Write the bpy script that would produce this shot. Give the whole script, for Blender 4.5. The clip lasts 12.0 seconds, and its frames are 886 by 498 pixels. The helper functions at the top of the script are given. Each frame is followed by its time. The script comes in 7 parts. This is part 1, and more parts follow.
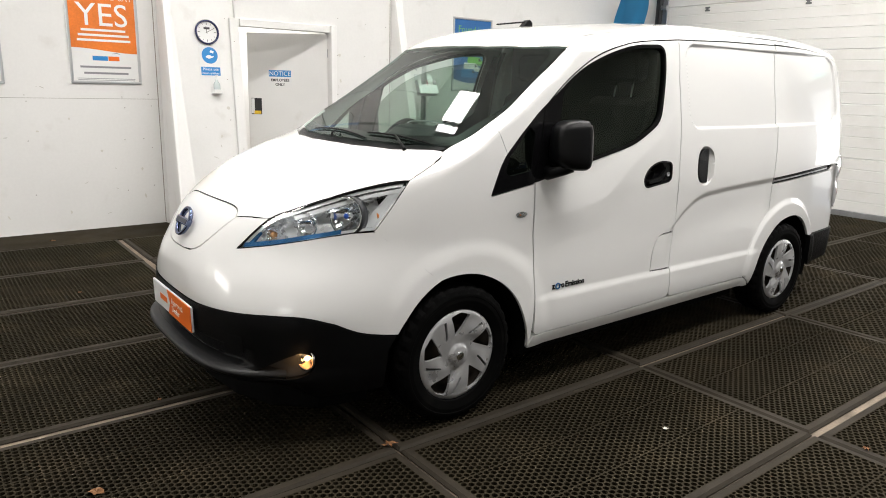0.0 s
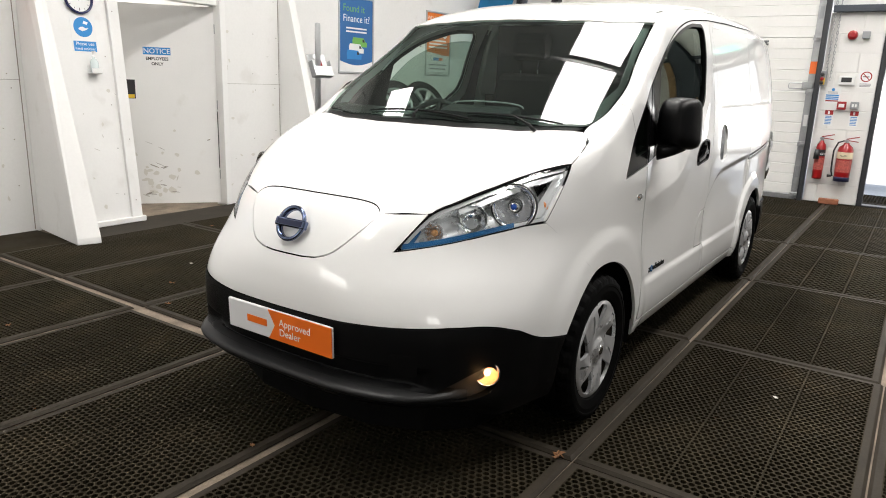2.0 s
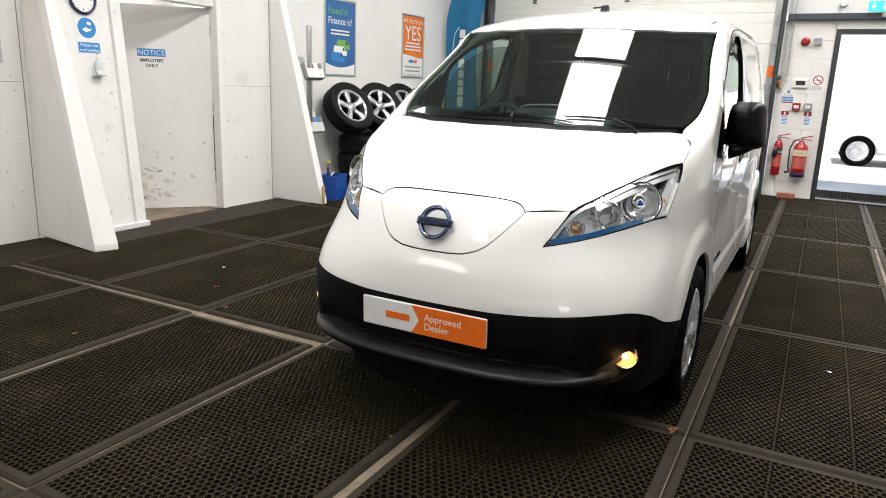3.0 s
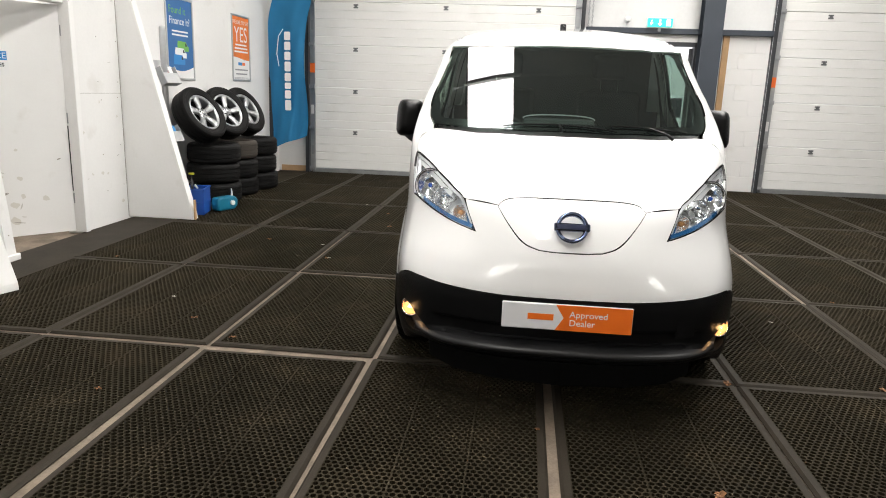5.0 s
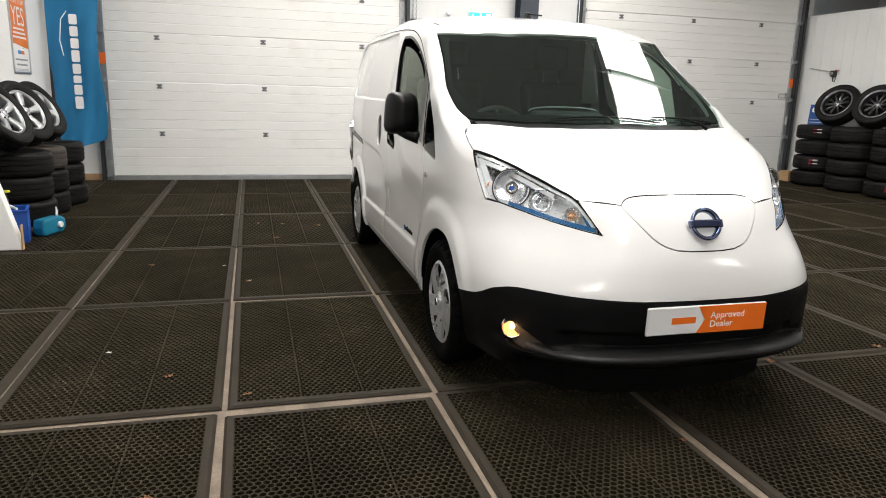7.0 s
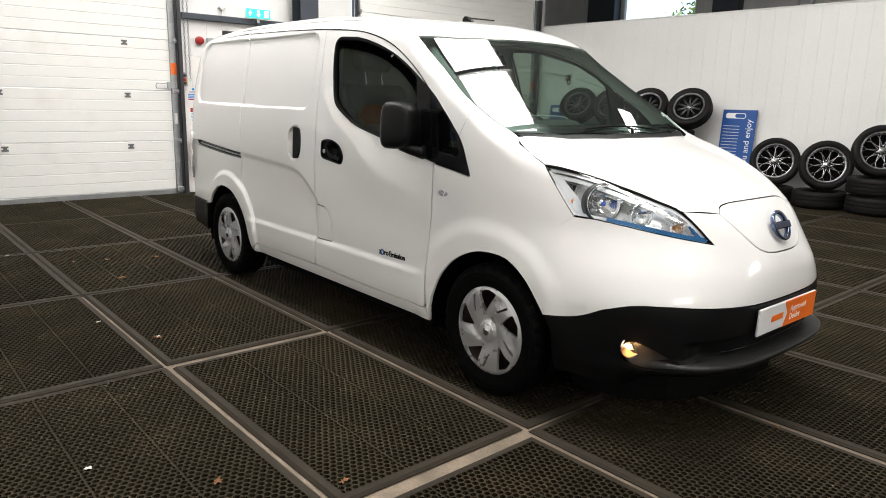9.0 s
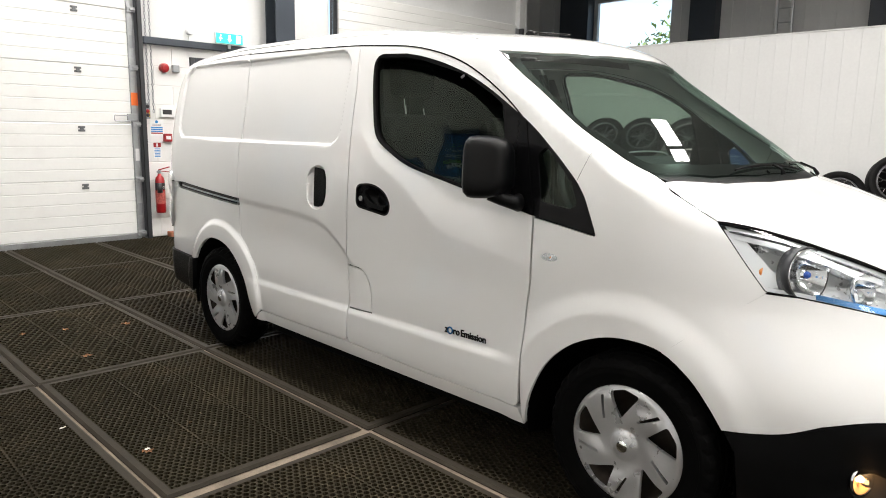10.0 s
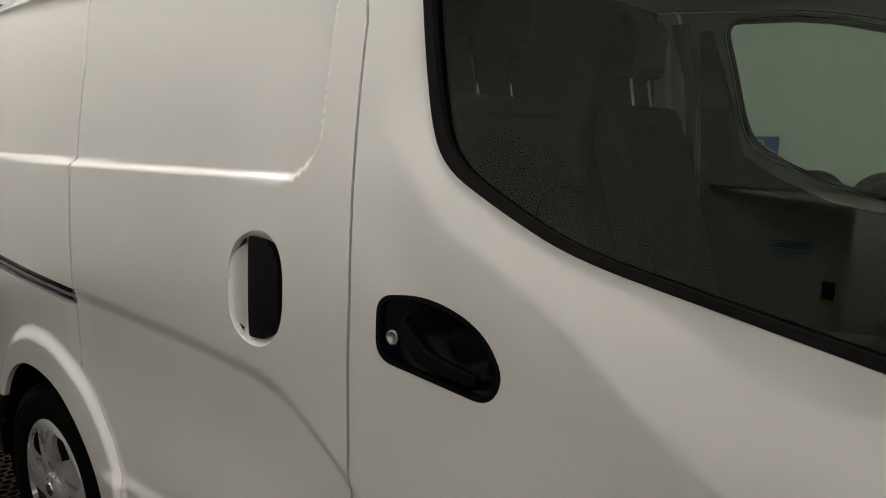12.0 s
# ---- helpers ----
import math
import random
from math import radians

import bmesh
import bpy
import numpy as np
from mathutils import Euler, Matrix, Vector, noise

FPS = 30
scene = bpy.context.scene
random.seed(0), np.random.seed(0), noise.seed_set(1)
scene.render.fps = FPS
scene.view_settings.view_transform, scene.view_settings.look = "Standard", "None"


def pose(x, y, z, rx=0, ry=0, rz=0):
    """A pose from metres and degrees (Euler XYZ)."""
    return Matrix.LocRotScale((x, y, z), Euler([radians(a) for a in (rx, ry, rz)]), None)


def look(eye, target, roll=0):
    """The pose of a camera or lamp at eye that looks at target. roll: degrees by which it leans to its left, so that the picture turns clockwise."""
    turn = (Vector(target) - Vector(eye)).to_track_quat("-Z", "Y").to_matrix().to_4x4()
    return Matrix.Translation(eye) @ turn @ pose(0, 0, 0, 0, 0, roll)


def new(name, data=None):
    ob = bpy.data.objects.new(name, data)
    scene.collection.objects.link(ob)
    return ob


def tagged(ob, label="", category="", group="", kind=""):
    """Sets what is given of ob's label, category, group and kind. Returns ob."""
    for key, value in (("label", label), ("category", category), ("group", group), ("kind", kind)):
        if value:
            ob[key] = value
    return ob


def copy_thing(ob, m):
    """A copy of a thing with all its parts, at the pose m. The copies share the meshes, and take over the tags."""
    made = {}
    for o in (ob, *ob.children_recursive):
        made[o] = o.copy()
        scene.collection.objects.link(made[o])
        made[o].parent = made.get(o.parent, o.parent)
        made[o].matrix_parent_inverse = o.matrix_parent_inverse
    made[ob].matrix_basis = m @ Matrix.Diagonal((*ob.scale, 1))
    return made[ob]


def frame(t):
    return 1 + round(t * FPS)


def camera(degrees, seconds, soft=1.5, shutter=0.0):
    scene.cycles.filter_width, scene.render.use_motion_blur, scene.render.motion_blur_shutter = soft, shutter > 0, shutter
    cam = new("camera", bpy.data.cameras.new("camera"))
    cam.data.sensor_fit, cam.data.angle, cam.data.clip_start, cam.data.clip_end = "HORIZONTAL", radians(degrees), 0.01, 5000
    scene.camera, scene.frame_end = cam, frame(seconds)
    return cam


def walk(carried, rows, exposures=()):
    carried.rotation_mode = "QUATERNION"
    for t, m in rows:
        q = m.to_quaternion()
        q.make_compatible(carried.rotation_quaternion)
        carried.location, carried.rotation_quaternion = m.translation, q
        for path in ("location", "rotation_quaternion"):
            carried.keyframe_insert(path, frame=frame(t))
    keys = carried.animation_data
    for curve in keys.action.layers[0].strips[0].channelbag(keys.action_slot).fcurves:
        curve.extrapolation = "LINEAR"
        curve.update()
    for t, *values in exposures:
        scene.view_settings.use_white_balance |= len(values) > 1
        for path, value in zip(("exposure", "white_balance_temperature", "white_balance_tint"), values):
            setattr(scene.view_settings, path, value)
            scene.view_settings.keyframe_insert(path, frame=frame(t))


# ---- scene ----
cam = camera(65.2, 12.0, soft=1.0)
PATH = [
    (0, (-1.768, -2.979, 1.425), (-0.578, -1.438, 0.966), 1.6),
    (0.5, (-1.893, -2.866, 1.414), (-0.677, -1.348, 0.949), 1.4),
    (1, (-2.053, -2.506, 1.362), (-0.727, -1.087, 0.884), 1.6),
    (1.5, (-2.276, -2.126, 1.332), (-0.732, -0.947, 0.858), 1.9),
    (2, (-2.523, -1.765, 1.337), (-0.917, -0.672, 0.861), 2.0),
    (2.5, (-2.761, -1.452, 1.335), (-1.101, -0.443, 0.862), 2.1),
    (2.7, (-2.877, -1.352, 1.327), (-1.198, -0.373, 0.856), 2.1),
    (4.3, (-3.607, -0.332, 1.36), (-1.706, 0.1, 0.911), 2.1),
    (4.5, (-3.638, -0.178, 1.356), (-1.724, 0.193, 0.907), 2.0),
    (5, (-3.659, 0.22, 1.356), (-1.721, 0.429, 0.909), 2.0),
    (5.5, (-3.602, 0.578, 1.351), (-1.652, 0.541, 0.907), 1.9),
    (5.8, (-3.526, 0.793, 1.336), (-1.586, 0.581, 0.897), 1.8),
    (6, (-3.459, 0.903, 1.331), (-1.527, 0.64, 0.886), 1.7),
    (6.5, (-3.275, 1.284, 1.31), (-1.358, 0.928, 0.864), 1.6),
    (7, (-3.132, 1.673, 1.296), (-1.252, 1.151, 0.857), 1.6),
    (7.2, (-3.078, 1.832, 1.318), (-1.229, 1.213, 0.87), 1.3),
    (8.8, (-2.28, 2.857, 1.318), (-0.764, 1.622, 0.897), 1.2),
    (9, (-2.093, 2.917, 1.303), (-0.618, 1.633, 0.885), 1.4),
    (9.5, (-1.608, 2.927, 1.291), (-0.161, 1.615, 0.865), 1.0),
    (10, (-1.08, 2.753, 1.301), (0.314, 1.357, 0.971), 1.0),
    (10.5, (-0.585, 2.536, 1.3), (0.762, 1.095, 0.971), 0.8),
    (11, (-0.135, 2.218, 1.312), (1.171, 0.741, 0.975), 0.7),
    (11.5, (0.341, 1.923, 1.31), (1.628, 0.43, 0.974), 0.4),
    (12, (0.686, 1.562, 1.315), (1.923, 0.027, 0.984), 0.1),
]
# seconds, stops, kelvin, tint
EXPOSURE = [(0, 0.66, 6500, 10), (1.0, 0.63, 6500, 10), (2.5, 0.65, 6500, 10), (5, 0.74, 6500, 10), (8.8, 0.84, 6500, 10), (10.0, 0.94, 6500, 10), (10.6, 0.96, 6500, 10), (11.0, 0.75, 6600, 10), (11.5, 0.22, 6750, 10), (12.0, 0.10, 6850, 10)]
walk(cam, [(t, look(eye, target, roll)) for t, eye, target, roll in PATH], EXPOSURE)

# ---- light ----
world = bpy.data.worlds.new("world")
scene.world = world
world.use_nodes = True
wn = world.node_tree.nodes
sky = wn.new("ShaderNodeTexSky")
sky.sky_type = "NISHITA"
sky.sun_disc = False
sky.sun_elevation, sky.sun_rotation = radians(42), radians(-26)
wn["Background"].inputs["Strength"].default_value = 0.15
world.node_tree.links.new(sky.outputs[0], wn["Background"].inputs["Color"])
sun = new("sun", bpy.data.lights.new("sun", "SUN"))
sun.data.energy, sun.data.angle, sun.data.color = 5.0, radians(1), (1.0, 0.96, 0.9)
sun.matrix_world = look((-12, 25, 25), (0, 0, 0))


def area(name, x, y, z, sx, sy, power, color=(1, 1, 1), rx=0, ry=0, rz=0):
    lamp = new(name, bpy.data.lights.new(name, "AREA"))
    lamp.data.shape, lamp.data.size, lamp.data.size_y = "RECTANGLE", sx, sy
    lamp.data.energy, lamp.data.color = power, color
    lamp.matrix_world = pose(x, y, z, rx, ry, rz)
    return lamp


CEIL = 5.0
# daylight through the roof lights
# middle across the bay, width, and the stretches along it
ROOFLIGHTS = [(-5.85, 0.5, [(0.2, 1.1)]), (-2.65, 0.85, [(-1.0, 6.9)]), (0.79, 0.62, [(-5.5, 6.9)]), (3.45, 0.45, [(0.3, 1.15)])]
for yc, wide, runs in ROOFLIGHTS:
    for xa, xb in runs:
        area("rooflight_daylight", (xa + xb) / 2, yc, CEIL + 0.02, xb - xa, wide, 45.0 * wide * (xb - xa), (1.0, 0.968, 0.93))
# daylight in the two high windows of the end wall
END_WINDOWS = [(3.0, 2.2), (-6.4, 2.0)]
for yc, wide in END_WINDOWS:
    area("window_daylight", -7.56, yc, 2.6, 1.3, wide, 45, (1.0, 0.965, 0.915), 0, -90, 0)
# the lit room behind the employees door
area("next_room_light", 1.9, 5.3, 2.45, 1.2, 0.3, 22, (1.0, 0.97, 0.92))
# daylight in the open doorway
area("doorway_daylight", 7.75, -1.72, 1.08, 0.9, 2.0, 25, (1.0, 0.98, 0.95), 0, 90, 0)

# ---- materials ----
def material(name, color, rough=0.5, metal=0.0, coat=0.0, spec=0.5, vary=0.0, scale=3.0, fine=60.0, bump=0.0, bump_scale=120.0, dirt=None, dirt_amount=0.0, dirt_scale=1.2, island=False, rough_vary=0.0):
    """A surface with variation at two scales, fine relief and, where given, dirt in patches."""
    m = bpy.data.materials.new(name)
    m.use_nodes = True
    nt = m.node_tree
    b = nt.nodes["Principled BSDF"]
    b.inputs["Roughness"].default_value, b.inputs["Metallic"].default_value = rough, metal
    b.inputs["Coat Weight"].default_value, b.inputs["Coat Roughness"].default_value = coat, 0.04
    b.inputs["Specular IOR Level"].default_value = spec
    b.inputs["Base Color"].default_value = (*color, 1)
    coord = nt.nodes.new("ShaderNodeTexCoord")
    pos = coord.outputs["Object"]

    def noise_tex(s, detail=6.0):
        n = nt.nodes.new("ShaderNodeTexNoise")
        n.inputs["Scale"].default_value, n.inputs["Detail"].default_value = s, detail
        nt.links.new(pos, n.inputs["Vector"])
        return n.outputs[0]

    def mix(fac, a, c, blend="MIX"):
        x = nt.nodes.new("ShaderNodeMix")
        x.data_type, x.blend_type = "RGBA", blend
        for sock, value in ((x.inputs[0], fac), (x.inputs[6], a), (x.inputs[7], c)):
            if isinstance(value, bpy.types.NodeSocket):
                nt.links.new(value, sock)
            elif isinstance(value, tuple):
                sock.default_value = (*value, 1)
            else:
                sock.default_value = value
        return x.outputs[2]

    def ramp(sock, lo, hi, to_lo=0.0, to_hi=1.0):
        r = nt.nodes.new("ShaderNodeMapRange")
        r.inputs["From Min"].default_value, r.inputs["From Max"].default_value = lo, hi
        r.inputs["To Min"].default_value, r.inputs["To Max"].default_value = to_lo, to_hi
        nt.links.new(sock, r.inputs["Value"])
        return r.outputs[0]

    out = None
    if vary:
        dark, light = tuple(c * (1 - vary) for c in color), tuple(min(1, c * (1 + vary * 0.7)) for c in color)
        out = mix(ramp(noise_tex(scale), 0.3, 0.7), dark, light)
        grain = ramp(noise_tex(fine, 3), 0.3, 0.7, 1 - vary * 0.8, 1.0)
        out = mix(1.0, out, grain, "MULTIPLY")
    if island:
        info = nt.nodes.new("ShaderNodeObjectInfo")
        k = ramp(info.outputs["Random"], 0, 1, 0.8, 1.1)
        out = mix(1.0, out if out else color, k, "MULTIPLY")
    if dirt:
        fac = ramp(noise_tex(dirt_scale, 8), 0.62 - dirt_amount * 0.3, 0.75, 0.0, min(1, 0.25 + dirt_amount))
        out = mix(fac, out if out else color, dirt)
    if out:
        nt.links.new(out, b.inputs["Base Color"])
    if rough_vary:
        nt.links.new(ramp(noise_tex(scale * 2.3), 0.3, 0.7, rough - rough_vary, rough + rough_vary), b.inputs["Roughness"])
    if bump:
        bn = nt.nodes.new("ShaderNodeBump")
        bn.inputs["Strength"].default_value, bn.inputs["Distance"].default_value = bump, 0.002
        nt.links.new(noise_tex(bump_scale, 4), bn.inputs["Height"])
        nt.links.new(bn.outputs[0], b.inputs["Normal"])
    return m


def glass(name, tint=(0.75, 0.85, 0.8), rough=0.0, film=0.0, gloss=0.065, shine=(0.8, 0.8, 0.8)):
    m = bpy.data.materials.new(name)
    m.use_nodes = True
    nt = m.node_tree
    nt.nodes.remove(nt.nodes["Principled BSDF"])
    tr, gl, lw, pw, fr, mx = (nt.nodes.new("ShaderNode" + k) for k in ("BsdfTransparent", "BsdfGlossy", "LayerWeight", "Math", "Math", "MixShader"))
    tr.inputs[0].default_value = (*tint, 1)
    gl.inputs["Roughness"].default_value, gl.inputs["Color"].default_value = rough, (*shine, 1)
    # gloss by angle: both faces of a thin pane
    pw.operation, fr.operation = "POWER", "MULTIPLY_ADD"
    pw.inputs[1].default_value, fr.inputs[1].default_value, fr.inputs[2].default_value = 5.0, 0.93, gloss
    nt.links.new(lw.outputs["Facing"], pw.inputs[0])
    nt.links.new(pw.outputs[0], fr.inputs[0])
    nt.links.new(fr.outputs[0], mx.inputs[0])
    nt.links.new(tr.outputs[0], mx.inputs[1])
    nt.links.new(gl.outputs[0], mx.inputs[2])
    out = mx.outputs[0]
    if film:
        # a thin even pale green film, a painted veil that lifts the darks behind
        df, m2 = nt.nodes.new("ShaderNodeBsdfDiffuse"), nt.nodes.new("ShaderNodeMixShader")
        df.inputs[0].default_value = (0.55, 0.66, 0.60, 1)
        m2.inputs[0].default_value = film
        nt.links.new(out, m2.inputs[1])
        nt.links.new(df.outputs[0], m2.inputs[2])
        out = m2.outputs[0]
    nt.links.new(out, nt.nodes["Material Output"].inputs[0])
    return m


def glow(name, color, strength):
    m = material(name, color, 0.4)
    b = m.node_tree.nodes["Principled BSDF"]
    b.inputs["Emission Color"].default_value = (*color, 1)
    b.inputs["Emission Strength"].default_value = strength
    return m


PAINT = material("van_white_paint", (0.80, 0.80, 0.79), 0.32, coat=1.0, vary=0.012, scale=1.5, fine=300)
WALL = material("white_emulsion", (0.78, 0.775, 0.76), 0.75, vary=0.035, scale=1.1, fine=40, bump=0.25, bump_scale=90, dirt=(0.50, 0.47, 0.42), dirt_amount=0.05, dirt_scale=3.6)
BOARD = material("painted_board", (0.80, 0.795, 0.78), 0.6, vary=0.03, scale=2.0, fine=50, bump=0.12, bump_scale=60, dirt=(0.50, 0.47, 0.42), dirt_amount=0.05, dirt_scale=4.4)
DOOR_STEEL = material("door_panel_white", (0.76, 0.755, 0.73), 0.5, vary=0.03, scale=0.9, fine=30, bump=0.12, bump_scale=220, dirt=(0.58, 0.56, 0.52), dirt_amount=0.04, dirt_scale=1.5)
CLADDING = material("grey_white_cladding", (0.70, 0.70, 0.69), 0.45, vary=0.05, scale=0.8, fine=25, dirt=(0.52, 0.51, 0.49), dirt_amount=0.12, dirt_scale=0.9)
BLOCKPAINT = material("painted_blockwork", (0.76, 0.75, 0.73), 0.7, vary=0.04, scale=2.0, fine=70, bump=0.5, bump_scale=70, dirt=(0.5, 0.46, 0.4), dirt_amount=0.05, dirt_scale=2.0)
STEEL_BLUE = material("blue_grey_steel", (0.045, 0.055, 0.07), 0.45, vary=0.12, scale=2, fine=60)
DARKFRAME = material("dark_grey_frame", (0.03, 0.032, 0.036), 0.4, vary=0.1)
GALV = material("galvanised_steel", (0.42, 0.43, 0.44), 0.42, 0.85, vary=0.12, scale=8, fine=80, rough_vary=0.1)
CONCRETE = material("dusty_concrete", (0.235, 0.185, 0.138), 0.75, spec=0.4, vary=0.3, scale=5, fine=90, bump=0.6, bump_scale=150, dirt=(0.06, 0.048, 0.035), dirt_amount=0.34, dirt_scale=6)
RUBBER = material("black_tyre_rubber", (0.0027, 0.0027, 0.0027), 0.7, spec=0.04, vary=0.2, scale=12, fine=160, bump=0.2, bump_scale=200, dirt=(0.011, 0.010, 0.009), dirt_amount=0.05, dirt_scale=9)
TRIM = material("black_textured_plastic", (0.0036, 0.0037, 0.0040), 0.36, spec=0.11, vary=0.1, scale=6, fine=200, bump=0.35, bump_scale=700)
GLOSSBLACK = material("gloss_black", (0.004, 0.004, 0.0045), 0.15, spec=0.12)
SEAM = material("dark_seam", (0.003, 0.003, 0.003), 0.8, spec=0.06)
TIMBER = material("bare_timber", (0.48, 0.30, 0.15), 0.65, vary=0.18, scale=6, fine=90, bump=0.2)
CEILING = material("dark_roof_sheet", (0.5, 0.505, 0.49), 0.6, vary=0.08)


# ---- building tools ----
def part(name, bm, mat, parent=None, label="", smooth=False, m=None):
    """Links a bmesh as one mesh object, under a thing or a part of it."""
    me = bpy.data.meshes.new(name)
    bm.to_mesh(me)
    bm.free()
    for one in mat if isinstance(mat, (list, tuple)) else [mat]:
        me.materials.append(one)
    if smooth:
        me.polygons.foreach_set("use_smooth", [True] * len(me.polygons))
    ob = new(name, me)
    ob.parent = parent
    if m is not None:
        ob.matrix_basis = m
    if label:
        ob["label"] = label
    return ob


def thing(name, label, category, m=None, group="", kind=""):
    ob = new(name)
    ob.empty_display_size = 0.1
    if m is not None:
        ob.matrix_basis = m
    return tagged(ob, label, category, group, kind)


def bevelled(bm, r, seg=2):
    if r > 0:
        edges = [e for e in bm.edges if len(e.link_faces) == 2 and e.calc_face_angle(0) > 0.6]
        bmesh.ops.bevel(bm, geom=edges, offset=r, segments=seg, affect="EDGES", profile=0.5, clamp_overlap=True)
    return bm


def box(x0, y0, z0, x1, y1, z1, r=0.0, seg=1):
    bm = bmesh.new()
    bmesh.ops.create_cube(bm, size=1, matrix=Matrix.LocRotScale(((x0 + x1) / 2, (y0 + y1) / 2, (z0 + z1) / 2), None, (abs(x1 - x0), abs(y1 - y0), abs(z1 - z0))))
    return bevelled(bm, r, seg)


def prism(points, axis, a, b, r=0.0):
    """A polygon in the two other axes, run along axis from a to b."""
    bm = bmesh.new()
    put = {"x": lambda p, d: (d, p[0], p[1]), "y": lambda p, d: (p[0], d, p[1]), "z": lambda p, d: (p[0], p[1], d)}[axis]
    lo, hi = [bm.verts.new(put(p, a)) for p in points], [bm.verts.new(put(p, b)) for p in points]
    n = len(points)
    bm.faces.new(lo), bm.faces.new(hi[::-1])
    for i in range(n):
        bm.faces.new((lo[i], lo[(i + 1) % n], hi[(i + 1) % n], hi[i]))
    bmesh.ops.recalc_face_normals(bm, faces=bm.faces)
    return bevelled(bm, r)


def lathe(profile, n=48, closed=False, m=None, arc=None):
    """Rings of (radius, height) about the z axis."""
    bm = bmesh.new()
    turn = [2 * math.pi * i / n for i in range(n)]
    rings = [[bm.verts.new((r * math.cos(a), r * math.sin(a), h)) for a in turn] for r, h in profile]
    pairs = list(zip(rings, rings[1:])) + ([(rings[-1], rings[0])] if closed else [])
    for p, q in pairs:
        for i in range(n):
            j = (i + 1) % n
            bm.faces.new((p[i], p[j], q[j], q[i]))
    if not closed:
        if profile[0][0] > 1e-6:
            bm.faces.new(rings[0][::-1])
        if profile[-1][0] > 1e-6:
            bm.faces.new(rings[-1])
        bmesh.ops.remove_doubles(bm, verts=bm.verts, dist=1e-6)
    bmesh.ops.recalc_face_normals(bm, faces=bm.faces)
    if m is not None:
        bm.transform(m)
    return bm


def tube(points, r, n=10, closed=False):
    """A round bar along points."""
    bm = bmesh.new()
    pts = [Vector(p) for p in points]
    rings, up = [], None
    for i, p in enumerate(pts):
        a = pts[i - 1] if i or closed else p
        c = pts[(i + 1) % len(pts)] if i < len(pts) - 1 or closed else p
        d = (c - a).normalized()
        side = d.cross(Vector((0, 0, 1)) if abs(d.z) < 0.95 else Vector((1, 0, 0))).normalized() if up is None else (up - d * up.dot(d)).normalized()
        up = side
        over = d.cross(side)
        rad = r[i] if isinstance(r, (list, tuple)) else r
        rings.append([bm.verts.new(p + rad * (math.cos(t) * side + math.sin(t) * over)) for t in (2 * math.pi * k / n for k in range(n))])
    for p, q in list(zip(rings, rings[1:])) + ([(rings[-1], rings[0])] if closed else []):
        for k in range(n):
            bm.faces.new((p[k], p[(k + 1) % n], q[(k + 1) % n], q[k]))
    if not closed:
        bm.faces.new(rings[0][::-1]), bm.faces.new(rings[-1])
    bmesh.ops.recalc_face_normals(bm, faces=bm.faces)
    return bm


def merged(*bms):
    """Several bmeshes as one."""
    out = bmesh.new()
    for b in bms:
        me = bpy.data.meshes.new("merge")
        b.to_mesh(me)
        b.free()
        out.from_mesh(me)
        bpy.data.meshes.remove(me)
    return out


def moved(bm, m):
    bm.transform(m)
    return bm


def rounded(points, step=0.02):
    """A closed outline from corners (a, b) or (a, b, radius), its corners rounded off, sampled at about step."""
    n, out = len(points), []
    ps = [np.array(p[:2], float) for p in points]
    for i in range(n):
        p, a, c = ps[i], ps[i - 1], ps[(i + 1) % n]
        r = points[i][2] if len(points[i]) > 2 else 0
        if r:
            d0, d1 = a - p, c - p
            l0, l1 = np.linalg.norm(d0), np.linalg.norm(d1)
            s, e = p + d0 / l0 * min(r, l0 * 0.49), p + d1 / l1 * min(r, l1 * 0.49)
            k = max(3, int(np.linalg.norm(s - p) * 1.6 / step))
            out += [(1 - t) ** 2 * s + 2 * t * (1 - t) * p + t * t * e for t in np.linspace(0, 1, k + 1)]
        else:
            out.append(p)
    dense = []
    for i, p in enumerate(out):
        q = out[(i + 1) % len(out)]
        k = max(1, int(np.linalg.norm(q - p) / step))
        dense += [p + (q - p) * j / k for j in range(k)]
    return [d for i, d in enumerate(dense) if np.linalg.norm(d - dense[i - 1]) > 1e-5]

# ---- the building ----
WALL_L, BACK, WALL_R, FRONT = 4.13, 7.28, -7.6, -7.5


def structure(name, bm, mat, label, parent=None):
    return tagged(part(name, bm, mat, parent), label, name.split("_")[0], kind="structure")


structure("floor", box(FRONT - 0.3, -13, -0.25, BACK + 0.3, 6.2, -0.018), CONCRETE, "dusty concrete floor slab under the rubber mats")
structure("floor_beyond", box(BACK + 0.3, -13, -0.25, 11.2, -7.5, -0.018), CONCRETE, "concrete floor beyond the partition")
structure("ground", box(BACK + 0.3, -60, -0.3, 90, 60, -0.016), material("pale_tarmac", (0.60, 0.60, 0.585), 0.8, vary=0.2, scale=1, fine=40), "pale tarmac yard outside the open doorway")
wall_left = structure("wall_left", box(FRONT, 4.25, -0.02, 0.28, 4.37, CEIL), WALL, "white painted boarded side wall with scuffs")
structure("wall_left_panel", prism([(3.985, -0.01), (4.251, 2.95), (4.251, CEIL), (4.33, CEIL), (4.33, -0.01)], "x", 0.33, 0.99, 0.003), BOARD, "white painted boxed-out wall panel beside the door")
structure("wall_left_header", box(0.99, 4.13, 1.96, 2.07, 4.24, CEIL), WALL, "white wall above the employees door")
structure("wall_left_rear", box(2.07, WALL_L, -0.02, BACK, WALL_L + 0.12, CEIL), WALL, "white painted wall carrying framed posters")
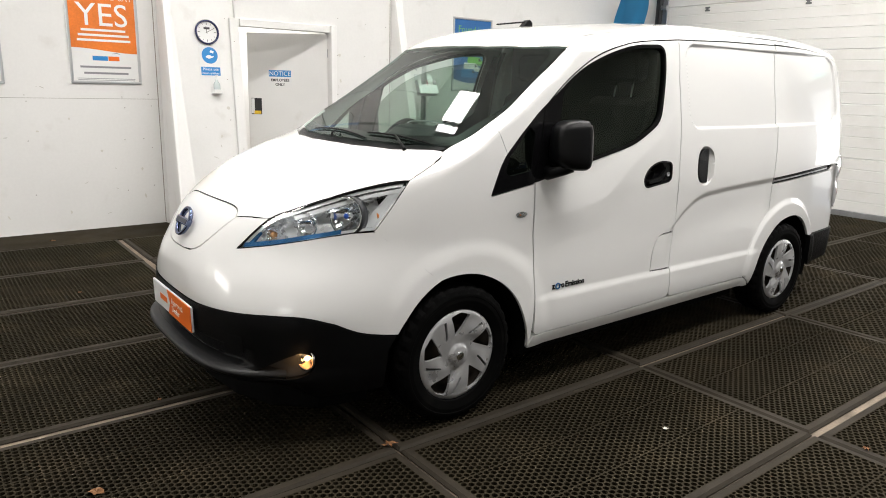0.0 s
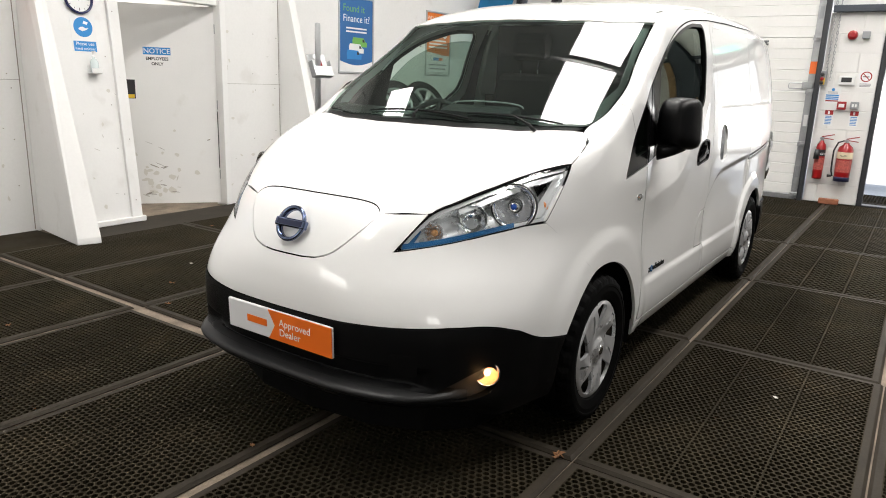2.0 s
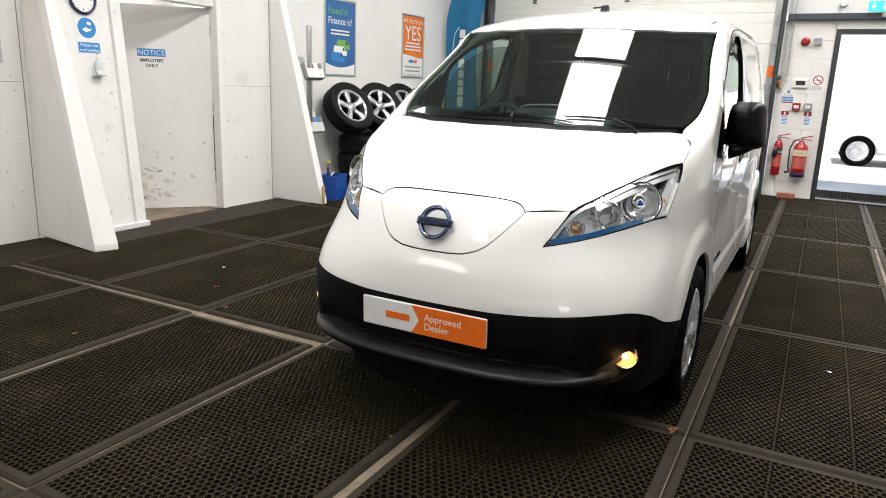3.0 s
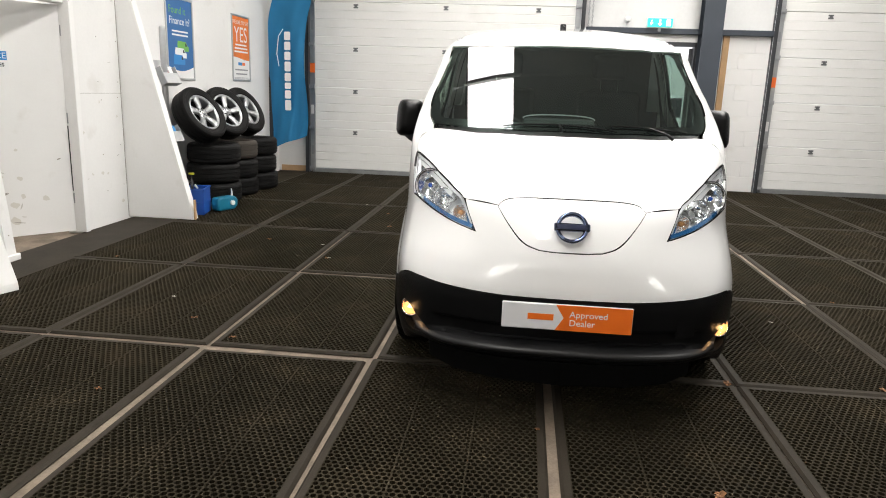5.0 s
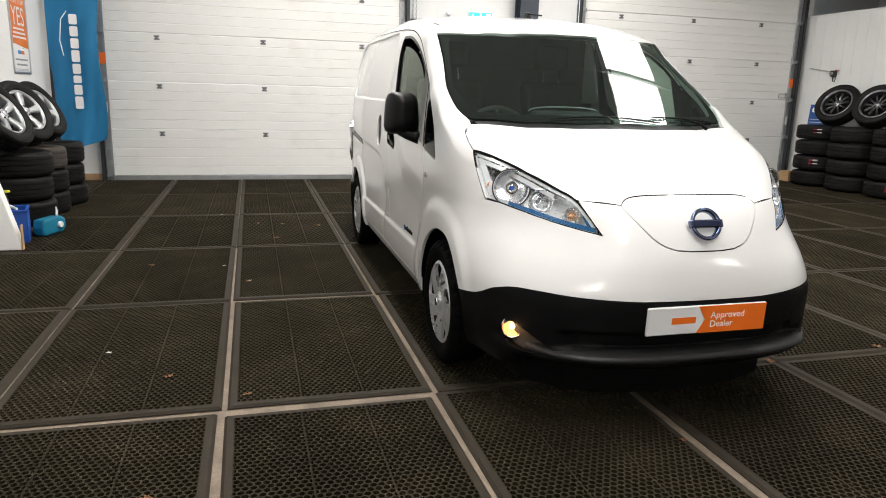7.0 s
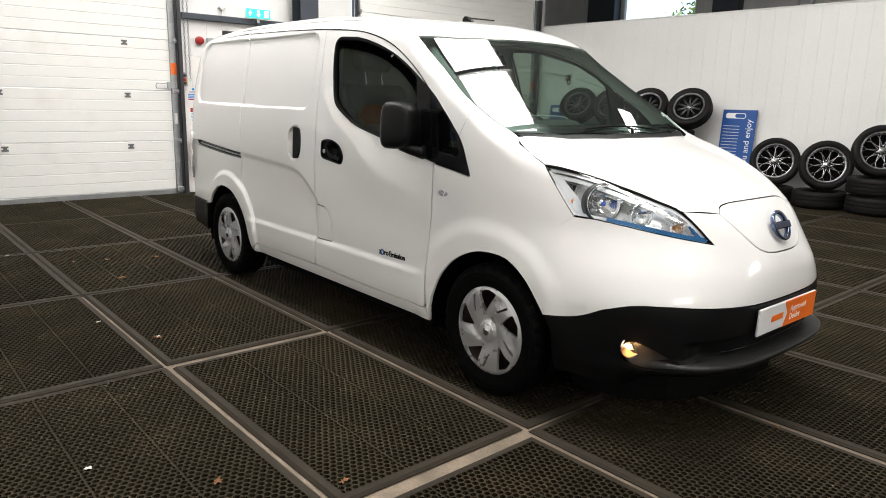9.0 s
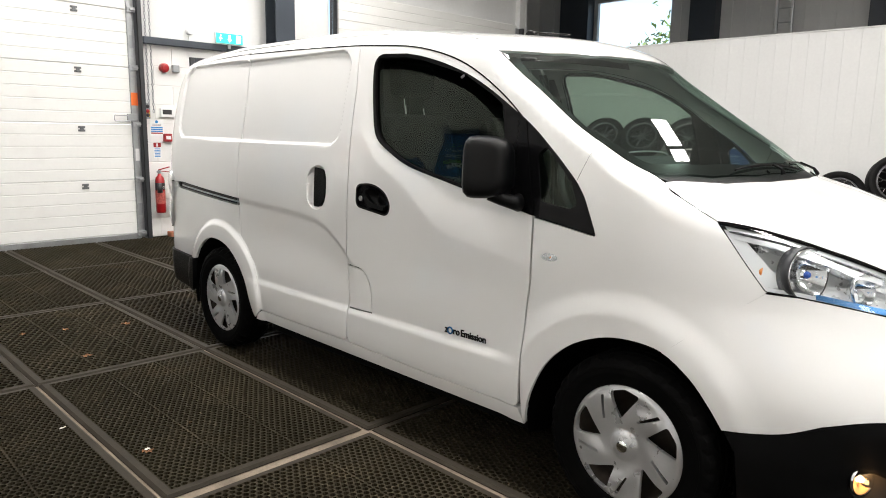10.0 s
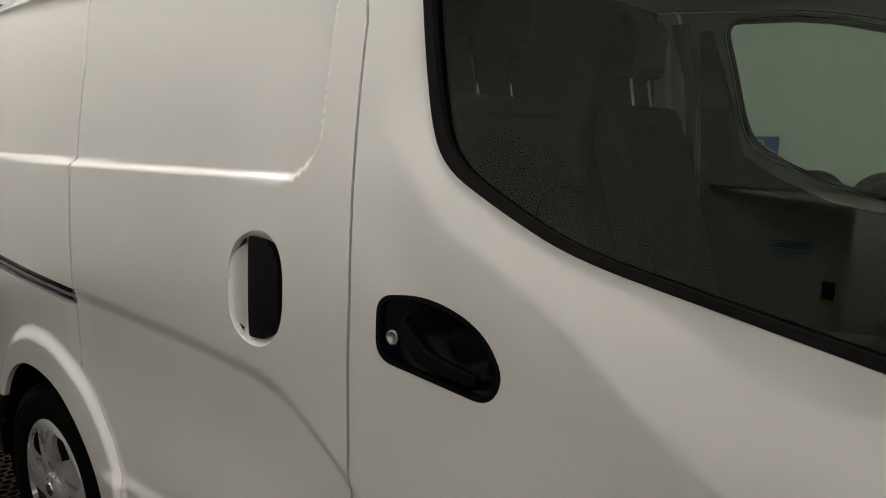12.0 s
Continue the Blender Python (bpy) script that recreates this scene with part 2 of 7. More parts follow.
structure("wall_corridor", merged(box(0.2, 5.9, 0, 3.2, 6.0, 2.6), box(0.2, 4.37, 0, 0.28, 5.9, 2.6), box(3.1, 4.37, 0, 3.2, 5.9, 2.6), box(0.2, 4.3, 2.5, 3.2, 6.0, 2.6)), WALL, "plain white walls of the room behind the door")
structure("baseboard", box(0.34, 3.945, -0.005, 1.06, 3.984, 0.045, 0.006), BOARD, "white painted timber plinth under the wall panel")


def fin(x0, x1, foot, top_y, wall_y, splay=0.0):
    """A tapering boarded buttress: deep at the floor, slim overhead; splay widens its foot."""
    prof = [(wall_y, 0.0), (foot, 0.0), (foot + 0.004, 0.05), (top_y, 2.15), (wall_y - 0.02, 2.75), (wall_y, 2.75)]
    bm = prism(prof, "x", x0, x1)
    for v in bm.verts:
        if v.co.x < (x0 + x1) / 2 and v.co.y < wall_y - 0.05:
            v.co.x -= splay * max(0.0, 1 - v.co.z / 2.4)
            v.co.y += 0.05 * splay / 0.1 * max(0.0, 1 - v.co.z / 1.2)
    return bevelled(bm, 0.006)


structure("wall_buttress", fin(0.262, 0.322, 3.40, 3.99, 4.25, 0.105), BOARD, "white boarded tapering buttress against the wall")
structure("wall_buttress", fin(2.86, 2.955, 3.45, 3.99, 4.13), BOARD, "white boarded tapering buttress with chipped foot")
part("timber_end", box(2.862, 3.437, 0.0, 2.905, 3.447, 0.20, 0.002), TIMBER, bpy.data.objects["wall_buttress.001"], "bare timber batten end")

# back wall: piers, doorway, beam and the cladding above
structure("wall_back_pier", box(BACK, 3.62, 0, BACK + 0.2, WALL_L + 0.12, CEIL), BLOCKPAINT, "white painted block pier behind the flag")
structure("wall_back_header", box(BACK + 0.10, -7.7, 3.25, BACK + 0.25, 4.2, CEIL), CLADDING, "pale cladding above the sectional doors")
structure("wall_back_cladding", box(BACK + 0.06, -3.3, 2.34, BACK + 0.12, -0.6, 3.3), CLADDING, "grey translucent cladding above the doorway")
structure("wall_back_lintel", box(BACK, -2.30, 2.16, BACK + 0.2, -1.17, 2.27), BLOCKPAINT, "white lintel over the doorway")
structure("beam", box(BACK - 0.07, -3.3, 2.265, BACK + 0.05, -0.62, 2.345, 0.006), STEEL_BLUE, "blue-grey painted steel rail over the doorway")
structure("column", merged(box(7.0, -2.52, 0, 7.02, -2.24, CEIL), box(7.02, -2.39, 0, 7.24, -2.37, CEIL), box(7.24, -2.52, 0, 7.26, -2.24, CEIL)), STEEL_BLUE, "blue-grey painted steel column")
structure("wall_right", box(FRONT, WALL_R - 0.1, -0.02, BACK, WALL_R, 2.73), CLADDING, "pale ribbed insulated panel partition")
structure("wall_outer", merged(box(FRONT, -13, 0, 7.15, -12.9, CEIL), box(9.15, -13, 0, 11.2, -12.9, CEIL), box(7.15, -13, 0, 9.15, -12.9, 2.6), box(7.15, -13, 4.6, 9.15, -12.9, CEIL)), CLADDING, "white outer wall with high windows beyond the partition")
structure("wall_back_far", merged(box(11.0, -13, 0, 11.2, -7.7, CEIL), box(BACK, -7.7, 0, 11.2, -7.5, CEIL)), CLADDING, "white cladding beyond the partition")
structure("wall_front", merged(box(FRONT - 0.2, -13, 0, FRONT, 4.37, 1.95), box(FRONT - 0.2, -13, 3.25, FRONT, 4.37, CEIL), box(FRONT - 0.2, -13, 1.95, FRONT, -7.4, 3.25), box(FRONT - 0.2, -5.4, 1.95, FRONT, 1.9, 3.25), box(FRONT - 0.2, 4.1, 1.95, FRONT, 4.37, 3.25)), WALL, "plain white end wall with two high windows")
for k, (yc, wide) in enumerate(END_WINDOWS):
    win = structure("window_%d" % (k + 1), merged(*[box(FRONT - 0.12, yc - wide / 2 + wide * j / 3 - 0.02, 1.95, FRONT - 0.04, yc - wide / 2 + wide * j / 3 + 0.02, 3.25) for j in range(4)]), DARKFRAME, "high window with dark glazing bars")
    part("pane", box(FRONT - 0.10, yc - wide / 2, 1.95, FRONT - 0.09, yc + wide / 2, 3.25), WALL, win, "frosted white glazing")
edges = [-13.0]
for yc, wide, runs in ROOFLIGHTS:
    edges += [yc - wide / 2, yc + wide / 2]
edges.append(6.2)
ceiling_parts = [box(FRONT - 0.2, a, CEIL, BACK + 0.3, c, CEIL + 0.08) for a, c in zip(edges[::2], edges[1::2])]
for yc, wide, runs in ROOFLIGHTS:
    ends = [FRONT - 0.2] + [x for run in runs for x in run] + [BACK + 0.3]
    ceiling_parts += [box(a, yc - wide / 2, CEIL, c, yc + wide / 2, CEIL + 0.08) for a, c in zip(ends[::2], ends[1::2])]
    structure("roof_light", box(ends[1] - 0.05, yc - wide / 2 - 0.05, CEIL + 0.085, ends[-2] + 0.05, yc + wide / 2 + 0.05, CEIL + 0.095), WALL, "translucent white roof light sheet")
ceiling_parts.append(box(BACK + 0.3, -13.0, CEIL, 11.2, -7.5, CEIL + 0.08))
ceiling_parts += [box(-6.53 + 1.16 * k, -12.9, CEIL - 0.14, -6.46 + 1.16 * k, 4.2, CEIL) for k in range(12)]
structure("ceiling", merged(*ceiling_parts), CEILING, "dark profiled roof with purlins and strip roof lights")

yard_wall = structure("wall_yard", box(16.0, -9, -0.1, 16.3, 7, 4.2), WALL, "sunlit white wall across the yard")


DULLSTEEL = material("dull_hinge_steel", (0.16, 0.165, 0.17), 0.45, 0.6, vary=0.15, scale=20)


def sectional_door(y0, y1, hinges):
    door = thing("sectional_door", "closed white ribbed sectional garage door", "garage door", kind="structure")
    section = None
    for k in range(5):
        if section is None:
            prof, h = [], 0.64
            prof.append((0.05, 0.002))
            for j in range(5):
                a, c = j * h / 5, (j + 1) * h / 5
                prof += [(0.006, a + 0.003), (0.0, a + 0.007), (0.0, c - 0.007), (0.006, c - 0.003)] if j else [(0.012, a + 0.002), (0.0, a + 0.010), (0.0, c - 0.007), (0.006, c - 0.003)]
            prof[-2:] = [(0.0, h - 0.010), (0.012, h - 0.002)]
            prof.append((0.05, h - 0.002))
            section = part("panel", prism(prof, "y", y0, y1), DOOR_STEEL, door)
        else:
            other = new("panel", section.data)
            other.parent = door
            other.matrix_basis = pose(0, 0, 0.64 * k)
    door.matrix_basis = pose(BACK, 0, 0.06)
    part("bottom_seal", box(-0.012, y0, -0.075, 0.04, y1, 0.0, 0.004), GALV, door, "grey bottom rail and rubber seal")
    hinge = None
    for k in range(1, 5):
        for y in hinges:
            m = pose(0, y, 0.64 * k - 0.06)
            if hinge is None:
                hb = merged(box(-0.010, -0.036, 0.008, 0.001, 0.036, 0.030, 0.002), box(-0.010, -0.036, -0.030, 0.001, 0.036, -0.008, 0.002), box(-0.016, -0.020, -0.026, -0.008, 0.020, 0.026, 0.003))
                hinge = part("hinge", hb, DULLSTEEL, door, "small galvanised hinge plate", m=m)
            else:
                o = new("hinge", hinge.data)
                o.parent, o.matrix_basis = door, m
    return door


sectional_door(-0.50, 3.56, (2.87, 1.48, 0.09))
sectional_door(-7.42, -3.38, (-4.05, -5.37, -6.68))


# ---- the van: its outer form, zero on the skin; x runs aft from the front axle, y to its right ----
def ip(v, xs, ys):
    """A smooth curve through knots that does not overshoot."""
    xs=np.asarray(xs,float); ys=np.asarray(ys,float); v=np.asarray(v,float)
    d=np.diff(ys)/np.diff(xs)
    m=np.zeros(len(xs)); m[0]=d[0]; m[-1]=d[-1]
    for i in range(1,len(xs)-1):
        if d[i-1]*d[i]>0:
            w1=2*(xs[i+1]-xs[i])+(xs[i]-xs[i-1]); w2=(xs[i+1]-xs[i])+2*(xs[i]-xs[i-1])
            m[i]=(w1+w2)/(w1/d[i-1]+w2/d[i])
    k=np.clip(np.searchsorted(xs,v)-1,0,len(xs)-2)
    h=xs[k+1]-xs[k]; t=(v-xs[k])/h
    t2=np.clip(t,0,1); 
    r=(2*t2**3-3*t2**2+1)*ys[k]+(t2**3-2*t2**2+t2)*h*m[k]+(-2*t2**3+3*t2**2)*ys[k+1]+(t2**3-t2**2)*h*m[k+1]
    return r+np.where(t<0,t*h*m[0],0)+np.where(t>1,(t-1)*h*m[-1],0)
WZ=([.15,.22,.30,.40,.55,.75,.95,1.05,1.2,1.35,1.5,1.6,1.68,1.76,1.9],
    [.755,.785,.808,.817,.816,.812,.813,.810,.797,.775,.745,.719,.692,.640,.50])
NZ=([.12,.20,.25,.30,.36,.45,.55,.65,.75,.83,.90,.97,1.1,1.3,1.9],
    [-.86,-.93,-.955,-.95,-.925,-.928,-.930,-.920,-.893,-.862,-.815,-.75,-.64,-.5,-.4])
ZC=([-1.1,-.95,-.87,-.80,-.70,-.55,-.35,-.20,-.16,.0,.2,.4,.55,.66,.80,1.0,1.4,1.9,2.6,3.2,3.5,3.7],
    [.55,.72,.83,.905,.962,1.025,1.095,1.14,1.155,1.275,1.42,1.565,1.672,1.706,1.73,1.755,1.797,1.823,1.825,1.80,1.77,1.73])
def smax(a,b,k):
    h=np.maximum(k-np.abs(a-b),0)/k
    return np.maximum(a,b)+h*h*k*.25
def ss(a,b,v):
    t=np.clip((v-a)/(b-a),0,1)
    return t*t*(3-2*t)
def relief(x,z):
    """Flares, creases and the pressed panel of the flanks."""
    rf=np.hypot(x-.045,z-.30); rr=np.hypot(x-2.72,z-.30)
    d=.011*ss(.515,.425,rf)*ss(-.6,-.3,x)+.017*ss(.480,.437,rr)
    qx,qz=np.abs(x-2.475)-(.915-.10),np.abs(z-(1.462+.008*(x-2.475)))-(.222-.10)
    box=np.hypot(np.maximum(qx,0),np.maximum(qz,0))+np.minimum(np.maximum(qx,qz),0)-.10
    d=d-.017*ss(.005,-.009,box)
    d=d+.009*ss(.495,.455,z)*ss(.40,.6,x)*ss(2.42,2.3,x)*ss(.2,.34,z)
    zl=ip(x,[1.38,1.49,1.59,1.67,1.74,1.92,2.15,2.48],[.650,.742,.815,.856,.874,.890,.903,.918])
    d=d-.011*ss(zl+.012,zl-.030,z)*ss(zl-.40,zl-.10,z)*ss(1.40,1.5,x)*ss(2.55,2.4,x)
    zd=ip(x,[.42,.70,.848,.95,1.075,1.217,1.285,1.347],[.838,.882,.908,.97,1.068,1.15,1.185,1.246])
    qd=zd-z; kd=.5*(qd+np.sqrt(qd*qd+.006**2))
    d=d-np.minimum(kd,.14)*.03*ss(zd-.50,zd-.14,z)*ss(.36,.5,x)*ss(1.44,1.34,x)
    ku=.5*(np.sqrt(qd*qd+.005**2)-qd)
    d=d-np.minimum(ku,.15)*.075*ss(1.56,1.27,z)*ss(.36,.5,x)*ss(1.45,1.36,x)
    return d
def aft(x,z):
    """How far the flank's drawing lies aft of its plan above the sills."""
    return .020*ss(.50,.72,z)*ss(.25,.55,x)*ss(3.2,2.6,x)
def top_form(x,y,z):
    """Bonnet, screen and roof alone, without the flanks."""
    bow=.30+.10*np.clip((x-.0)/.6,0,1)
    return .85*(z-(ip(x-bow*y*y*np.clip((1.6-x)/.8,0,1),*ZC)-.10*np.clip((x-.05)/.6,0,1)*y*y))
def screen_form(x,y,z):
    """The even bend of the windscreen glass."""
    u=x+.125-.09*y*y
    return z-(1.18+.79*u-.11*u*u)
def F(x,y,z):
    y=np.abs(y)
    W=np.maximum(ip(z,*WZ)+relief(x-aft(x,z),z),.05); N=ip(z,*NZ); xm=np.maximum(.2,N+.55)
    u=np.clip((xm-x)/(xm-N),0,None)
    W=W-.055*np.clip((x-2.5)/1.0,0,1)**2
    low=ss(.84,.50,z); a=2.2+.9*low; b=2.5+1.1*low
    g=((y/W)**a+u**b)
    side=(g**(1/a)-1)*W
    top=top_form(x,y,z)
    back=x-(3.56+.03*(1-((z-.9)/.9)**2))
    f=smax(side,top,.07-.045*ss(-.15,.05,x)*ss(.95,.7,x))
    return smax(f,back,.14)


from mathutils.geometry import delaunay_2d_cdt


def marched(p0, p1):
    lo, hi = np.zeros(len(p0)), np.ones(len(p0))
    for _ in range(24):
        mid = (lo + hi) / 2
        p = p0 + (p1 - p0) * mid[:, None]
        inside = F(p[:, 0], p[:, 1], p[:, 2]) < 0
        lo, hi = np.where(inside, mid, lo), np.where(inside, hi, mid)
    return p0 + (p1 - p0) * lo[:, None]


ARC = 0.95


def lift(kind, pts, out=0.0):
    """Points of the van's skin, pushed out by out: side (x, z), top (x, y), wrap (arc round the nose, z) or back (y, z)."""
    pts = np.asarray(pts, float)
    a, b, n = pts[:, 0], pts[:, 1], len(pts)
    o = np.zeros(n)
    if kind == "side":
        a = a + aft(a, b)
        p = marched(np.stack([a, o, b], 1), np.stack([a, o + 1.1, b], 1))
    elif kind == "top":
        p = marched(np.stack([a, b, o + 0.6], 1), np.stack([a, b, o + 2.2], 1))
    elif kind == "back":
        p = marched(np.stack([o + 3.0, a, b], 1), np.stack([o + 4.0, a, b], 1))
    else:
        t = a / ARC
        p = marched(np.stack([o + 0.2, o, b], 1), np.stack([0.2 - 1.6 * np.cos(t), 1.6 * np.sin(t), b], 1))
    e = 2e-3
    x, y, z = p.T
    g = np.stack([F(x + e, y, z) - F(x - e, y, z), F(x, y + e, z) - F(x, y - e, z), F(x, y, z + e) - F(x, y, z - e)], 1)
    g /= np.linalg.norm(g, axis=1)[:, None] + 1e-9
    return p + out * g, g


def inside(poly, pts):
    """Which points lie inside a closed outline."""
    q = np.asarray(poly)
    x, y = pts[:, 0][:, None], pts[:, 1][:, None]
    x0, y0 = q[:, 0][None], q[:, 1][None]
    x1, y1 = np.roll(q[:, 0], -1)[None], np.roll(q[:, 1], -1)[None]
    cross = ((y0 > y) != (y1 > y)) & (x < (x1 - x0) * (y - y0) / (y1 - y0 + 1e-12) + x0)
    return cross.sum(1) % 2 == 1


def shrunk(poly, d):
    """An outline moved inwards by d."""
    q = np.asarray(poly)
    if ((np.roll(q, -1, 0)[:, 0] - q[:, 0]) * (np.roll(q, -1, 0)[:, 1] + q[:, 1])).sum() > 0:
        q = q[::-1]
    t = np.roll(q, -1, 0) - np.roll(q, 1, 0)
    t /= np.linalg.norm(t, axis=1)[:, None] + 1e-9
    return q + d * np.stack([-t[:, 1], t[:, 0]], 1)


def tessellated(outline, holes, h):
    """Triangles that fill an outline less its holes, with about h between points, and the loops of its rims."""
    loops = [np.asarray(outline)] + [np.asarray(k) for k in holes]
    allp = np.concatenate(loops)
    lo, hi = allp.min(0), allp.max(0)
    nx, ny = int((hi[0] - lo[0]) / h) + 2, int((hi[1] - lo[1]) / (h * 0.87)) + 2
    gx, gy = np.meshgrid(np.arange(nx), np.arange(ny))
    grid = np.stack([lo[0] + (gx + 0.5 * (gy % 2)) * h, lo[1] + gy * h * 0.87], -1).reshape(-1, 2)
    keep = inside(loops[0], grid)
    for k in loops[1:]:
        keep &= ~inside(k, grid)
    grid = grid[keep]
    ok = np.ones(len(grid), bool)
    for i in range(0, len(grid), 2000):
        d = ((grid[i : i + 2000, None] - allp[None]) ** 2).sum(-1).min(1)
        ok[i : i + 2000] = d > (0.6 * h) ** 2
    grid = grid[ok]
    verts = [Vector(p) for p in np.concatenate([allp, grid])]
    edges, start = [], 0
    for k in loops:
        edges += [(start + i, start + (i + 1) % len(k)) for i in range(len(k))]
        start += len(k)
    vo, _, fo, _, _, _ = delaunay_2d_cdt(verts, edges, [], 0, 1e-6)
    v = np.array([p[:2] for p in vo])
    f = np.array(fo)
    mid = v[f].mean(1)
    keep = inside(loops[0], mid)
    for k in loops[1:]:
        keep &= ~inside(k, mid)
    f = f[keep]
    a, b, c = v[f[:, 0]], v[f[:, 1]], v[f[:, 2]]
    turned = (b[:, 0] - a[:, 0]) * (c[:, 1] - a[:, 1]) - (b[:, 1] - a[:, 1]) * (c[:, 0] - a[:, 0]) < 0
    f[turned] = f[turned][:, ::-1]
    count = {}
    for t in f:
        for i in range(3):
            e = (t[i], t[(i + 1) % 3])
            count[e] = count.get(e, 0) + 1
    rim = [e for e in count if (e[1], e[0]) not in count]
    return v, f, rim


def mesh_part(name, verts, faces, mats, parent, label="", second=(), smooth=True, m=None):
    """A mesh object from arrays; the faces in second take the second material."""
    me = bpy.data.meshes.new(name)
    me.from_pydata([tuple(v) for v in verts], [], [tuple(int(i) for i in f) for f in faces])
    for one in mats if isinstance(mats, (list, tuple)) else [mats]:
        me.materials.append(one)
    idx = np.zeros(len(faces), int)
    idx[list(second)] = 1
    me.polygons.foreach_set("material_index", idx)
    me.polygons.foreach_set("use_smooth", [smooth] * len(faces))
    ob = new(name, me)
    ob.parent = parent
    if m is not None:
        ob.matrix_basis = m
    if label:
        ob["label"] = label
    return ob


def skin(name, kind, outline, mat, parent, holes=(), h=0.03, out=0.0, gap=0.0, depth=0.014, side=1, label="", rim_mat=None, dish=None, step=None, form=None):
    """A panel of the van: an outline laid on its skin, with turned-in rims. side -1 mirrors it to the other flank."""
    fine = step or h * 0.6
    rim_loop = rounded(outline, fine) if not isinstance(outline, np.ndarray) else outline
    loops = [rounded(k, fine) if not isinstance(k, np.ndarray) else k for k in holes]
    if gap:
        rim_loop = shrunk(rim_loop, gap)
    v2, f, rim = tessellated(rim_loop, loops, h)
    p, g = lift(kind, v2, out)
    if dish is not None:
        p = p + g * dish(v2)[:, None]
    if side < 0:
        p, g = p * (1, -1, 1), g * (1, -1, 1)
    n = np.cross(p[f[:, 1]] - p[f[:, 0]], p[f[:, 2]] - p[f[:, 0]])
    if (n * g[f[:, 0]]).sum() < 0:
        f, rim = f[:, ::-1], [(b, a) for a, b in rim]
    verts, faces = list(p), [tuple(t) for t in f]
    second = []
    if depth:
        near, deep = {}, {}
        for a, b in rim:
            for i in (a, b):
                if i not in near:
                    near[i] = len(verts)
                    verts.append(p[i])
                    deep[i] = len(verts)
                    verts.append(p[i] - g[i] * depth)
            second.append(len(faces))
            faces.append((near[b], near[a], deep[a], deep[b]))
    # rims default to near-black, so the panel gaps' shade is in their colour
    ob = mesh_part(name, verts, faces, [mat, rim_mat or SEAM], parent, label, second)
    if form is not None:
        e, (x, y, z) = 2e-3, p.T
        g = np.stack([form(x + e, y, z) - form(x - e, y, z), form(x, y + e, z) - form(x, y - e, z), form(x, y, z + e) - form(x, y, z - e)], 1)
        g /= np.linalg.norm(g, axis=1)[:, None]
    if dish is None:
        # shade by the true form, not by the triangles; rims keep their own
        ob.data.normals_split_custom_set_from_vertices([tuple(q) for q in g] + [(0.0, 0.0, 0.0)] * (len(verts) - len(g)))
    return ob

# ---- the van ----
CHROME = material("chrome", (0.80, 0.81, 0.83), 0.07, 1.0)
BRIGHT = material("reflector_silver", (0.86, 0.87, 0.88), 0.24, 0.85, rough_vary=0.08, scale=30)
SATIN = material("satin_bright_trim", (0.80, 0.81, 0.82), 0.28, 0.5)
LAMPCHROME = material("lamp_chrome", (0.86, 0.865, 0.87), 0.30, 0.55, rough_vary=0.08, scale=20)
MIRRORBOWL = material("lamp_mirror", (0.78, 0.79, 0.80), 0.11, 0.95, rough_vary=0.04, scale=30)
BLUEPLASTIC = material("blue_lamp_trim", (0.03, 0.16, 0.38), 0.15, 0.4)
AMBER = material("amber_lamp", (0.75, 0.25, 0.05), 0.15)
PALEAMBER = material("pale_amber_lamp", (0.70, 0.36, 0.15), 0.15, 0.4)
CLEAR = glass("clear_lens", (0.93, 0.95, 0.96))
SCREEN = glass("windscreen_glass", (0.60, 0.75, 0.68), film=0.010)
TINTED = glass("side_glass", (0.45, 0.53, 0.47), gloss=0.034, shine=(0.72, 0.80, 0.70))
LINING = material("grey_lining", (0.007, 0.008, 0.0075), 0.85, spec=0.03, vary=0.1, scale=8, fine=200)
DASH = material("dark_dash_plastic", (0.018, 0.019, 0.020), 0.6, spec=0.3, vary=0.1, scale=10, fine=300, bump=0.2, bump_scale=600)
SEATCLOTH = material("black_seat_cloth", (0.010, 0.011, 0.0105), 0.9, spec=0.04, vary=0.15, scale=20, fine=400, bump=0.3, bump_scale=900)
ALLOYGREY = material("silver_wheel_paint", (0.60, 0.605, 0.615), 0.30, 0.60, vary=0.05, scale=10, fine=200, rough_vary=0.05)
BRAKE = material("rusty_brake", (0.035, 0.026, 0.019), 0.7, 0.4, vary=0.3, scale=30, fine=200)
LAMPGLOW = glow("warm_fog_lamp", (1.0, 0.44, 0.16), 0.55)
LAMPCORE = glow("hot_fog_bulb", (1.0, 0.62, 0.30), 5.0)
WARMBOWL = material("warm_reflector", (0.92, 0.50, 0.24), 0.55, 0.6)

# dark grey that stands for the shade inside the shut lines
FLANGE = material("shut_line_grey", (0.10, 0.10, 0.10), 0.6)
MIRRORBLACK = material("dark_grained_plastic", (0.0030, 0.0031, 0.0035), 0.30, spec=0.16, vary=0.1, scale=6, fine=200, bump=0.35, bump_scale=700)
POCKET = material("satin_grey_plastic", (0.030, 0.029, 0.028), 0.36, vary=0.1, scale=20, fine=200)

van = thing("van", "white electric panel van with black bumpers and silver wheel trims", "van")


def wrap(x, y, z, *r):
    """A corner on the nose by its place in plan and its height."""
    return (ARC * math.atan2(y, 0.2 - x), z, *r)


def both(half):
    """A symmetrical outline from its right half, which runs from the middle to the middle."""
    return half + [(-p[0], *p[1:]) for p in reversed(half) if abs(p[0]) > 1e-6]


def both_top(half):
    return half + [(p[0], -p[1], *p[2:]) for p in reversed(half) if abs(p[1]) > 1e-6]


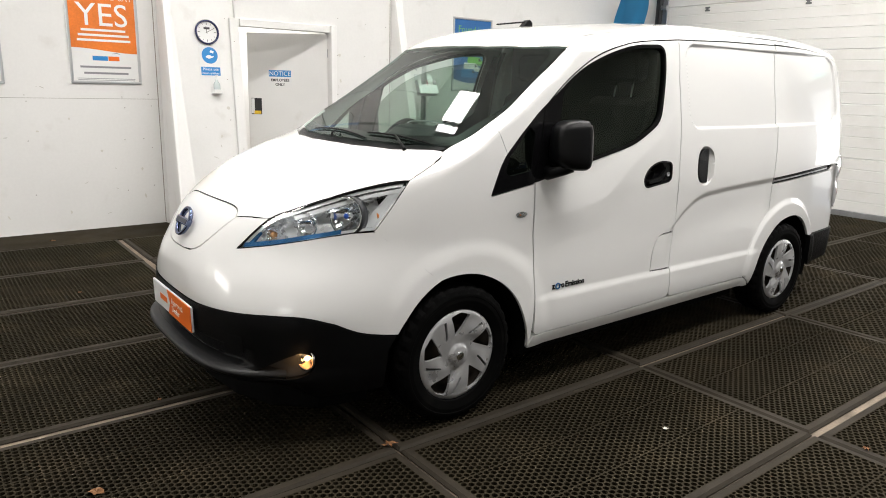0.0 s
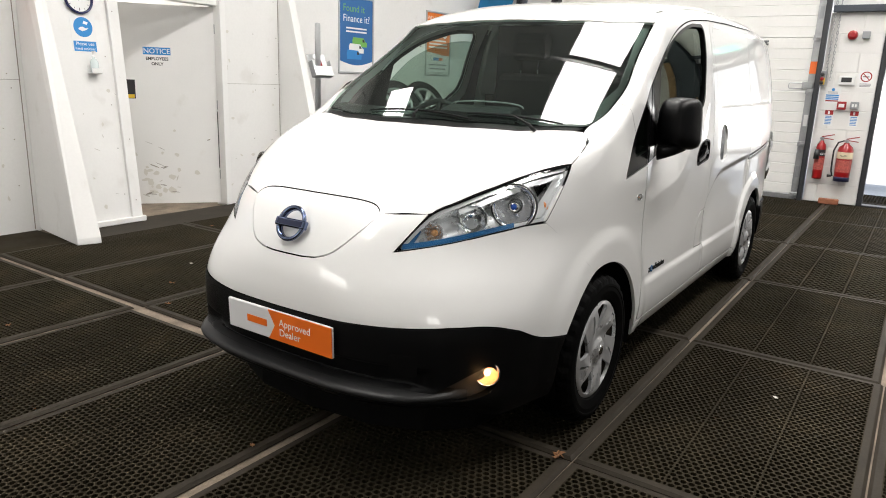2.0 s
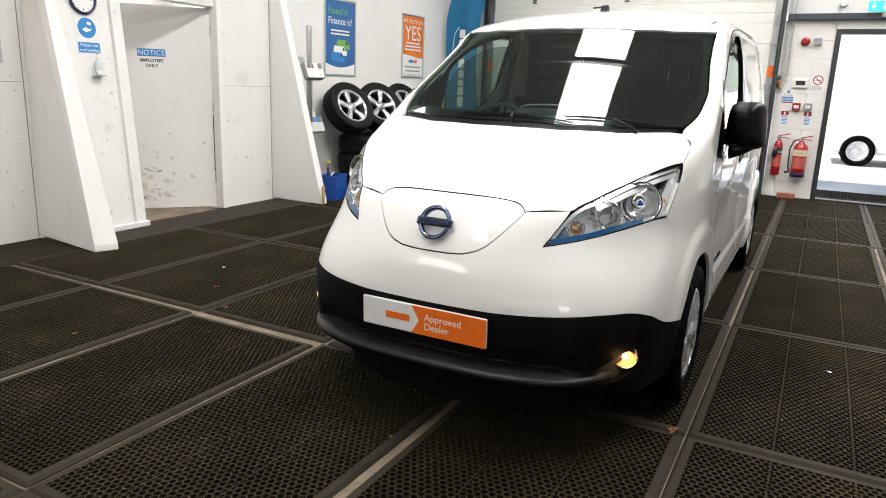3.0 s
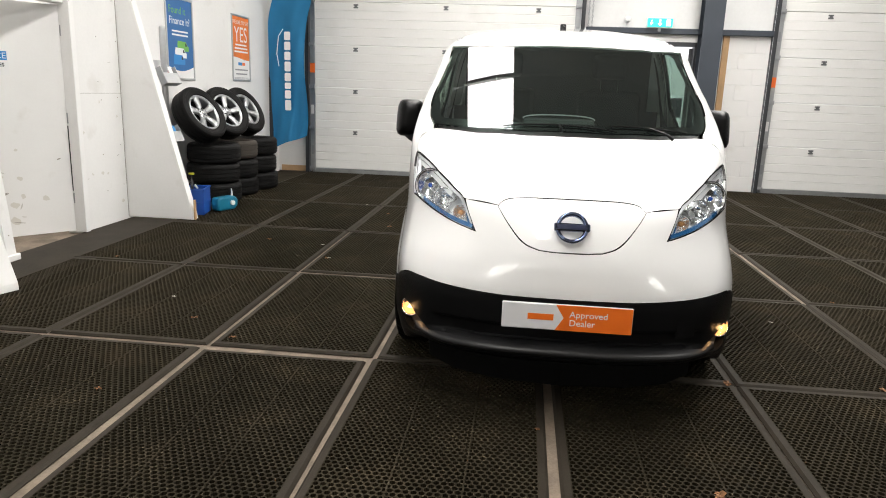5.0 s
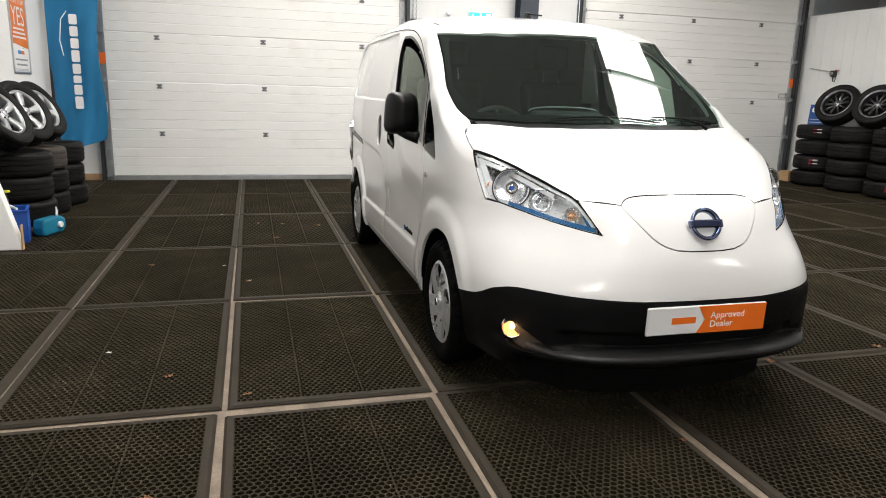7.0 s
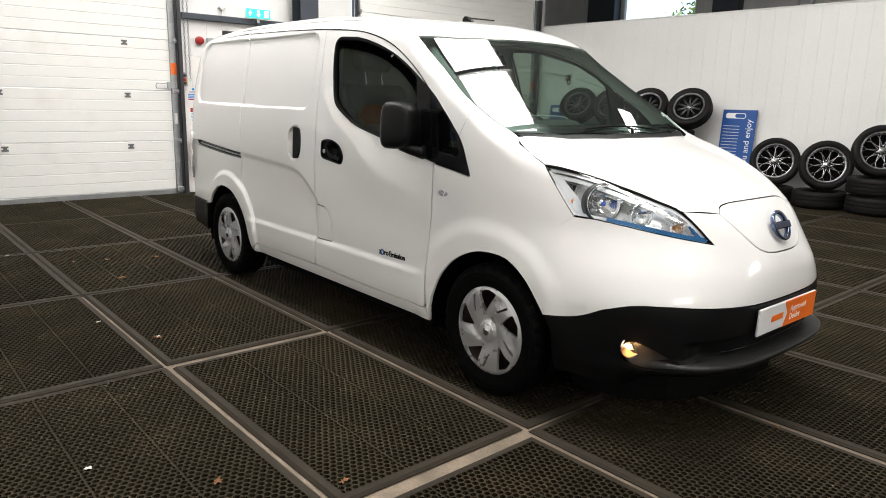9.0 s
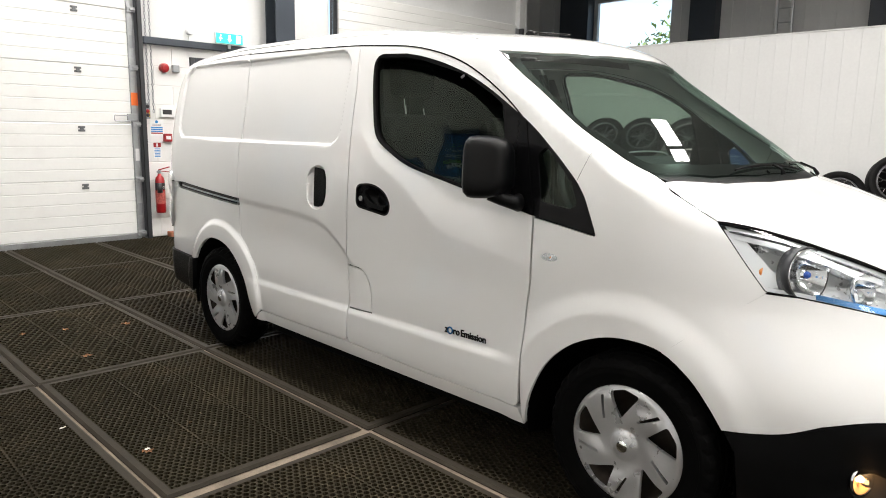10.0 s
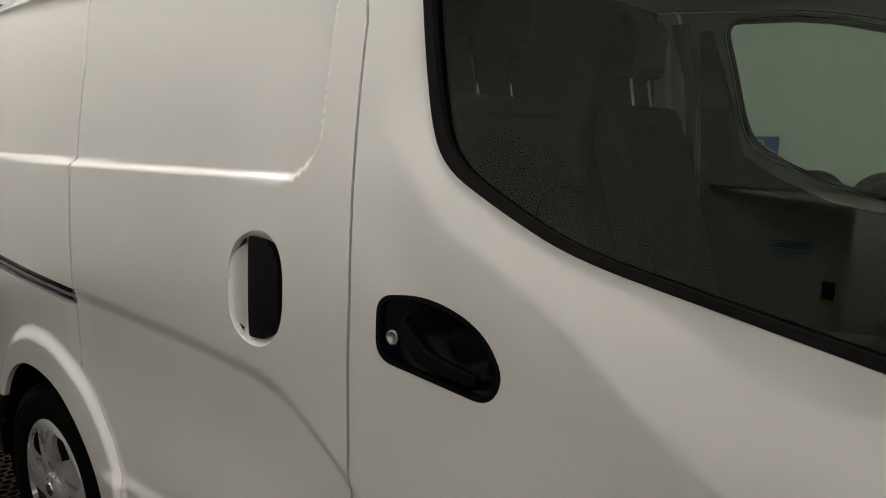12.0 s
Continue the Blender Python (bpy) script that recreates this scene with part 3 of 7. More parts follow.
def circle(cx, cy, r, n=32, sx=1.0):
    return np.array([(cx + sx * r * math.cos(2 * math.pi * i / n), cy + r * math.sin(2 * math.pi * i / n)) for i in range(n)])


# shared lines
def spline(pts, n=5):
    """A smooth line through points."""
    q = np.array([pts[0]] + list(pts) + [pts[-1]], float)
    out = []
    for i in range(1, len(q) - 2):
        for t in np.arange(n) / n:
            out.append(tuple(0.5 * (2 * q[i] + (q[i + 1] - q[i - 1]) * t + (2 * q[i - 1] - 5 * q[i] + 4 * q[i + 1] - q[i + 2]) * t**2 + (3 * q[i] - q[i - 1] - 3 * q[i + 1] + q[i + 2]) * t**3)))
    return out + [tuple(q[-1])]


DOOR_TOP = spline([(0.487, 1.356), (0.522, 1.389), (0.597, 1.447), (0.708, 1.517), (0.843, 1.582), (1.012, 1.633), (1.20, 1.667), (1.52, 1.694)], 4)
QUART = spline([(0.153, 0.980), (0.200, 1.085), (0.222, 1.121), (0.245, 1.150), (0.283, 1.187), (0.337, 1.240), (0.413, 1.307), (0.472, 1.350)], 4)
WINDOW = [(0.83, 1.107, 0.15), (1.07, 1.160, 0.10), (1.19, 1.215, 0.05), (1.29, 1.268, 0.05), (1.325, 1.34, 0.06), (1.388, 1.642, 0.07), (1.175, 1.630)] + spline([(1.08, 1.614), (0.94, 1.578), (0.80, 1.530), (0.70, 1.484), (0.60, 1.428), (0.478, 1.352)], 4)


ARCH_ALL = spline([(0.42, 0.245), (0.390, 0.365), (0.330, 0.49), (0.235, 0.585), (0.114, 0.643), (0.0, 0.660), (-0.110, 0.645), (-0.205, 0.586), (-0.272, 0.515), (-0.318, 0.455)], 4)
ARCH_F = [p for p in ARCH_ALL if p[0] > -0.111]
ARCH_N = [p for p in ARCH_ALL if p[0] < -0.109]
ARCH_R = spline([(2.335, 0.262), (2.385, 0.395), (2.455, 0.51), (2.57, 0.615), (2.70, 0.655), (2.84, 0.652), (2.96, 0.60), (3.05, 0.50), (3.075, 0.40)], 4)
LOW = [(0.0, 0.545), wrap(-0.906, 0.259, 0.547), wrap(-0.84, 0.445, 0.555), wrap(-0.735, 0.585, 0.562), wrap(-0.625, 0.67, 0.560, 0.05), wrap(-0.535, 0.73, 0.525), wrap(-0.445, 0.768, 0.475, 0.05), wrap(-0.318, 0.813, 0.455)]
HEAD = [wrap(-0.797, 0.391, 0.780, 0.012), wrap(-0.704, 0.519, 0.806), wrap(-0.572, 0.637, 0.838), wrap(-0.462, 0.705, 0.858), wrap(-0.379, 0.746, 0.866, 0.02), wrap(-0.305, 0.755, 0.955), wrap(-0.215, 0.75, 1.067, 0.015), wrap(-0.36, 0.665, 1.038), wrap(-0.485, 0.593, 0.993), wrap(-0.60, 0.515, 0.948), wrap(-0.69, 0.452, 0.903)]

# the bonnet's side edge on the skin, shared by wing and lamp
EDGE = [(-0.686, 0.452), (-0.60, 0.513), (-0.485, 0.589), (-0.36, 0.66), (-0.213, 0.738)]
EDGE_3D = [tuple(float(c) for c in p) for p in lift("top", EDGE)[0]]
REAR = [(-0.16, 0.742), (-0.10, 0.738), (-0.045, 0.715), (-0.012, 0.685)]
REAR_3D = [tuple(float(c) for c in p) for p in lift("top", REAR)[0]]
TOP_LINE = spline([p[:2] for p in [HEAD[0]] + [wrap(*p) for p in EDGE_3D]], 4)
LOW_LINE = spline([p[:2] for p in HEAD[:5]], 4)
HEAD = LOW_LINE[1:-1] + [(*LOW_LINE[-1], 0.012), HEAD[5], (*TOP_LINE[-1], 0.008)] + TOP_LINE[-2:0:-1] + [(*TOP_LINE[0], 0.010)]
# the bonnet's front edge, shared by the charging flap
NOSE = spline([(-0.750, 0.0), (-0.747, 0.10), (-0.738, 0.215), (-0.737, 0.262), (-0.744, 0.288), (-0.757, 0.304)], 4)
NOSE_W = [wrap(*(float(c) for c in p))[:2] for p in lift("top", NOSE)[0]]
# nose
skin("front_bumper", "wrap", both(LOW[:-1] + [wrap(x, 0.828, z) for x, z in ARCH_N[::-1]] + [ wrap(-0.25, 0.79, 0.764), wrap(-0.379, 0.746, 0.862), wrap(-0.462, 0.705, 0.858), wrap(-0.572, 0.637, 0.838), wrap(-0.704, 0.519, 0.806), wrap(-0.797, 0.391, 0.780), wrap(-0.69, 0.452, 0.900), (NOSE_W[-1][0] + 0.003, NOSE_W[-1][1]), wrap(-0.873, 0.195, 0.753, 0.05), (0.11, 0.734), (0.06, 0.7295), (0.0, 0.729)]), PAINT, van, h=0.02, gap=0.0005, label="glossy white upper bumper skin", rim_mat=PAINT)
fog_hole = [wrap(-0.600, 0.706, 0.375, 0.03), wrap(-0.640, 0.686, 0.425, 0.03), wrap(-0.70, 0.64, 0.395, 0.03), wrap(-0.80, 0.55, 0.325, 0.03), wrap(-0.70, 0.645, 0.305, 0.04), wrap(-0.625, 0.69, 0.325, 0.03)]
bumper_low = both([(p[0], p[1] - 0.004, *p[2:]) for p in LOW] + [wrap(-0.345, 0.80, 0.40), wrap(-0.365, 0.79, 0.235, 0.02), wrap(-0.62, 0.66, 0.225), wrap(-0.80, 0.50, 0.205), wrap(-0.93, 0.2, 0.198), (0.0, 0.196)])
mirrored = lambda o: [(-p[0], *p[1:]) for p in o]


def mouth(q):
    """The air intake set back under the plate and the lip that juts out below it."""
    a, z = np.abs(q[:, 0]), q[:, 1]
    return -0.042 * ss(0.343, 0.354, z) * ss(0.425, 0.405, z) * ss(0.50, 0.40, a) - 0.13 * ss(0.305, 0.225, z) * ss(0.70, 0.50, a)


trim = skin("bumper_trim", "wrap", bumper_low, TRIM, van, holes=[fog_hole, mirrored(fog_hole)], h=0.009, out=0.004, depth=0.02, label="matt black lower bumper", dish=mouth)
skin("charge_lid", "wrap", both([(0.0, 0.733), (0.06, 0.7335), (0.11, 0.738), wrap(-0.873, 0.192, 0.757, 0.05)] + [(a, z - 0.0028) for a, z in NOSE_W[::-1]]), PAINT, van, h=0.02, gap=0.0006, label="white charging flap", rim_mat=PAINT)
BONNET = NOSE + [(-0.686, 0.452, 0.02)] + EDGE[1:] + REAR + [(-0.025, 0.64), (-0.11, 0.45), (-0.16, 0.2), (-0.168, 0.0)]
skin("bonnet", "top", both_top(BONNET), PAINT, van, h=0.025, gap=0.0006, label="smooth white bonnet", depth=0.006)
# lower grille and lip inside the black bumper
skin("tow_eye_cover", "wrap", [(-0.45, 0.395, 0.008), (-0.375, 0.395, 0.008), (-0.375, 0.465, 0.008), (-0.45, 0.465, 0.008)], TRIM, trim, h=0.015, out=0.0055, depth=0.006, label="square towing eye cover")
line = [tuple(float(c) for c in p) for p in lift("wrap", [(a, 0.365) for a in np.linspace(-0.34, 0.34, 15)], -0.020)[0]]
part("grille_bar", tube(line, 0.004, 8), GLOSSBLACK, trim, "thin gloss bar in the air intake", True)
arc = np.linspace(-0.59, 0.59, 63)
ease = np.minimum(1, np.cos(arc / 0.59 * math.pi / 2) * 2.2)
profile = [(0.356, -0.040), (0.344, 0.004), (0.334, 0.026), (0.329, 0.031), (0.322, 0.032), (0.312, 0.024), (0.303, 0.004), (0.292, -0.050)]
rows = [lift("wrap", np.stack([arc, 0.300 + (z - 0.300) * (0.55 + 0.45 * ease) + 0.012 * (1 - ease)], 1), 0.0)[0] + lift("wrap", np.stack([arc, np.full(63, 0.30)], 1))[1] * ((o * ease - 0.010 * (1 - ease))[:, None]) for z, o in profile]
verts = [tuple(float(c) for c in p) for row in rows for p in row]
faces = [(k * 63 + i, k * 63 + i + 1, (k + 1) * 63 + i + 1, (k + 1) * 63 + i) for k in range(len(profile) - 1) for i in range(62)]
# greyer than the bumper plastic: the light on the shelf is in its colour
mesh_part("bumper_lip", verts, faces, material("lip_plastic_lightened", (0.014, 0.014, 0.0145), 0.42, spec=0.3, vary=0.1, scale=20, fine=300), trim, "black lip under the air intake, coloured lighter as if catching light")
# added near-black slab that reads as the contact shadow under the bumper
part("undertray", prism([(-0.34, -0.64), (-0.56, -0.60), (-0.70, -0.47), (-0.78, -0.28), (-0.81, 0.0), (-0.78, 0.28), (-0.70, 0.47), (-0.56, 0.60), (-0.34, 0.64)], "z", 0.115, 0.24, 0.012), SEAM, van, "near-black tray added to deepen the shade under the nose")
plate = part("front_plate", box(-0.006, -0.262, -0.056, 0.006, 0.262, 0.056, 0.004), material("white_plate", (0.72, 0.72, 0.73), 0.35), van, "white and orange dealer plate", m=pose(-0.941, 0.0, 0.474, 0, -2, 0))

# badge
BADGE = material("blue_chrome", (0.13, 0.16, 0.26), 0.12, 1.0)
badge = part("badge", lathe([(0.058, -0.008), (0.066, 0.003), (0.064, 0.011), (0.055, 0.012), (0.049, 0.004), (0.049, -0.008)], 40, closed=True), BADGE, van, "blue chrome ring badge", True)
bar = part("badge_bar", box(-0.0155, -0.072, -0.006, 0.0155, 0.072, 0.015, 0.004), BADGE, badge)
part("badge_field", box(-0.0095, -0.060, 0.0145, 0.0095, 0.060, 0.0160, 0.001), material("navy_field", (0.015, 0.02, 0.05), 0.25), badge, "dark plain field of the bar")
badge.matrix_basis = Matrix.Translation((-0.868, 0, 0.831)) @ pose(0, 0, 0, 0, -64, 0)


def text_part(name, words, size, mat, parent, m, depth=0.001, label="", align="LEFT", bold=0.0):
    """Words in the built-in font as a mesh, standing in the xy plane of m."""
    cu = bpy.data.curves.new(name, "FONT")
    cu.body, cu.size, cu.extrude, cu.align_x, cu.offset = words, size, depth, align, bold
    cu.resolution_u = 3
    ob = new(name, cu)
    me = bpy.data.meshes.new_from_object(ob.evaluated_get(bpy.context.evaluated_depsgraph_get()))
    bpy.data.objects.remove(ob)
    bpy.data.curves.remove(cu)
    me.materials.append(mat)
    out = new(name, me)
    out.parent, out.matrix_basis = parent, m
    if label:
        out["label"] = label
    return out


# front plate: white end, orange field with an arrow edge, words
ORANGE = material("orange_print", (0.83, 0.16, 0.012), 0.4)
WHITEPRINT = material("white_print", (0.80, 0.80, 0.80), 0.5)
part("orange_field", prism([(0.045, -0.054), (-0.260, -0.054), (-0.260, 0.054), (0.045, 0.054), (0.012, 0.0)], "x", -0.0075, -0.004), ORANGE, plate, "orange printed field")
face = pose(-0.0078, 0, 0, 90, 0, -90)
text_part("lettering", "Approved", 0.038, WHITEPRINT, plate, face @ pose(0.010, 0.004, 0), 0.0004)
text_part("lettering", "Dealer", 0.038, WHITEPRINT, plate, face @ pose(0.010, -0.032, 0), 0.0004)
part("logo_mark", moved(box(-0.001, -0.052, -0.013, 0.0, 0.052, 0.013), pose(-0.0065, 0.105, 0.0)), ORANGE, plate, "plain orange logo bar")


def headlight(side):
    facets = lambda q: 0.016 * np.abs(((q[:, 0] + 0.6 * q[:, 1]) * 7.0) % 2 - 1) + 0.010 * np.cos(q[:, 1] * 22)
    housing = skin("headlight", "wrap", HEAD, LAMPCHROME, van, h=0.012, out=-0.085, depth=0.0, side=side, label="clear headlight with chrome reflectors and blue lower strip", dish=facets)
    rim = rounded(HEAD, 0.010)
    skin("gasket", "wrap", shrunk(rim, 0.0005), SEAM, housing, holes=[shrunk(rim, 0.0032)], h=0.012, out=0.0005, depth=0.010, side=side, rim_mat=SEAM)
    skin("lens", "wrap", shrunk(rim, 0.0032), CLEAR, housing, h=0.02, out=0.0, depth=0.0, side=side).visible_shadow = False
    skin("bezel", "wrap", shrunk(rim, 0.004), SATIN, housing, holes=[shrunk(rim, 0.015)], h=0.010, out=-0.010, depth=0.070, side=side, label="bright lamp surround", rim_mat=BRIGHT)
    low = [(-0.775, 0.412, 0.790), (-0.704, 0.519, 0.809), (-0.60, 0.617, 0.835), (-0.50, 0.685, 0.855)]
    skin("blue_strip", "wrap", spline([wrap(x, y, z + 0.002) for x, y, z in low], 4) + spline([wrap(x, y, z + 0.018) for x, y, z in low[::-1]], 4), BLUEPLASTIC, housing, h=0.010, out=-0.007, depth=0.012, side=side, rim_mat=BLUEPLASTIC)
    tip = [(-0.775, 0.412, 0.796), (-0.752, 0.425, 0.818), (-0.715, 0.440, 0.862), (-0.728, 0.452, 0.850), (-0.752, 0.442, 0.815)]
    skin("blue_tip", "wrap", [wrap(*q) for q in tip], BLUEPLASTIC, housing, h=0.010, out=-0.014, depth=0.012, side=side, rim_mat=BLUEPLASTIC)

    def at(x, y, z, back):
        p, g = lift("wrap", [wrap(x, y, z)], -back)
        q = Vector(p[0] * (1, side, 1))
        d = Vector((g[0] * (1, side, 1)) * (1, 0.55, 0.35)) + Vector((-0.5, 0, 0))
        return Matrix.Translation(q) @ d.to_track_quat("Z", "Y").to_matrix().to_4x4()

    bowl = [(0.006, -0.040), (0.030, -0.034), (0.052, -0.019), (0.066, 0.0), (0.072, 0.012), (0.076, 0.012), (0.070, -0.004), (0.055, -0.024), (0.032, -0.040), (0.006, -0.046)]
    spot = (-0.452, 0.662, 0.930)
    part("main_reflector", lathe(bowl, 40, closed=True), MIRRORBOWL, housing, "round chrome reflector", True, at(*spot, 0.036))
    part("bowl_ring", lathe([(0.0755, 0.010), (0.0785, 0.013), (0.081, 0.006), (0.080, -0.028), (0.077, -0.028)], 40, closed=True), DARKFRAME, housing, "black ring round the reflector", True, at(*spot, 0.036))
    part("bulb_shield", lathe([(0.0, -0.030), (0.016, -0.030), (0.018, -0.004), (0.014, 0.004), (0.0, 0.006)], 20), CHROME, housing, "", True, at(*spot, 0.038))
    blue = material("blue_bulb", (0.015, 0.08, 0.42), 0.12)
    part("bulb", lathe([(0.0, 0.004), (0.010, 0.003), (0.011, 0.009), (0.007, 0.016), (0.0, 0.018)], 16), blue, housing, "blue-tipped bulb", True, at(*spot, 0.038))
    part("inner_reflector", lathe([(r * 0.66, z * 0.8) for r, z in bowl], 32, closed=True), MIRRORBOWL, housing, "", True, at(-0.575, 0.572, 0.893, 0.036))
    part("inner_bulb", lathe([(0.0, -0.03), (0.005, -0.03), (0.006, -0.012), (0.0, -0.010)], 14), CHROME, housing, "", True, at(-0.575, 0.572, 0.893, 0.036))
    part("indicator_bowl", lathe([(r * 0.46, z * 0.6) for r, z in bowl], 12, closed=True), BRIGHT, housing, "", False, at(-0.69, 0.485, 0.852, 0.034))
    part("indicator", lathe([(0.0, -0.016), (0.009, -0.012), (0.013, 0.002), (0.010, 0.010), (0.0, 0.012)], 8), PALEAMBER, housing, "pale amber indicator bulb", False, at(-0.69, 0.485, 0.852, 0.036))
    part("side_marker", lathe([(0.0, -0.01), (0.010, -0.008), (0.013, 0.006), (0.0, 0.007)], 14), AMBER, housing, "", True, at(-0.36, 0.735, 0.925, 0.030))
    brow = [(p[0], p[1], p[2] - 0.018) for p in EDGE_3D[1:]]
    under = [(p[0], p[1] + 0.01, p[2] - 0.034) for p in EDGE_3D[:0:-1]]
    skin("brow", "wrap", [wrap(*p) for p in brow + under], SATIN, housing, h=0.015, out=-0.018, depth=0.030, side=side, rim_mat=BRIGHT)
    vane = [wrap(-0.375, 0.738, 0.882), wrap(-0.435, 0.712, 0.880), wrap(-0.350, 0.722, 0.96), wrap(-0.300, 0.735, 1.02), wrap(-0.255, 0.742, 1.035), wrap(-0.315, 0.750, 0.955)]
    skin("vane", "wrap", vane, SATIN, housing, h=0.012, out=-0.022, depth=0.030, side=side, rim_mat=BRIGHT)


def fog_lamp(side):
    pocket = skin("fog_lamp_pocket", "wrap", fog_hole, POCKET, trim, h=0.012, out=-0.03, depth=-0.03, side=side, label="smooth black recess")
    p, g = lift("wrap", [wrap(-0.640, 0.686, 0.385)], -0.018)
    q = Vector(p[0] * (1, side, 1))
    d = Vector((-0.9, 0.35 * side, 0.05))
    m = Matrix.Translation(q) @ d.to_track_quat("Z", "Y").to_matrix().to_4x4()
    bowl = part("fog_lamp", lathe([(0.004, -0.030), (0.020, -0.026), (0.034, -0.013), (0.041, 0.004), (0.043, 0.004), (0.037, -0.015), (0.022, -0.030), (0.004, -0.034)], 36, closed=True), WARMBOWL, trim, "lit warm fog lamp", True, m)
    part("fog_bulb", lathe([(0.0, -0.020), (0.010, -0.016), (0.011, -0.004), (0.006, 0.003), (0.0, 0.005)], 16), LAMPCORE, bowl, "glowing bulb", True)
    part("fog_glow", lathe([(0.0, -0.0120), (0.020, -0.0100), (0.034, -0.0020), (0.0390, 0.0040), (0.0395, 0.0020), (0.034, -0.0050), (0.020, -0.0130), (0.0, -0.0150)], 32), LAMPGLOW, bowl, "", True)
    part("fog_lens", lathe([(0.041, 0.003), (0.036, 0.011), (0.022, 0.017), (0.0, 0.019)], 36), CLEAR, bowl, "clear domed lens", True).visible_shadow = False
    lamp = new("fog_lamp_light", bpy.data.lights.new("fog_lamp_light", "POINT"))
    lamp.data.energy, lamp.data.color, lamp.data.shadow_soft_size = 0.16, (1.0, 0.55, 0.22), 0.012
    lamp.matrix_world = m @ Matrix.Translation((0, 0, 0.040))
    part("fog_bezel", lathe([(0.040, 0.004), (0.044, 0.007), (0.046, 0.0), (0.041, -0.01)], 32, closed=True), CHROME, trim, "", True, m)


def wheel_trim_mesh():
    """A pressed trim with five swept openings, five slots and a raised hub."""
    rim = circle(0, 0, 0.198, 80)
    holes = []
    for k in range(5):
        a0 = 2 * math.pi * k / 5 + 0.3

        def polar(r, deg):
            t = a0 + math.radians(deg)
            return (r * math.cos(t), r * math.sin(t))

        holes.append(np.array(rounded([(*polar(0.082, 15), 0.010), (*polar(0.176, -15), 0.012), (*polar(0.183, 2), 0.012), (*polar(0.176, 19), 0.012)], 0.006)))
        holes.append(np.array(rounded([(*polar(0.100, 43), 0.003), (*polar(0.168, 28), 0.003), (*polar(0.169, 32), 0.003), (*polar(0.102, 48), 0.003)], 0.006)))
    v, f, rims = tessellated(rim, holes, 0.008)
    r = np.hypot(v[:, 0], v[:, 1])
    t = np.arctan2(v[:, 1], v[:, 0])
    z = ip(r, [0.0, 0.024, 0.030, 0.040, 0.048, 0.075, 0.13, 0.17, 0.188, 0.198], [0.030, 0.030, 0.026, 0.026, 0.014, 0.016, 0.022, 0.020, 0.014, 0.002])
    z = z + 0.0035 * ss(0.05, 0.1, r) * ss(0.185, 0.15, r) * np.cos(5 * (t - 0.3) + 4.0 * (r - 0.1) * 10 + 2.4)
    verts = [(a, b, c) for (a, b), c in zip(v, z)]
    faces, near = [tuple(k) for k in f], {}
    for a, b in rims:
        for i in (a, b):
            if i not in near:
                near[i] = len(verts)
                verts.append(verts[i])
                verts.append((verts[i][0] * 0.985, verts[i][1] * 0.985, verts[i][2] - 0.014))
        faces.append((near[b], near[a], near[a] + 1, near[b] + 1))
    return verts, faces


def tyre_bm(radius, width, rim, n=90, lugs=True):
    """A tyre about the z axis: rounded shoulders, sidewall ribs, grooved and lugged tread."""
    w = width / 2
    prof = [(rim, -w * 0.72), (rim + 0.012, -w * 0.86), (rim + (radius - rim) * 0.45, -w * 1.0), (radius - 0.034, -w * 0.99), (radius - 0.014, -w * 0.90), (radius - 0.003, -w * 0.72)]
    for k in (-0.45, 0.0, 0.45):
        c = k * w
        prof += [(radius, c - 0.016 if k > -0.4 else c - 0.012), (radius, c - 0.006), (radius - 0.008, c - 0.004), (radius - 0.008, c + 0.004), (radius, c + 0.006)]
    prof += [(radius - 0.003, w * 0.72), (radius - 0.014, w * 0.90), (radius - 0.034, w * 0.99), (rim + (radius - rim) * 0.62, w * 1.005), (rim + (radius - rim) * 0.60, w * 0.985), (rim + (radius - rim) * 0.45, w * 1.0), (rim + 0.016, w * 0.90), (rim + 0.012, w * 0.86), (rim, w * 0.72)]
    bm = lathe(prof, n, closed=True)
    if lugs:
        for v in bm.verts:
            r = math.hypot(v.co.x, v.co.y)
            if r > radius - 0.016 and abs(v.co.z) > w * 0.6:
                a = round(math.atan2(v.co.y, v.co.x) / (2 * math.pi / n))
                if a % 3 == 0:
                    v.co.x *= (r - 0.007) / r
                    v.co.y *= (r - 0.007) / r
    return bm


TRIM_V, TRIM_FACES = wheel_trim_mesh()
wheel_data = {}


def van_wheel(x, side, spin):
    m = pose(x, 0.735 * side, 0.302, -90 * side, 0, 0) @ pose(0, 0, 0, 0, 0, spin)
    back = lathe([(0.0, 0.02), (0.06, 0.02), (0.07, 0.03), (0.10, 0.0), (0.17, 0.0), (0.185, 0.06), (0.196, 0.07), (0.198, -0.06), (0.17, -0.06), (0.0, -0.03)], 40)
    w = part("wheel", back, BRAKE, van, "wheel with black tyre and silver five-spoke trim", True, m)
    part("tyre", tyre_bm(0.304, 0.185, 0.192), RUBBER, w, "", False)
    mesh_part("wheel_trim", TRIM_V, TRIM_FACES, ALLOYGREY, w, "silver plastic wheel trim", m=pose(0, 0, 0.066, 0, 0, 0) @ Matrix.Diagonal((1.045, 1.045, 1, 1)))
    part("hub_badge", lathe([(0.0, 0.0), (0.018, 0.0), (0.021, -0.003), (0.0, -0.003)], 24), CHROME, w, "", True, pose(0, 0, 0.0985))
    for k in range(4):
        part("wheel_nut", lathe([(0.0, 0.016), (0.007, 0.015), (0.010, 0.0), (0.0, 0.0)], 8), BRAKE, w, "", False, pose(0.055 * math.cos(k * 1.571), 0.055 * math.sin(k * 1.571), 0.03))


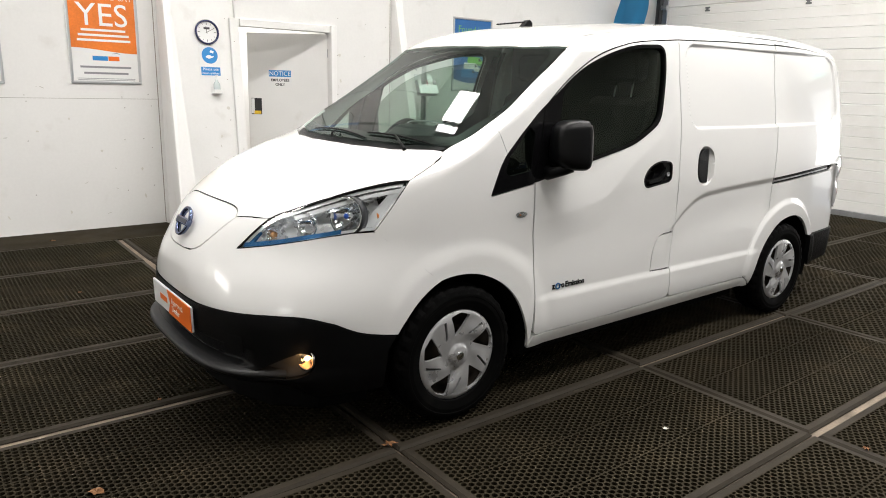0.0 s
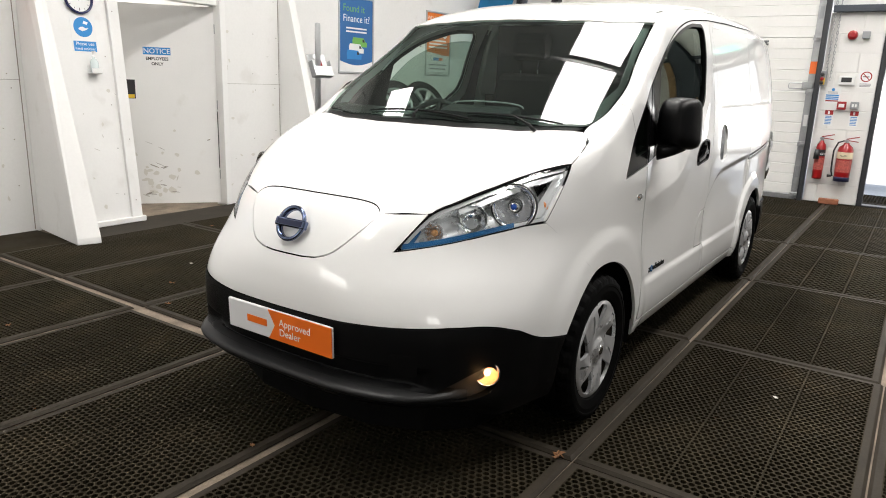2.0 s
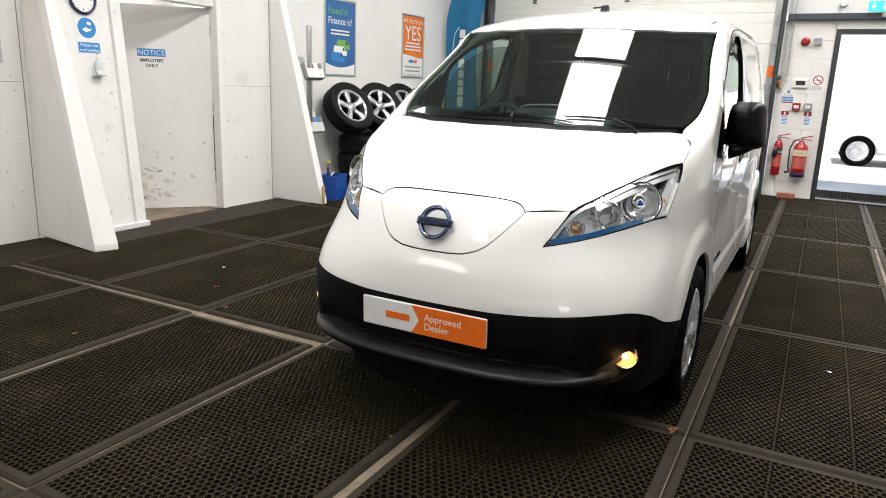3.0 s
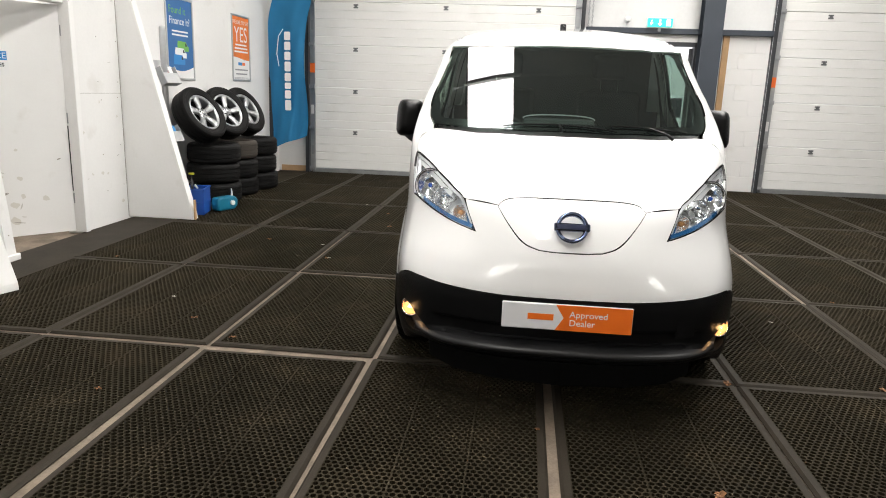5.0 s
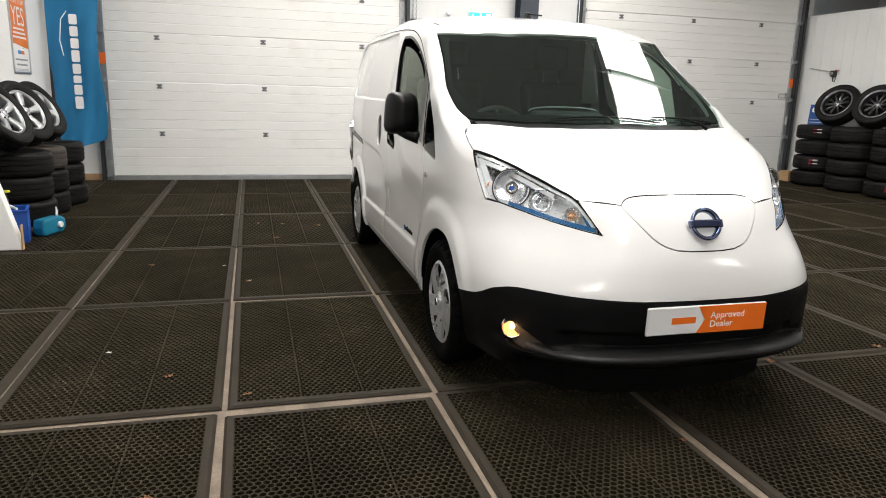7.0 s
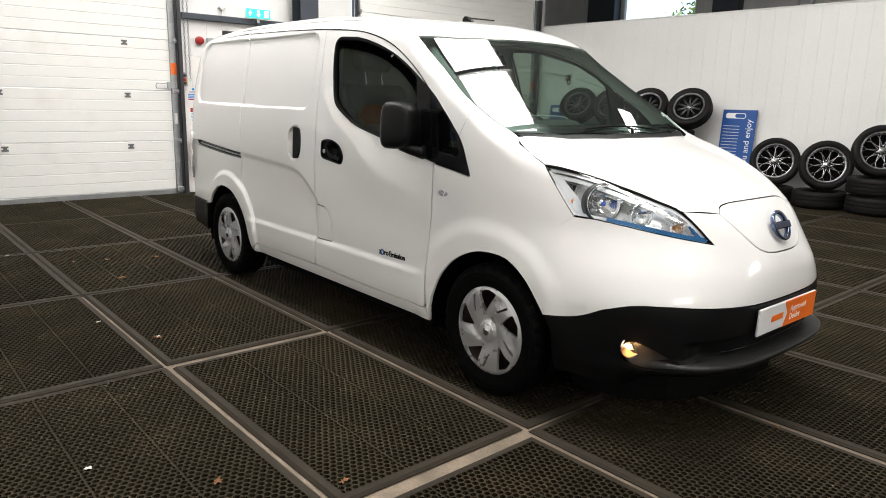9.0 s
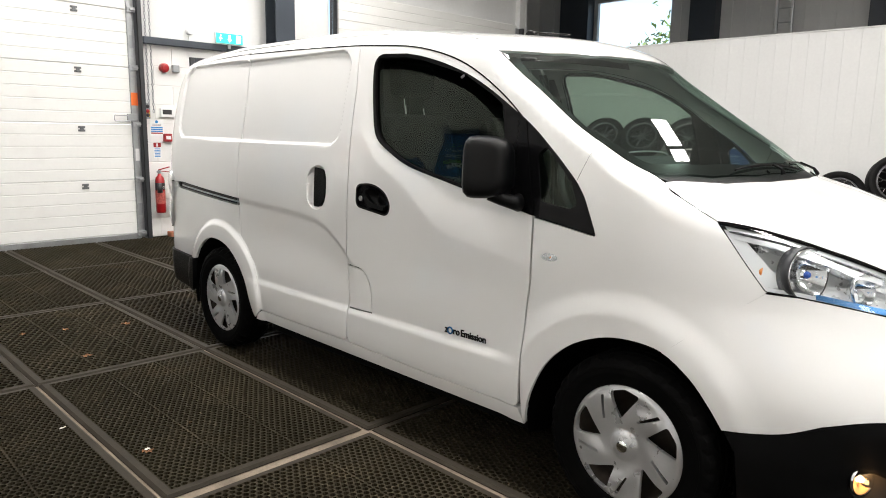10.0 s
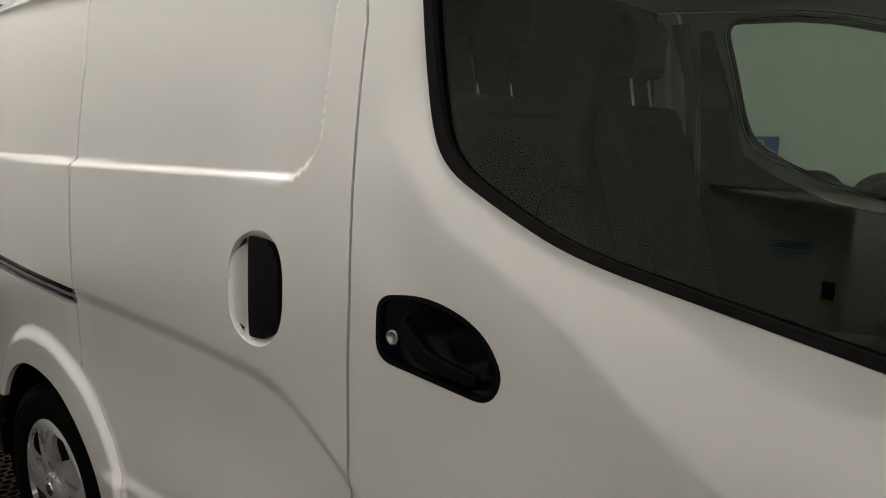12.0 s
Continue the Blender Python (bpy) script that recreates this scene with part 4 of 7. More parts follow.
def front_door(side):
    # the passenger's window reaches a little higher
    high = lambda pts: [(p[0], p[1] + (0.018 * float(ss(1.35, 1.5, p[1])) if side < 0 else 0.0), *p[2:]) for p in pts]
    opening = high(WINDOW)
    outline = [(0.442, 0.302, 0.03), (0.437, 0.50), (0.407, 0.78), (0.405, 1.018)] + opening + DOOR_TOP + [(1.475, 1.49), (1.464, 1.06), (1.476, 0.685), (1.478, 0.688), (1.35, 0.684, 0.05), (1.302, 0.62, 0.04), (1.302, 0.488), (1.478, 0.482), (1.482, 0.318, 0.03), (0.95, 0.303)]
    handle_hole = [(1.404, 1.066, 0.03), (1.405, 0.965, 0.035), (1.19, 0.938, 0.03), (1.166, 0.985, 0.03), (1.205, 1.047, 0.05), (1.30, 1.078, 0.05)]
    door = skin("front_door", "side", outline, PAINT, van, holes=[handle_hole], h=0.014, gap=0.0014, side=side, label="white cab door with black-framed window", rim_mat=PAINT)
    sail = [(0.405, 1.022), (0.83, 1.110)] + opening[1:]
    rim = rounded(sail, 0.014)
    pane = high([(0.52, 1.058), (0.83, 1.119, 0.15), (1.065, 1.170, 0.10), (1.182, 1.224, 0.04), (1.278, 1.279, 0.05), (1.311, 1.348, 0.06), (1.374, 1.628, 0.05), (1.175, 1.617), (1.08, 1.603), (0.88, 1.550), (0.80, 1.525), (0.655, 1.452), (0.588, 1.409, 0.01)])
    skin("window_seal", "side", shrunk(rim, -0.003), GLOSSBLACK, door, holes=[pane], h=0.014, out=0.003, depth=0.02, side=side, label="black rubber and gloss window surround")
    if side > 0:
        # the driver's window stands a little lowered
        lowered = spline([(1.366, 1.578), (1.26, 1.575), (1.137, 1.562), (1.01, 1.538), (0.87, 1.498), (0.76, 1.452), (0.68, 1.402), (0.612, 1.350), (0.570, 1.310)], 4)
        skin("window_pane", "side", pane[:6] + lowered, TINTED, door, h=0.05, out=-0.010, depth=0.0, side=side, label="tinted side window lowered a hand's width")
        p, g = lift("side", [(0.822, 1.522)], -0.004)
        part("frame_clip", box(-0.010, -0.004, -0.0045, 0.010, 0.003, 0.0045, 0.002), GALV, door, "small pale clip under the frame", m=Matrix.Translation(Vector(p[0])) @ pose(0, 0, 0, 0, 28, 0))
    else:
        skin("window_pane", "side", pane, TINTED, door, h=0.05, out=-0.010, depth=0.0, side=side)
    skin("door_lining", "side", [(0.46, 0.34), (0.46, 1.02), (0.84, 1.085), (1.05, 1.125), (1.2, 1.19), (1.30, 1.26), (1.40, 1.64), (1.44, 1.64), (1.44, 0.36)], LINING, door, h=0.06, out=-0.06, depth=0.0, side=side)
    # handle: bezel, dished back, grip and lock
    hrim = rounded(handle_hole, 0.008)
    skin("handle_dish", "side", hrim, GLOSSBLACK, door, h=0.010, out=-0.006, depth=0.0, side=side, dish=lambda q: -0.030 * ss(0.0, 0.05, 0.075 - np.hypot((q[:, 0] - 1.255) * 0.72, q[:, 1] - 1.008)))
    skin("handle_bezel", "side", shrunk(hrim, -0.001), TRIM, door, holes=[shrunk(hrim, 0.007)], h=0.008, out=0.001, depth=0.010, side=side)
    grip = [(1.345, 1.046, 0.015), (1.365, 1.020, 0.01), (1.320, 0.972, 0.02), (1.215, 0.960, 0.01), (1.212, 0.975, 0.006), (1.305, 0.992, 0.02), (1.345, 1.030, 0.01)]
    skin("door_handle", "side", grip, TRIM, door, h=0.008, out=0.003, depth=0.014, side=side, label="black door grip")
    p, g = lift("side", [(1.372, 1.004)], -0.002)
    m = Matrix.Translation(Vector(p[0] * (1, side, 1))) @ pose(0, 0, 0, -90 * side, 0, 0)
    part("lock", lathe([(0.0, 0.001), (0.008, 0.001), (0.0085, 0.004), (0.0115, 0.004), (0.012, 0.0), (0.0, -0.004)], 20), GALV, door, "key lock", True, m)
    # fuel-style flap at the rear edge
    skin("flap", "side", [(1.476, 0.681), (1.35, 0.679, 0.05), (1.306, 0.62, 0.04), (1.306, 0.492), (1.478, 0.487)], PAINT, van, h=0.03, gap=0.001, side=side, label="white hinged flap", rim_mat=PAINT)
    # lettering
    dark = material("dark_chrome", (0.05, 0.055, 0.06), 0.2, 0.8)
    for word, x, size in (("z", 0.834, 0.066), ("ro", 0.789, 0.062), ("Emission", 0.747, 0.060)):
        x0 = x if side > 0 else 1.398 - x
        p, g = lift("side", [(x0, 0.506)], 0.001)
        m = Matrix.Translation(Vector(p[0] * (1, side, 1))) @ pose(0, 0, 0, 90, 0, 180 if side > 0 else 0)
        if side < 0:
            m = Matrix.Translation(Vector((x0 - 0.006, p[0][1] * -1, 0.506))) @ pose(0, 0, 0, 90, 0, 0)
        text_part("lettering", word, size * 0.64, dark, door, m, 0.0015, bold=0.0011)
    x0 = 0.804 if side > 0 else 0.594
    p, g = lift("side", [(x0, 0.517)], 0.001)
    part("lettering_roundel", lathe([(0.010, 0.0), (0.016, 0.0), (0.016, 0.003), (0.010, 0.003)], 20, closed=True), BLUEPLASTIC, door, "", True, Matrix.Translation(Vector(p[0] * (1, side, 1))) @ pose(0, 0, 0, -90 * side, 0, 0))
    return door


def door_mirror(side):
    bm = bmesh.new()
    bmesh.ops.create_cube(bm, size=1)
    bmesh.ops.subdivide_edges(bm, edges=bm.edges, cuts=5, use_grid_fill=True)
    for v in bm.verts:
        c = v.co * 2
        k = (abs(c.x) ** 5 + abs(c.y) ** 5 + abs(c.z) ** 5) ** (1 / 5)
        v.co = c / k
        v.co.y *= 0.084 * (1 - 0.10 * v.co.z)
        v.co.z *= 0.110
        front = v.co.x < 0
        v.co.x *= 0.108 if front else 0.052
        if front:
            v.co.y *= 1 - 0.25 * (v.co.x / 0.100) ** 2
            v.co.z *= 1 - 0.16 * (v.co.x / 0.100) ** 2
    m = pose(0.572, 0.900 if side > 0 else -0.882, 1.185, 0, 0, 12 * side)
    body = part("door_mirror", bm, MIRRORBLACK, van, "black door mirror on a short arm", True, m)
    part("mirror_glass", box(0.046, -0.050, -0.078, 0.0495, 0.050, 0.078, 0.001), material("mirror", (0.8, 0.8, 0.8), 0.02, 1.0), body)
    arm = tube([(0.47, 0.825 * side, 1.062), (0.475, 0.85 * side, 1.064), (0.50, 0.880 * side, 1.075), (0.53, 0.905 * side, 1.098)], [0.034, 0.026, 0.024, 0.032], 12)
    part("mirror_arm", arm, TRIM, body, "", True, m.inverted())


SIDE_EDGE = spline([(0.030, 0.690), (0.09, 0.714), (0.15, 0.726), (0.28, 0.729), (0.40, 0.709), (0.50, 0.692), (0.62, 0.680), (0.725, 0.672)], 3)


def drawn(p):
    """Where a point of the skin lies in the flank's drawing."""
    x = float(p[0])
    for _ in range(3):
        x = float(p[0]) - float(aft(x, float(p[2])))
    return x, float(p[2])


EDGE_XZ = [drawn(p) for p in lift("top", SIDE_EDGE)[0]]
SEAM_TOP = [p for p in EDGE_XZ if p[0] < 0.196]
RAIL_TOP = EDGE_XZ[len(SEAM_TOP) - 1 :]
ROOF_Y = float(lift("side", [(0.80, 1.668)])[0][0][1])
JOIN = [tuple(float(c) for c in p) for p in lift("top", [(0.725 + 0.075 * k / 6, 0.672 + (ROOF_Y - 0.672) * k / 6) for k in range(1, 6)])[0]]


def flank(side):
    # fender
    fender = [(0.428, 0.25), (0.433, 0.50), (0.401, 0.78), (0.399, 1.012), (0.152, 0.973, 0.012)] + [p for p in QUART if 0.16 < p[0] < 0.246] + SEAM_TOP[::-1] + [(p[0], p[2]) for p in REAR_3D[::-1]] + [(EDGE_3D[4][0], EDGE_3D[4][2]), (-0.303, 0.955), (-0.372, 0.868), (-0.25, 0.766)] + ARCH_F[::-1]
    skin("fender", "side", fender, PAINT, van, h=0.012, gap=0.0008, side=side, label="white front wing with flared arch", rim_mat=PAINT)
    rep = skin("side_repeater", "side", circle(0.330, 0.882, 0.0135, 28, 2.3), BRIGHT, van, h=0.008, out=0.001, depth=0.004, side=side, label="small clear side repeater", rim_mat=BRIGHT)
    skin("lens", "side", circle(0.330, 0.882, 0.0145, 28, 2.3), CLEAR, rep, h=0.008, out=0.004, depth=0.006, side=side, rim_mat=CLEAR, dish=lambda q: 0.004 * np.clip(1 - ((q[:, 0] - 0.33) / 0.033) ** 2 - ((q[:, 1] - 0.882) / 0.0145) ** 2, 0, 1))
    part("bulb", lathe([(0, 0), (0.003, 0.001), (0.003, 0.002), (0, 0.003)], 12), AMBER, rep, "", True, Matrix.Translation(Vector(lift("side", [(0.325, 0.882)], 0.002)[0][0] * (1, side, 1))) @ pose(0, 0, 0, -90 * side, 0, 0))
    line = [wrap(-0.379, 0.746, 0.862), wrap(-0.25, 0.79, 0.764), wrap(-0.145, 0.83, 0.682)]
    skin("seam_flange", "wrap", [(u, z + 0.022) for u, z in line] + [(u, z - 0.022) for u, z in line[::-1]], PAINT, van, h=0.02, out=-0.005, depth=0.0, side=side)
    # quarter light
    ql = [(0.399, 1.018)] + QUART[:0:-1] + [(0.153, 0.980, 0.015)]
    pane = [(0.375, 1.072, 0.01), (0.405, 1.235, 0.015), (0.375, 1.262, 0.01), (0.262, 1.145, 0.01), (0.232, 1.072, 0.015), (0.26, 1.055, 0.01)]
    q = skin("quarter_light", "side", ql, GLOSSBLACK, van, holes=[pane], h=0.02, gap=0.001, out=0.001, depth=0.02, side=side, label="black triangular quarter light")
    skin("quarter_pane", "side", pane, TINTED, q, h=0.03, out=-0.004, depth=0.0, side=side)
    # pillar and cant rail
    rail = [SEAM_TOP[-1]] + [p for p in QUART if p[0] > 0.244] + DOOR_TOP + [(2.0, 1.712), (2.55, 1.722), (2.556, 1.730), (3.0, 1.722), (3.30, 1.70), (3.44, 1.66), (3.44, 1.69), (3.30, 1.735), (2.9, 1.752), (2.0, 1.757), (1.5, 1.745), (1.2, 1.725), (0.95, 1.695), (0.80, 1.668)] + [drawn(p) for p in JOIN[::-1]] + RAIL_TOP[::-1]
    skin("roof_rail", "side", rail, PAINT, van, h=0.022, gap=0.0008, depth=0.0, side=side, label="white pillar and roof rail")
    # inner flanges behind the shut lines, grey to put the gaps' shade into colour
    for strip in ([(0.40, 0.31), (0.47, 0.31), (0.46, 0.6), (0.435, 1.0), (0.375, 1.0), (0.405, 0.6)], [(1.45, 0.33), (1.515, 0.33), (1.50, 1.06), (1.51, 1.49), (1.545, 1.66), (1.49, 1.66), (1.445, 1.49), (1.435, 1.06)], [(2.45, 0.74), (2.51, 0.74), (2.515, 1.48), (2.56, 1.69), (2.51, 1.69), (2.455, 1.48)], [(1.285, 0.475), (1.45, 0.475), (1.45, 0.705), (1.285, 0.705)]):
        skin("inner_flange", "side", strip, FLANGE, van, h=0.03, out=-0.011, depth=0.0, side=side)
    # thin near-black strip laid on the skin to draw the dark gutter
    over = DOOR_TOP + [(2.0, 1.712), (2.545, 1.722)]
    skin("drip_seal", "side", [(x - 0.0012, z + 0.0028) for x, z in over] + [(x + 0.0012, z - 0.0028) for x, z in over[::-1]], SEAM, van, h=0.02, out=0.0015, depth=0.0, side=side, label="black strip drawn for the dark gutter over the doors")
    # sill
    skin("sill", "side", [(0.425, 0.236), (0.445, 0.297), (0.95, 0.298), (1.48, 0.312), (2.26, 0.312), (2.325, 0.255)], PAINT, van, h=0.012, depth=0.03, side=side, rim_mat=PAINT)
    # sliding door
    flare = [(2.475, 0.708), (2.40, 0.648), (2.33, 0.565), (2.285, 0.47), (2.27, 0.318, 0.02)]
    recess = [(1.795, 1.10, 0.05), (1.735, 1.140, 0.05), (1.675, 1.140, 0.05), (1.635, 1.095, 0.05), (1.637, 0.972, 0.05), (1.690, 0.922, 0.05), (1.752, 0.922, 0.05), (1.803, 0.965, 0.05)]
    slide = skin("sliding_door", "side", [(1.486, 0.320, 0.03), (1.482, 0.482), (1.480, 0.685), (1.468, 1.06), (1.479, 1.49), (1.523, 1.695), (2.0, 1.712), (2.545, 1.722), (2.484, 1.49), (2.480, 1.25), (2.474, 0.915), (2.475, 0.88)] + flare, PAINT, van, holes=[recess], h=0.011, gap=0.0014, side=side, label="white sliding load door with pressed panel", rim_mat=PAINT)
    rr = rounded(recess, 0.008)
    skin("handle_recess", "side", rr, PAINT, slide, h=0.010, depth=0.0, side=side, dish=lambda q: -0.034 * ss(0.0, 0.045, 0.112 - np.maximum(np.abs(q[:, 0] - 1.718) * 1.35, np.abs(q[:, 1] - 1.031))))
    skin("sliding_handle", "side", [(1.742, 1.128, 0.01), (1.690, 1.124, 0.01), (1.655, 1.092, 0.015), (1.652, 0.995, 0.015), (1.690, 0.938, 0.015), (1.743, 0.936, 0.008)], TRIM, slide, h=0.010, out=-0.004, depth=0.026, side=side, label="black vertical handle", rim_mat=TRIM)
    # rear quarter with rail slot
    slot = [(2.478, 0.882), (2.478, 0.916), (3.30, 0.962, 0.02), (3.395, 0.958, 0.02), (3.36, 0.928, 0.03)]
    quarter = [(2.480, 0.712), (2.480, 0.878), (3.36, 0.924, 0.03), (3.40, 0.958, 0.02), (3.30, 0.966), (2.480, 0.920), (2.486, 1.25), (2.489, 1.49), (2.552, 1.722), (3.0, 1.719), (3.30, 1.697), (3.44, 1.657), (3.53, 1.50), (3.555, 1.1), (3.557, 0.62), (3.553, 0.505), (3.075, 0.495), (3.05, 0.50)] + [p for p in ARCH_R[::-1] if p[0] < 3.05 and p[0] > 2.34] + [(2.335, 0.262), (2.265, 0.312)] + flare[-2::-1]
    skin("rear_quarter", "side", quarter, PAINT, van, h=0.011, gap=0.0008, side=side, label="white rear quarter panel with flared arch", rim_mat=PAINT)
    rail_slot = skin("rail_slot", "side", slot, GLOSSBLACK, van, h=0.03, out=-0.012, depth=0.0, side=side, label="black sliding door rail")
    skin("rail", "side", [(2.485, 0.893), (2.485, 0.902), (3.30, 0.945), (3.30, 0.936)], GALV, rail_slot, h=0.02, out=-0.008, depth=0.006, side=side, rim_mat=TRIM)
    skin("rear_bumper", "side", [(3.08, 0.490), (3.553, 0.500), (3.556, 0.36), (3.53, 0.30), (3.12, 0.28), (3.085, 0.36)], TRIM, van, h=0.03, out=0.012, depth=0.03, side=side, label="black rear bumper corner", rim_mat=TRIM)
    lampb = skin("tail_lamp", "side", [(3.40, 0.975, 0.02), (3.50, 1.03, 0.03), (3.545, 1.02, 0.02), (3.553, 0.66, 0.03), (3.50, 0.64, 0.03), (3.46, 0.70, 0.04), (3.44, 0.86, 0.04)], material("tail_lamp_lens", (0.62, 0.60, 0.60), 0.08, 0.3, coat=1.0), van, h=0.015, out=0.010, depth=0.02, side=side, label="bulging clear tail lamp", rim_mat=CHROME, dish=lambda q: 0.014 * np.abs(np.sin((q[:, 1] - 0.66) * 17)))
    # wheel housings
    for x in (0.03, 2.72):
        arc = [(x + 0.385 * math.cos(a), 0.30 + 0.385 * math.sin(a)) for a in np.linspace(-0.25, math.pi + 0.25, 24)]
        verts = [(a, (0.80 if k else 0.40) * side, b) for k in (0, 1) for a, b in arc]
        n = len(arc)
        faces = [(i, i + 1, n + i + 1, n + i) for i in range(n - 1)] + [tuple(range(n))]
        mesh_part("wheel_housing", verts, faces, SEAM, van, smooth=False)


for side in (1, -1):
    headlight(side)
    fog_lamp(side)
    front_door(side)
    door_mirror(side)
    flank(side)
    for x, spin in ((0.0, 17), (2.725, 58)):
        van_wheel(x, side, spin + 20 * side)

# roof, windscreen, cowl and wipers
ROOF_EDGE = [(0.725, 0.672)] + [p[:2] for p in JOIN] + [(float(p[0]), float(p[1])) for p in lift("side", [(0.80, 1.668), (0.95, 1.695), (1.2, 1.725), (1.5, 1.745), (2.0, 1.757), (2.9, 1.752), (3.30, 1.735), (3.44, 1.69)])[0]]
SCREEN_TOP = [(0.47, 0.0), (0.482, 0.16), (0.515, 0.325), (0.59, 0.50), (0.712, 0.6725), (0.725, 0.672)]
skin("roof", "top", both_top(SCREEN_TOP[:-1] + ROOF_EDGE + [(3.50, 0.30), (3.50, 0.0)]), PAINT, van, h=0.035, depth=0.012, rim_mat=PAINT, label="white roof skin", step=0.02)
SCREEN_SIDE = [(x, y - 0.002) for x, y in SIDE_EDGE[::-1]]
glass_rim = both_top([(-0.125, 0.0), (-0.118, 0.2), (-0.068, 0.45), (0.022, 0.672, 0.03)] + SCREEN_SIDE[-2:0:-1] + SCREEN_TOP[-2::-1])
clear_rim = both_top([(-0.070, 0.0), (-0.063, 0.2), (-0.015, 0.44), (0.065, 0.660, 0.05), (0.28, 0.698), (0.49, 0.662), (0.668, 0.625, 0.05), (0.535, 0.40), (0.465, 0.20), (0.450, 0.0)])
glass_rim2 = shrunk(rounded(glass_rim, 0.02), 0.003)
windscreen = skin("windscreen", "top", glass_rim2, SCREEN, van, h=0.011, out=-0.002, depth=0.0, label="large raked windscreen", form=screen_form)
skin("screen_border", "top", glass_rim2, GLOSSBLACK, windscreen, holes=[clear_rim], h=0.015, out=-0.011, depth=0.0, label="black printed border", form=screen_form)
skin("cowl", "top", both_top([(-0.164, 0.0), (-0.155, 0.2), (-0.105, 0.45), (-0.020, 0.645), (0.018, 0.672), (-0.066, 0.45), (-0.114, 0.2), (-0.121, 0.0)]), TRIM, van, h=0.02, out=-0.010, depth=0.01, label="black cowl grille")


def wiper(x0, y0, x1, y1, px, py):
    def on(x, y, o):
        return tuple(lift("top", [(x, y)], o)[0][0])

    blade = [on(x0 + (x1 - x0) * t, y0 + (y1 - y0) * t, 0.006) for t in np.linspace(0, 1, 8)]
    w = part("wiper", tube(blade, [0.003] + [0.0045] * 6 + [0.003], 6), TRIM, van, "black wiper arm and blade")
    mid = ((x0 + x1) / 2 - 0.005, (y0 + y1) / 2)
    part("wiper_arm", tube([on(px, py, 0.006), on(px * 0.7 + mid[0] * 0.3, py * 0.7 + mid[1] * 0.3, 0.020), on(*mid, 0.013)], [0.009, 0.006, 0.004], 8), TRIM, w)


wiper(-0.078, 0.32, -0.104, -0.24, -0.138, 0.03)
wiper(-0.078, -0.20, -0.012, -0.60, -0.090, -0.52)
aerial = part("antenna", prism([(1.02, 1.742), (1.115, 1.752), (1.115, 1.785), (1.095, 1.800), (1.075, 1.795), (1.035, 1.756)], "y", -0.019, 0.019, 0.008), TRIM, van, "black roof aerial with its rod folded forward")
rod = [(1.085 - 0.225 * k / 44, 0.0, 1.788 - 0.030 * k / 44) for k in range(45)]
part("antenna_rod", tube(rod, [0.0048 if k % 2 else 0.0034 for k in range(44)] + [0.003], 8), TRIM, aerial)
skin("tailgate", "back", [(-0.72, 0.5), (0.72, 0.5), (0.74, 1.1), (0.66, 1.55, 0.06), (0.56, 1.70, 0.06), (-0.56, 1.70, 0.06), (-0.66, 1.55, 0.06), (-0.74, 1.1)], PAINT, van, h=0.05, depth=0.02, label="plain white rear doors")
part("rear_step", box(3.40, -0.72, 0.29, 3.585, 0.72, 0.50, 0.03), TRIM, van, "black rear bumper")

# cab
part("underbody", box(-0.55, -0.50, 0.18, 3.40, 0.50, 0.26, 0.03), SEAM, van)
part("underbody", box(0.42, -0.72, 0.17, 2.32, 0.72, 0.30, 0.01), SEAM, van)
part("cab_floor", box(0.44, -0.74, 0.36, 1.62, 0.74, 0.42), LINING, van)
part("firewall", box(-0.30, -0.66, 0.3, -0.25, 0.66, 1.02), SEAM, van)
part("bulkhead", merged(box(1.60, -0.74, 0.3, 1.63, 0.74, 1.25), box(1.60, -0.66, 1.25, 1.63, 0.66, 1.69)), LINING, van, "dark bulkhead behind the seats")
skin("headliner", "top", both_top([(0.70, 0.0), (0.75, 0.35), (0.86, 0.56), (1.60, 0.56), (1.60, 0.0)]), LINING, van, h=0.06, out=-0.05, depth=0.0)
dash = [(-0.20, 0.95), (-0.06, 1.105), (0.06, 1.12), (0.22, 1.105), (0.33, 1.06), (0.40, 0.98), (0.40, 0.72), (-0.2, 0.7)]
part("dashboard", prism(dash, "y", -0.70, 0.70, 0.02), DASH, van, "dark plastic dashboard", False)
part("instrument_hood", moved(prism([(-0.12, -0.01), (0.05, 0.095), (0.12, 0.11), (0.14, 0.06), (0.10, -0.05), (-0.10, -0.05)], "y", -0.20, 0.20, 0.02), pose(0.30, 0.02, 1.115)), DASH, van, "dark instrument hood")
part("hood_trim", tube([(0.432, 0.02 + 0.205 * math.sin(a), 1.205 + 0.034 * math.cos(a) ** 0.5) for a in np.linspace(-1.5, 1.5, 15)], 0.0035, 8), material("pale_trim", (0.42, 0.43, 0.44), 0.4), van, "thin pale trim line", True)
ring = [(0.185 * math.cos(a), 0.185 * math.sin(a), 0.0) for a in np.linspace(0, 2 * math.pi, 36, endpoint=False)]
sw = part("steering_wheel", tube(ring, 0.015, 10, True), DASH, van, "black steering wheel", True, pose(0.46, 0.37, 1.06, 0, -62, 0))
part("wheel_hub", lathe([(0.0, 0.03), (0.05, 0.028), (0.07, 0.01), (0.06, -0.03), (0.0, -0.05)], 20), DASH, sw, "", True)
for a in (0.0, 2.1, 4.2):
    part("wheel_spoke", tube([(0.05 * math.cos(a), 0.05 * math.sin(a), 0), (0.18 * math.cos(a), 0.18 * math.sin(a), 0)], [0.02, 0.012], 8), DASH, sw)
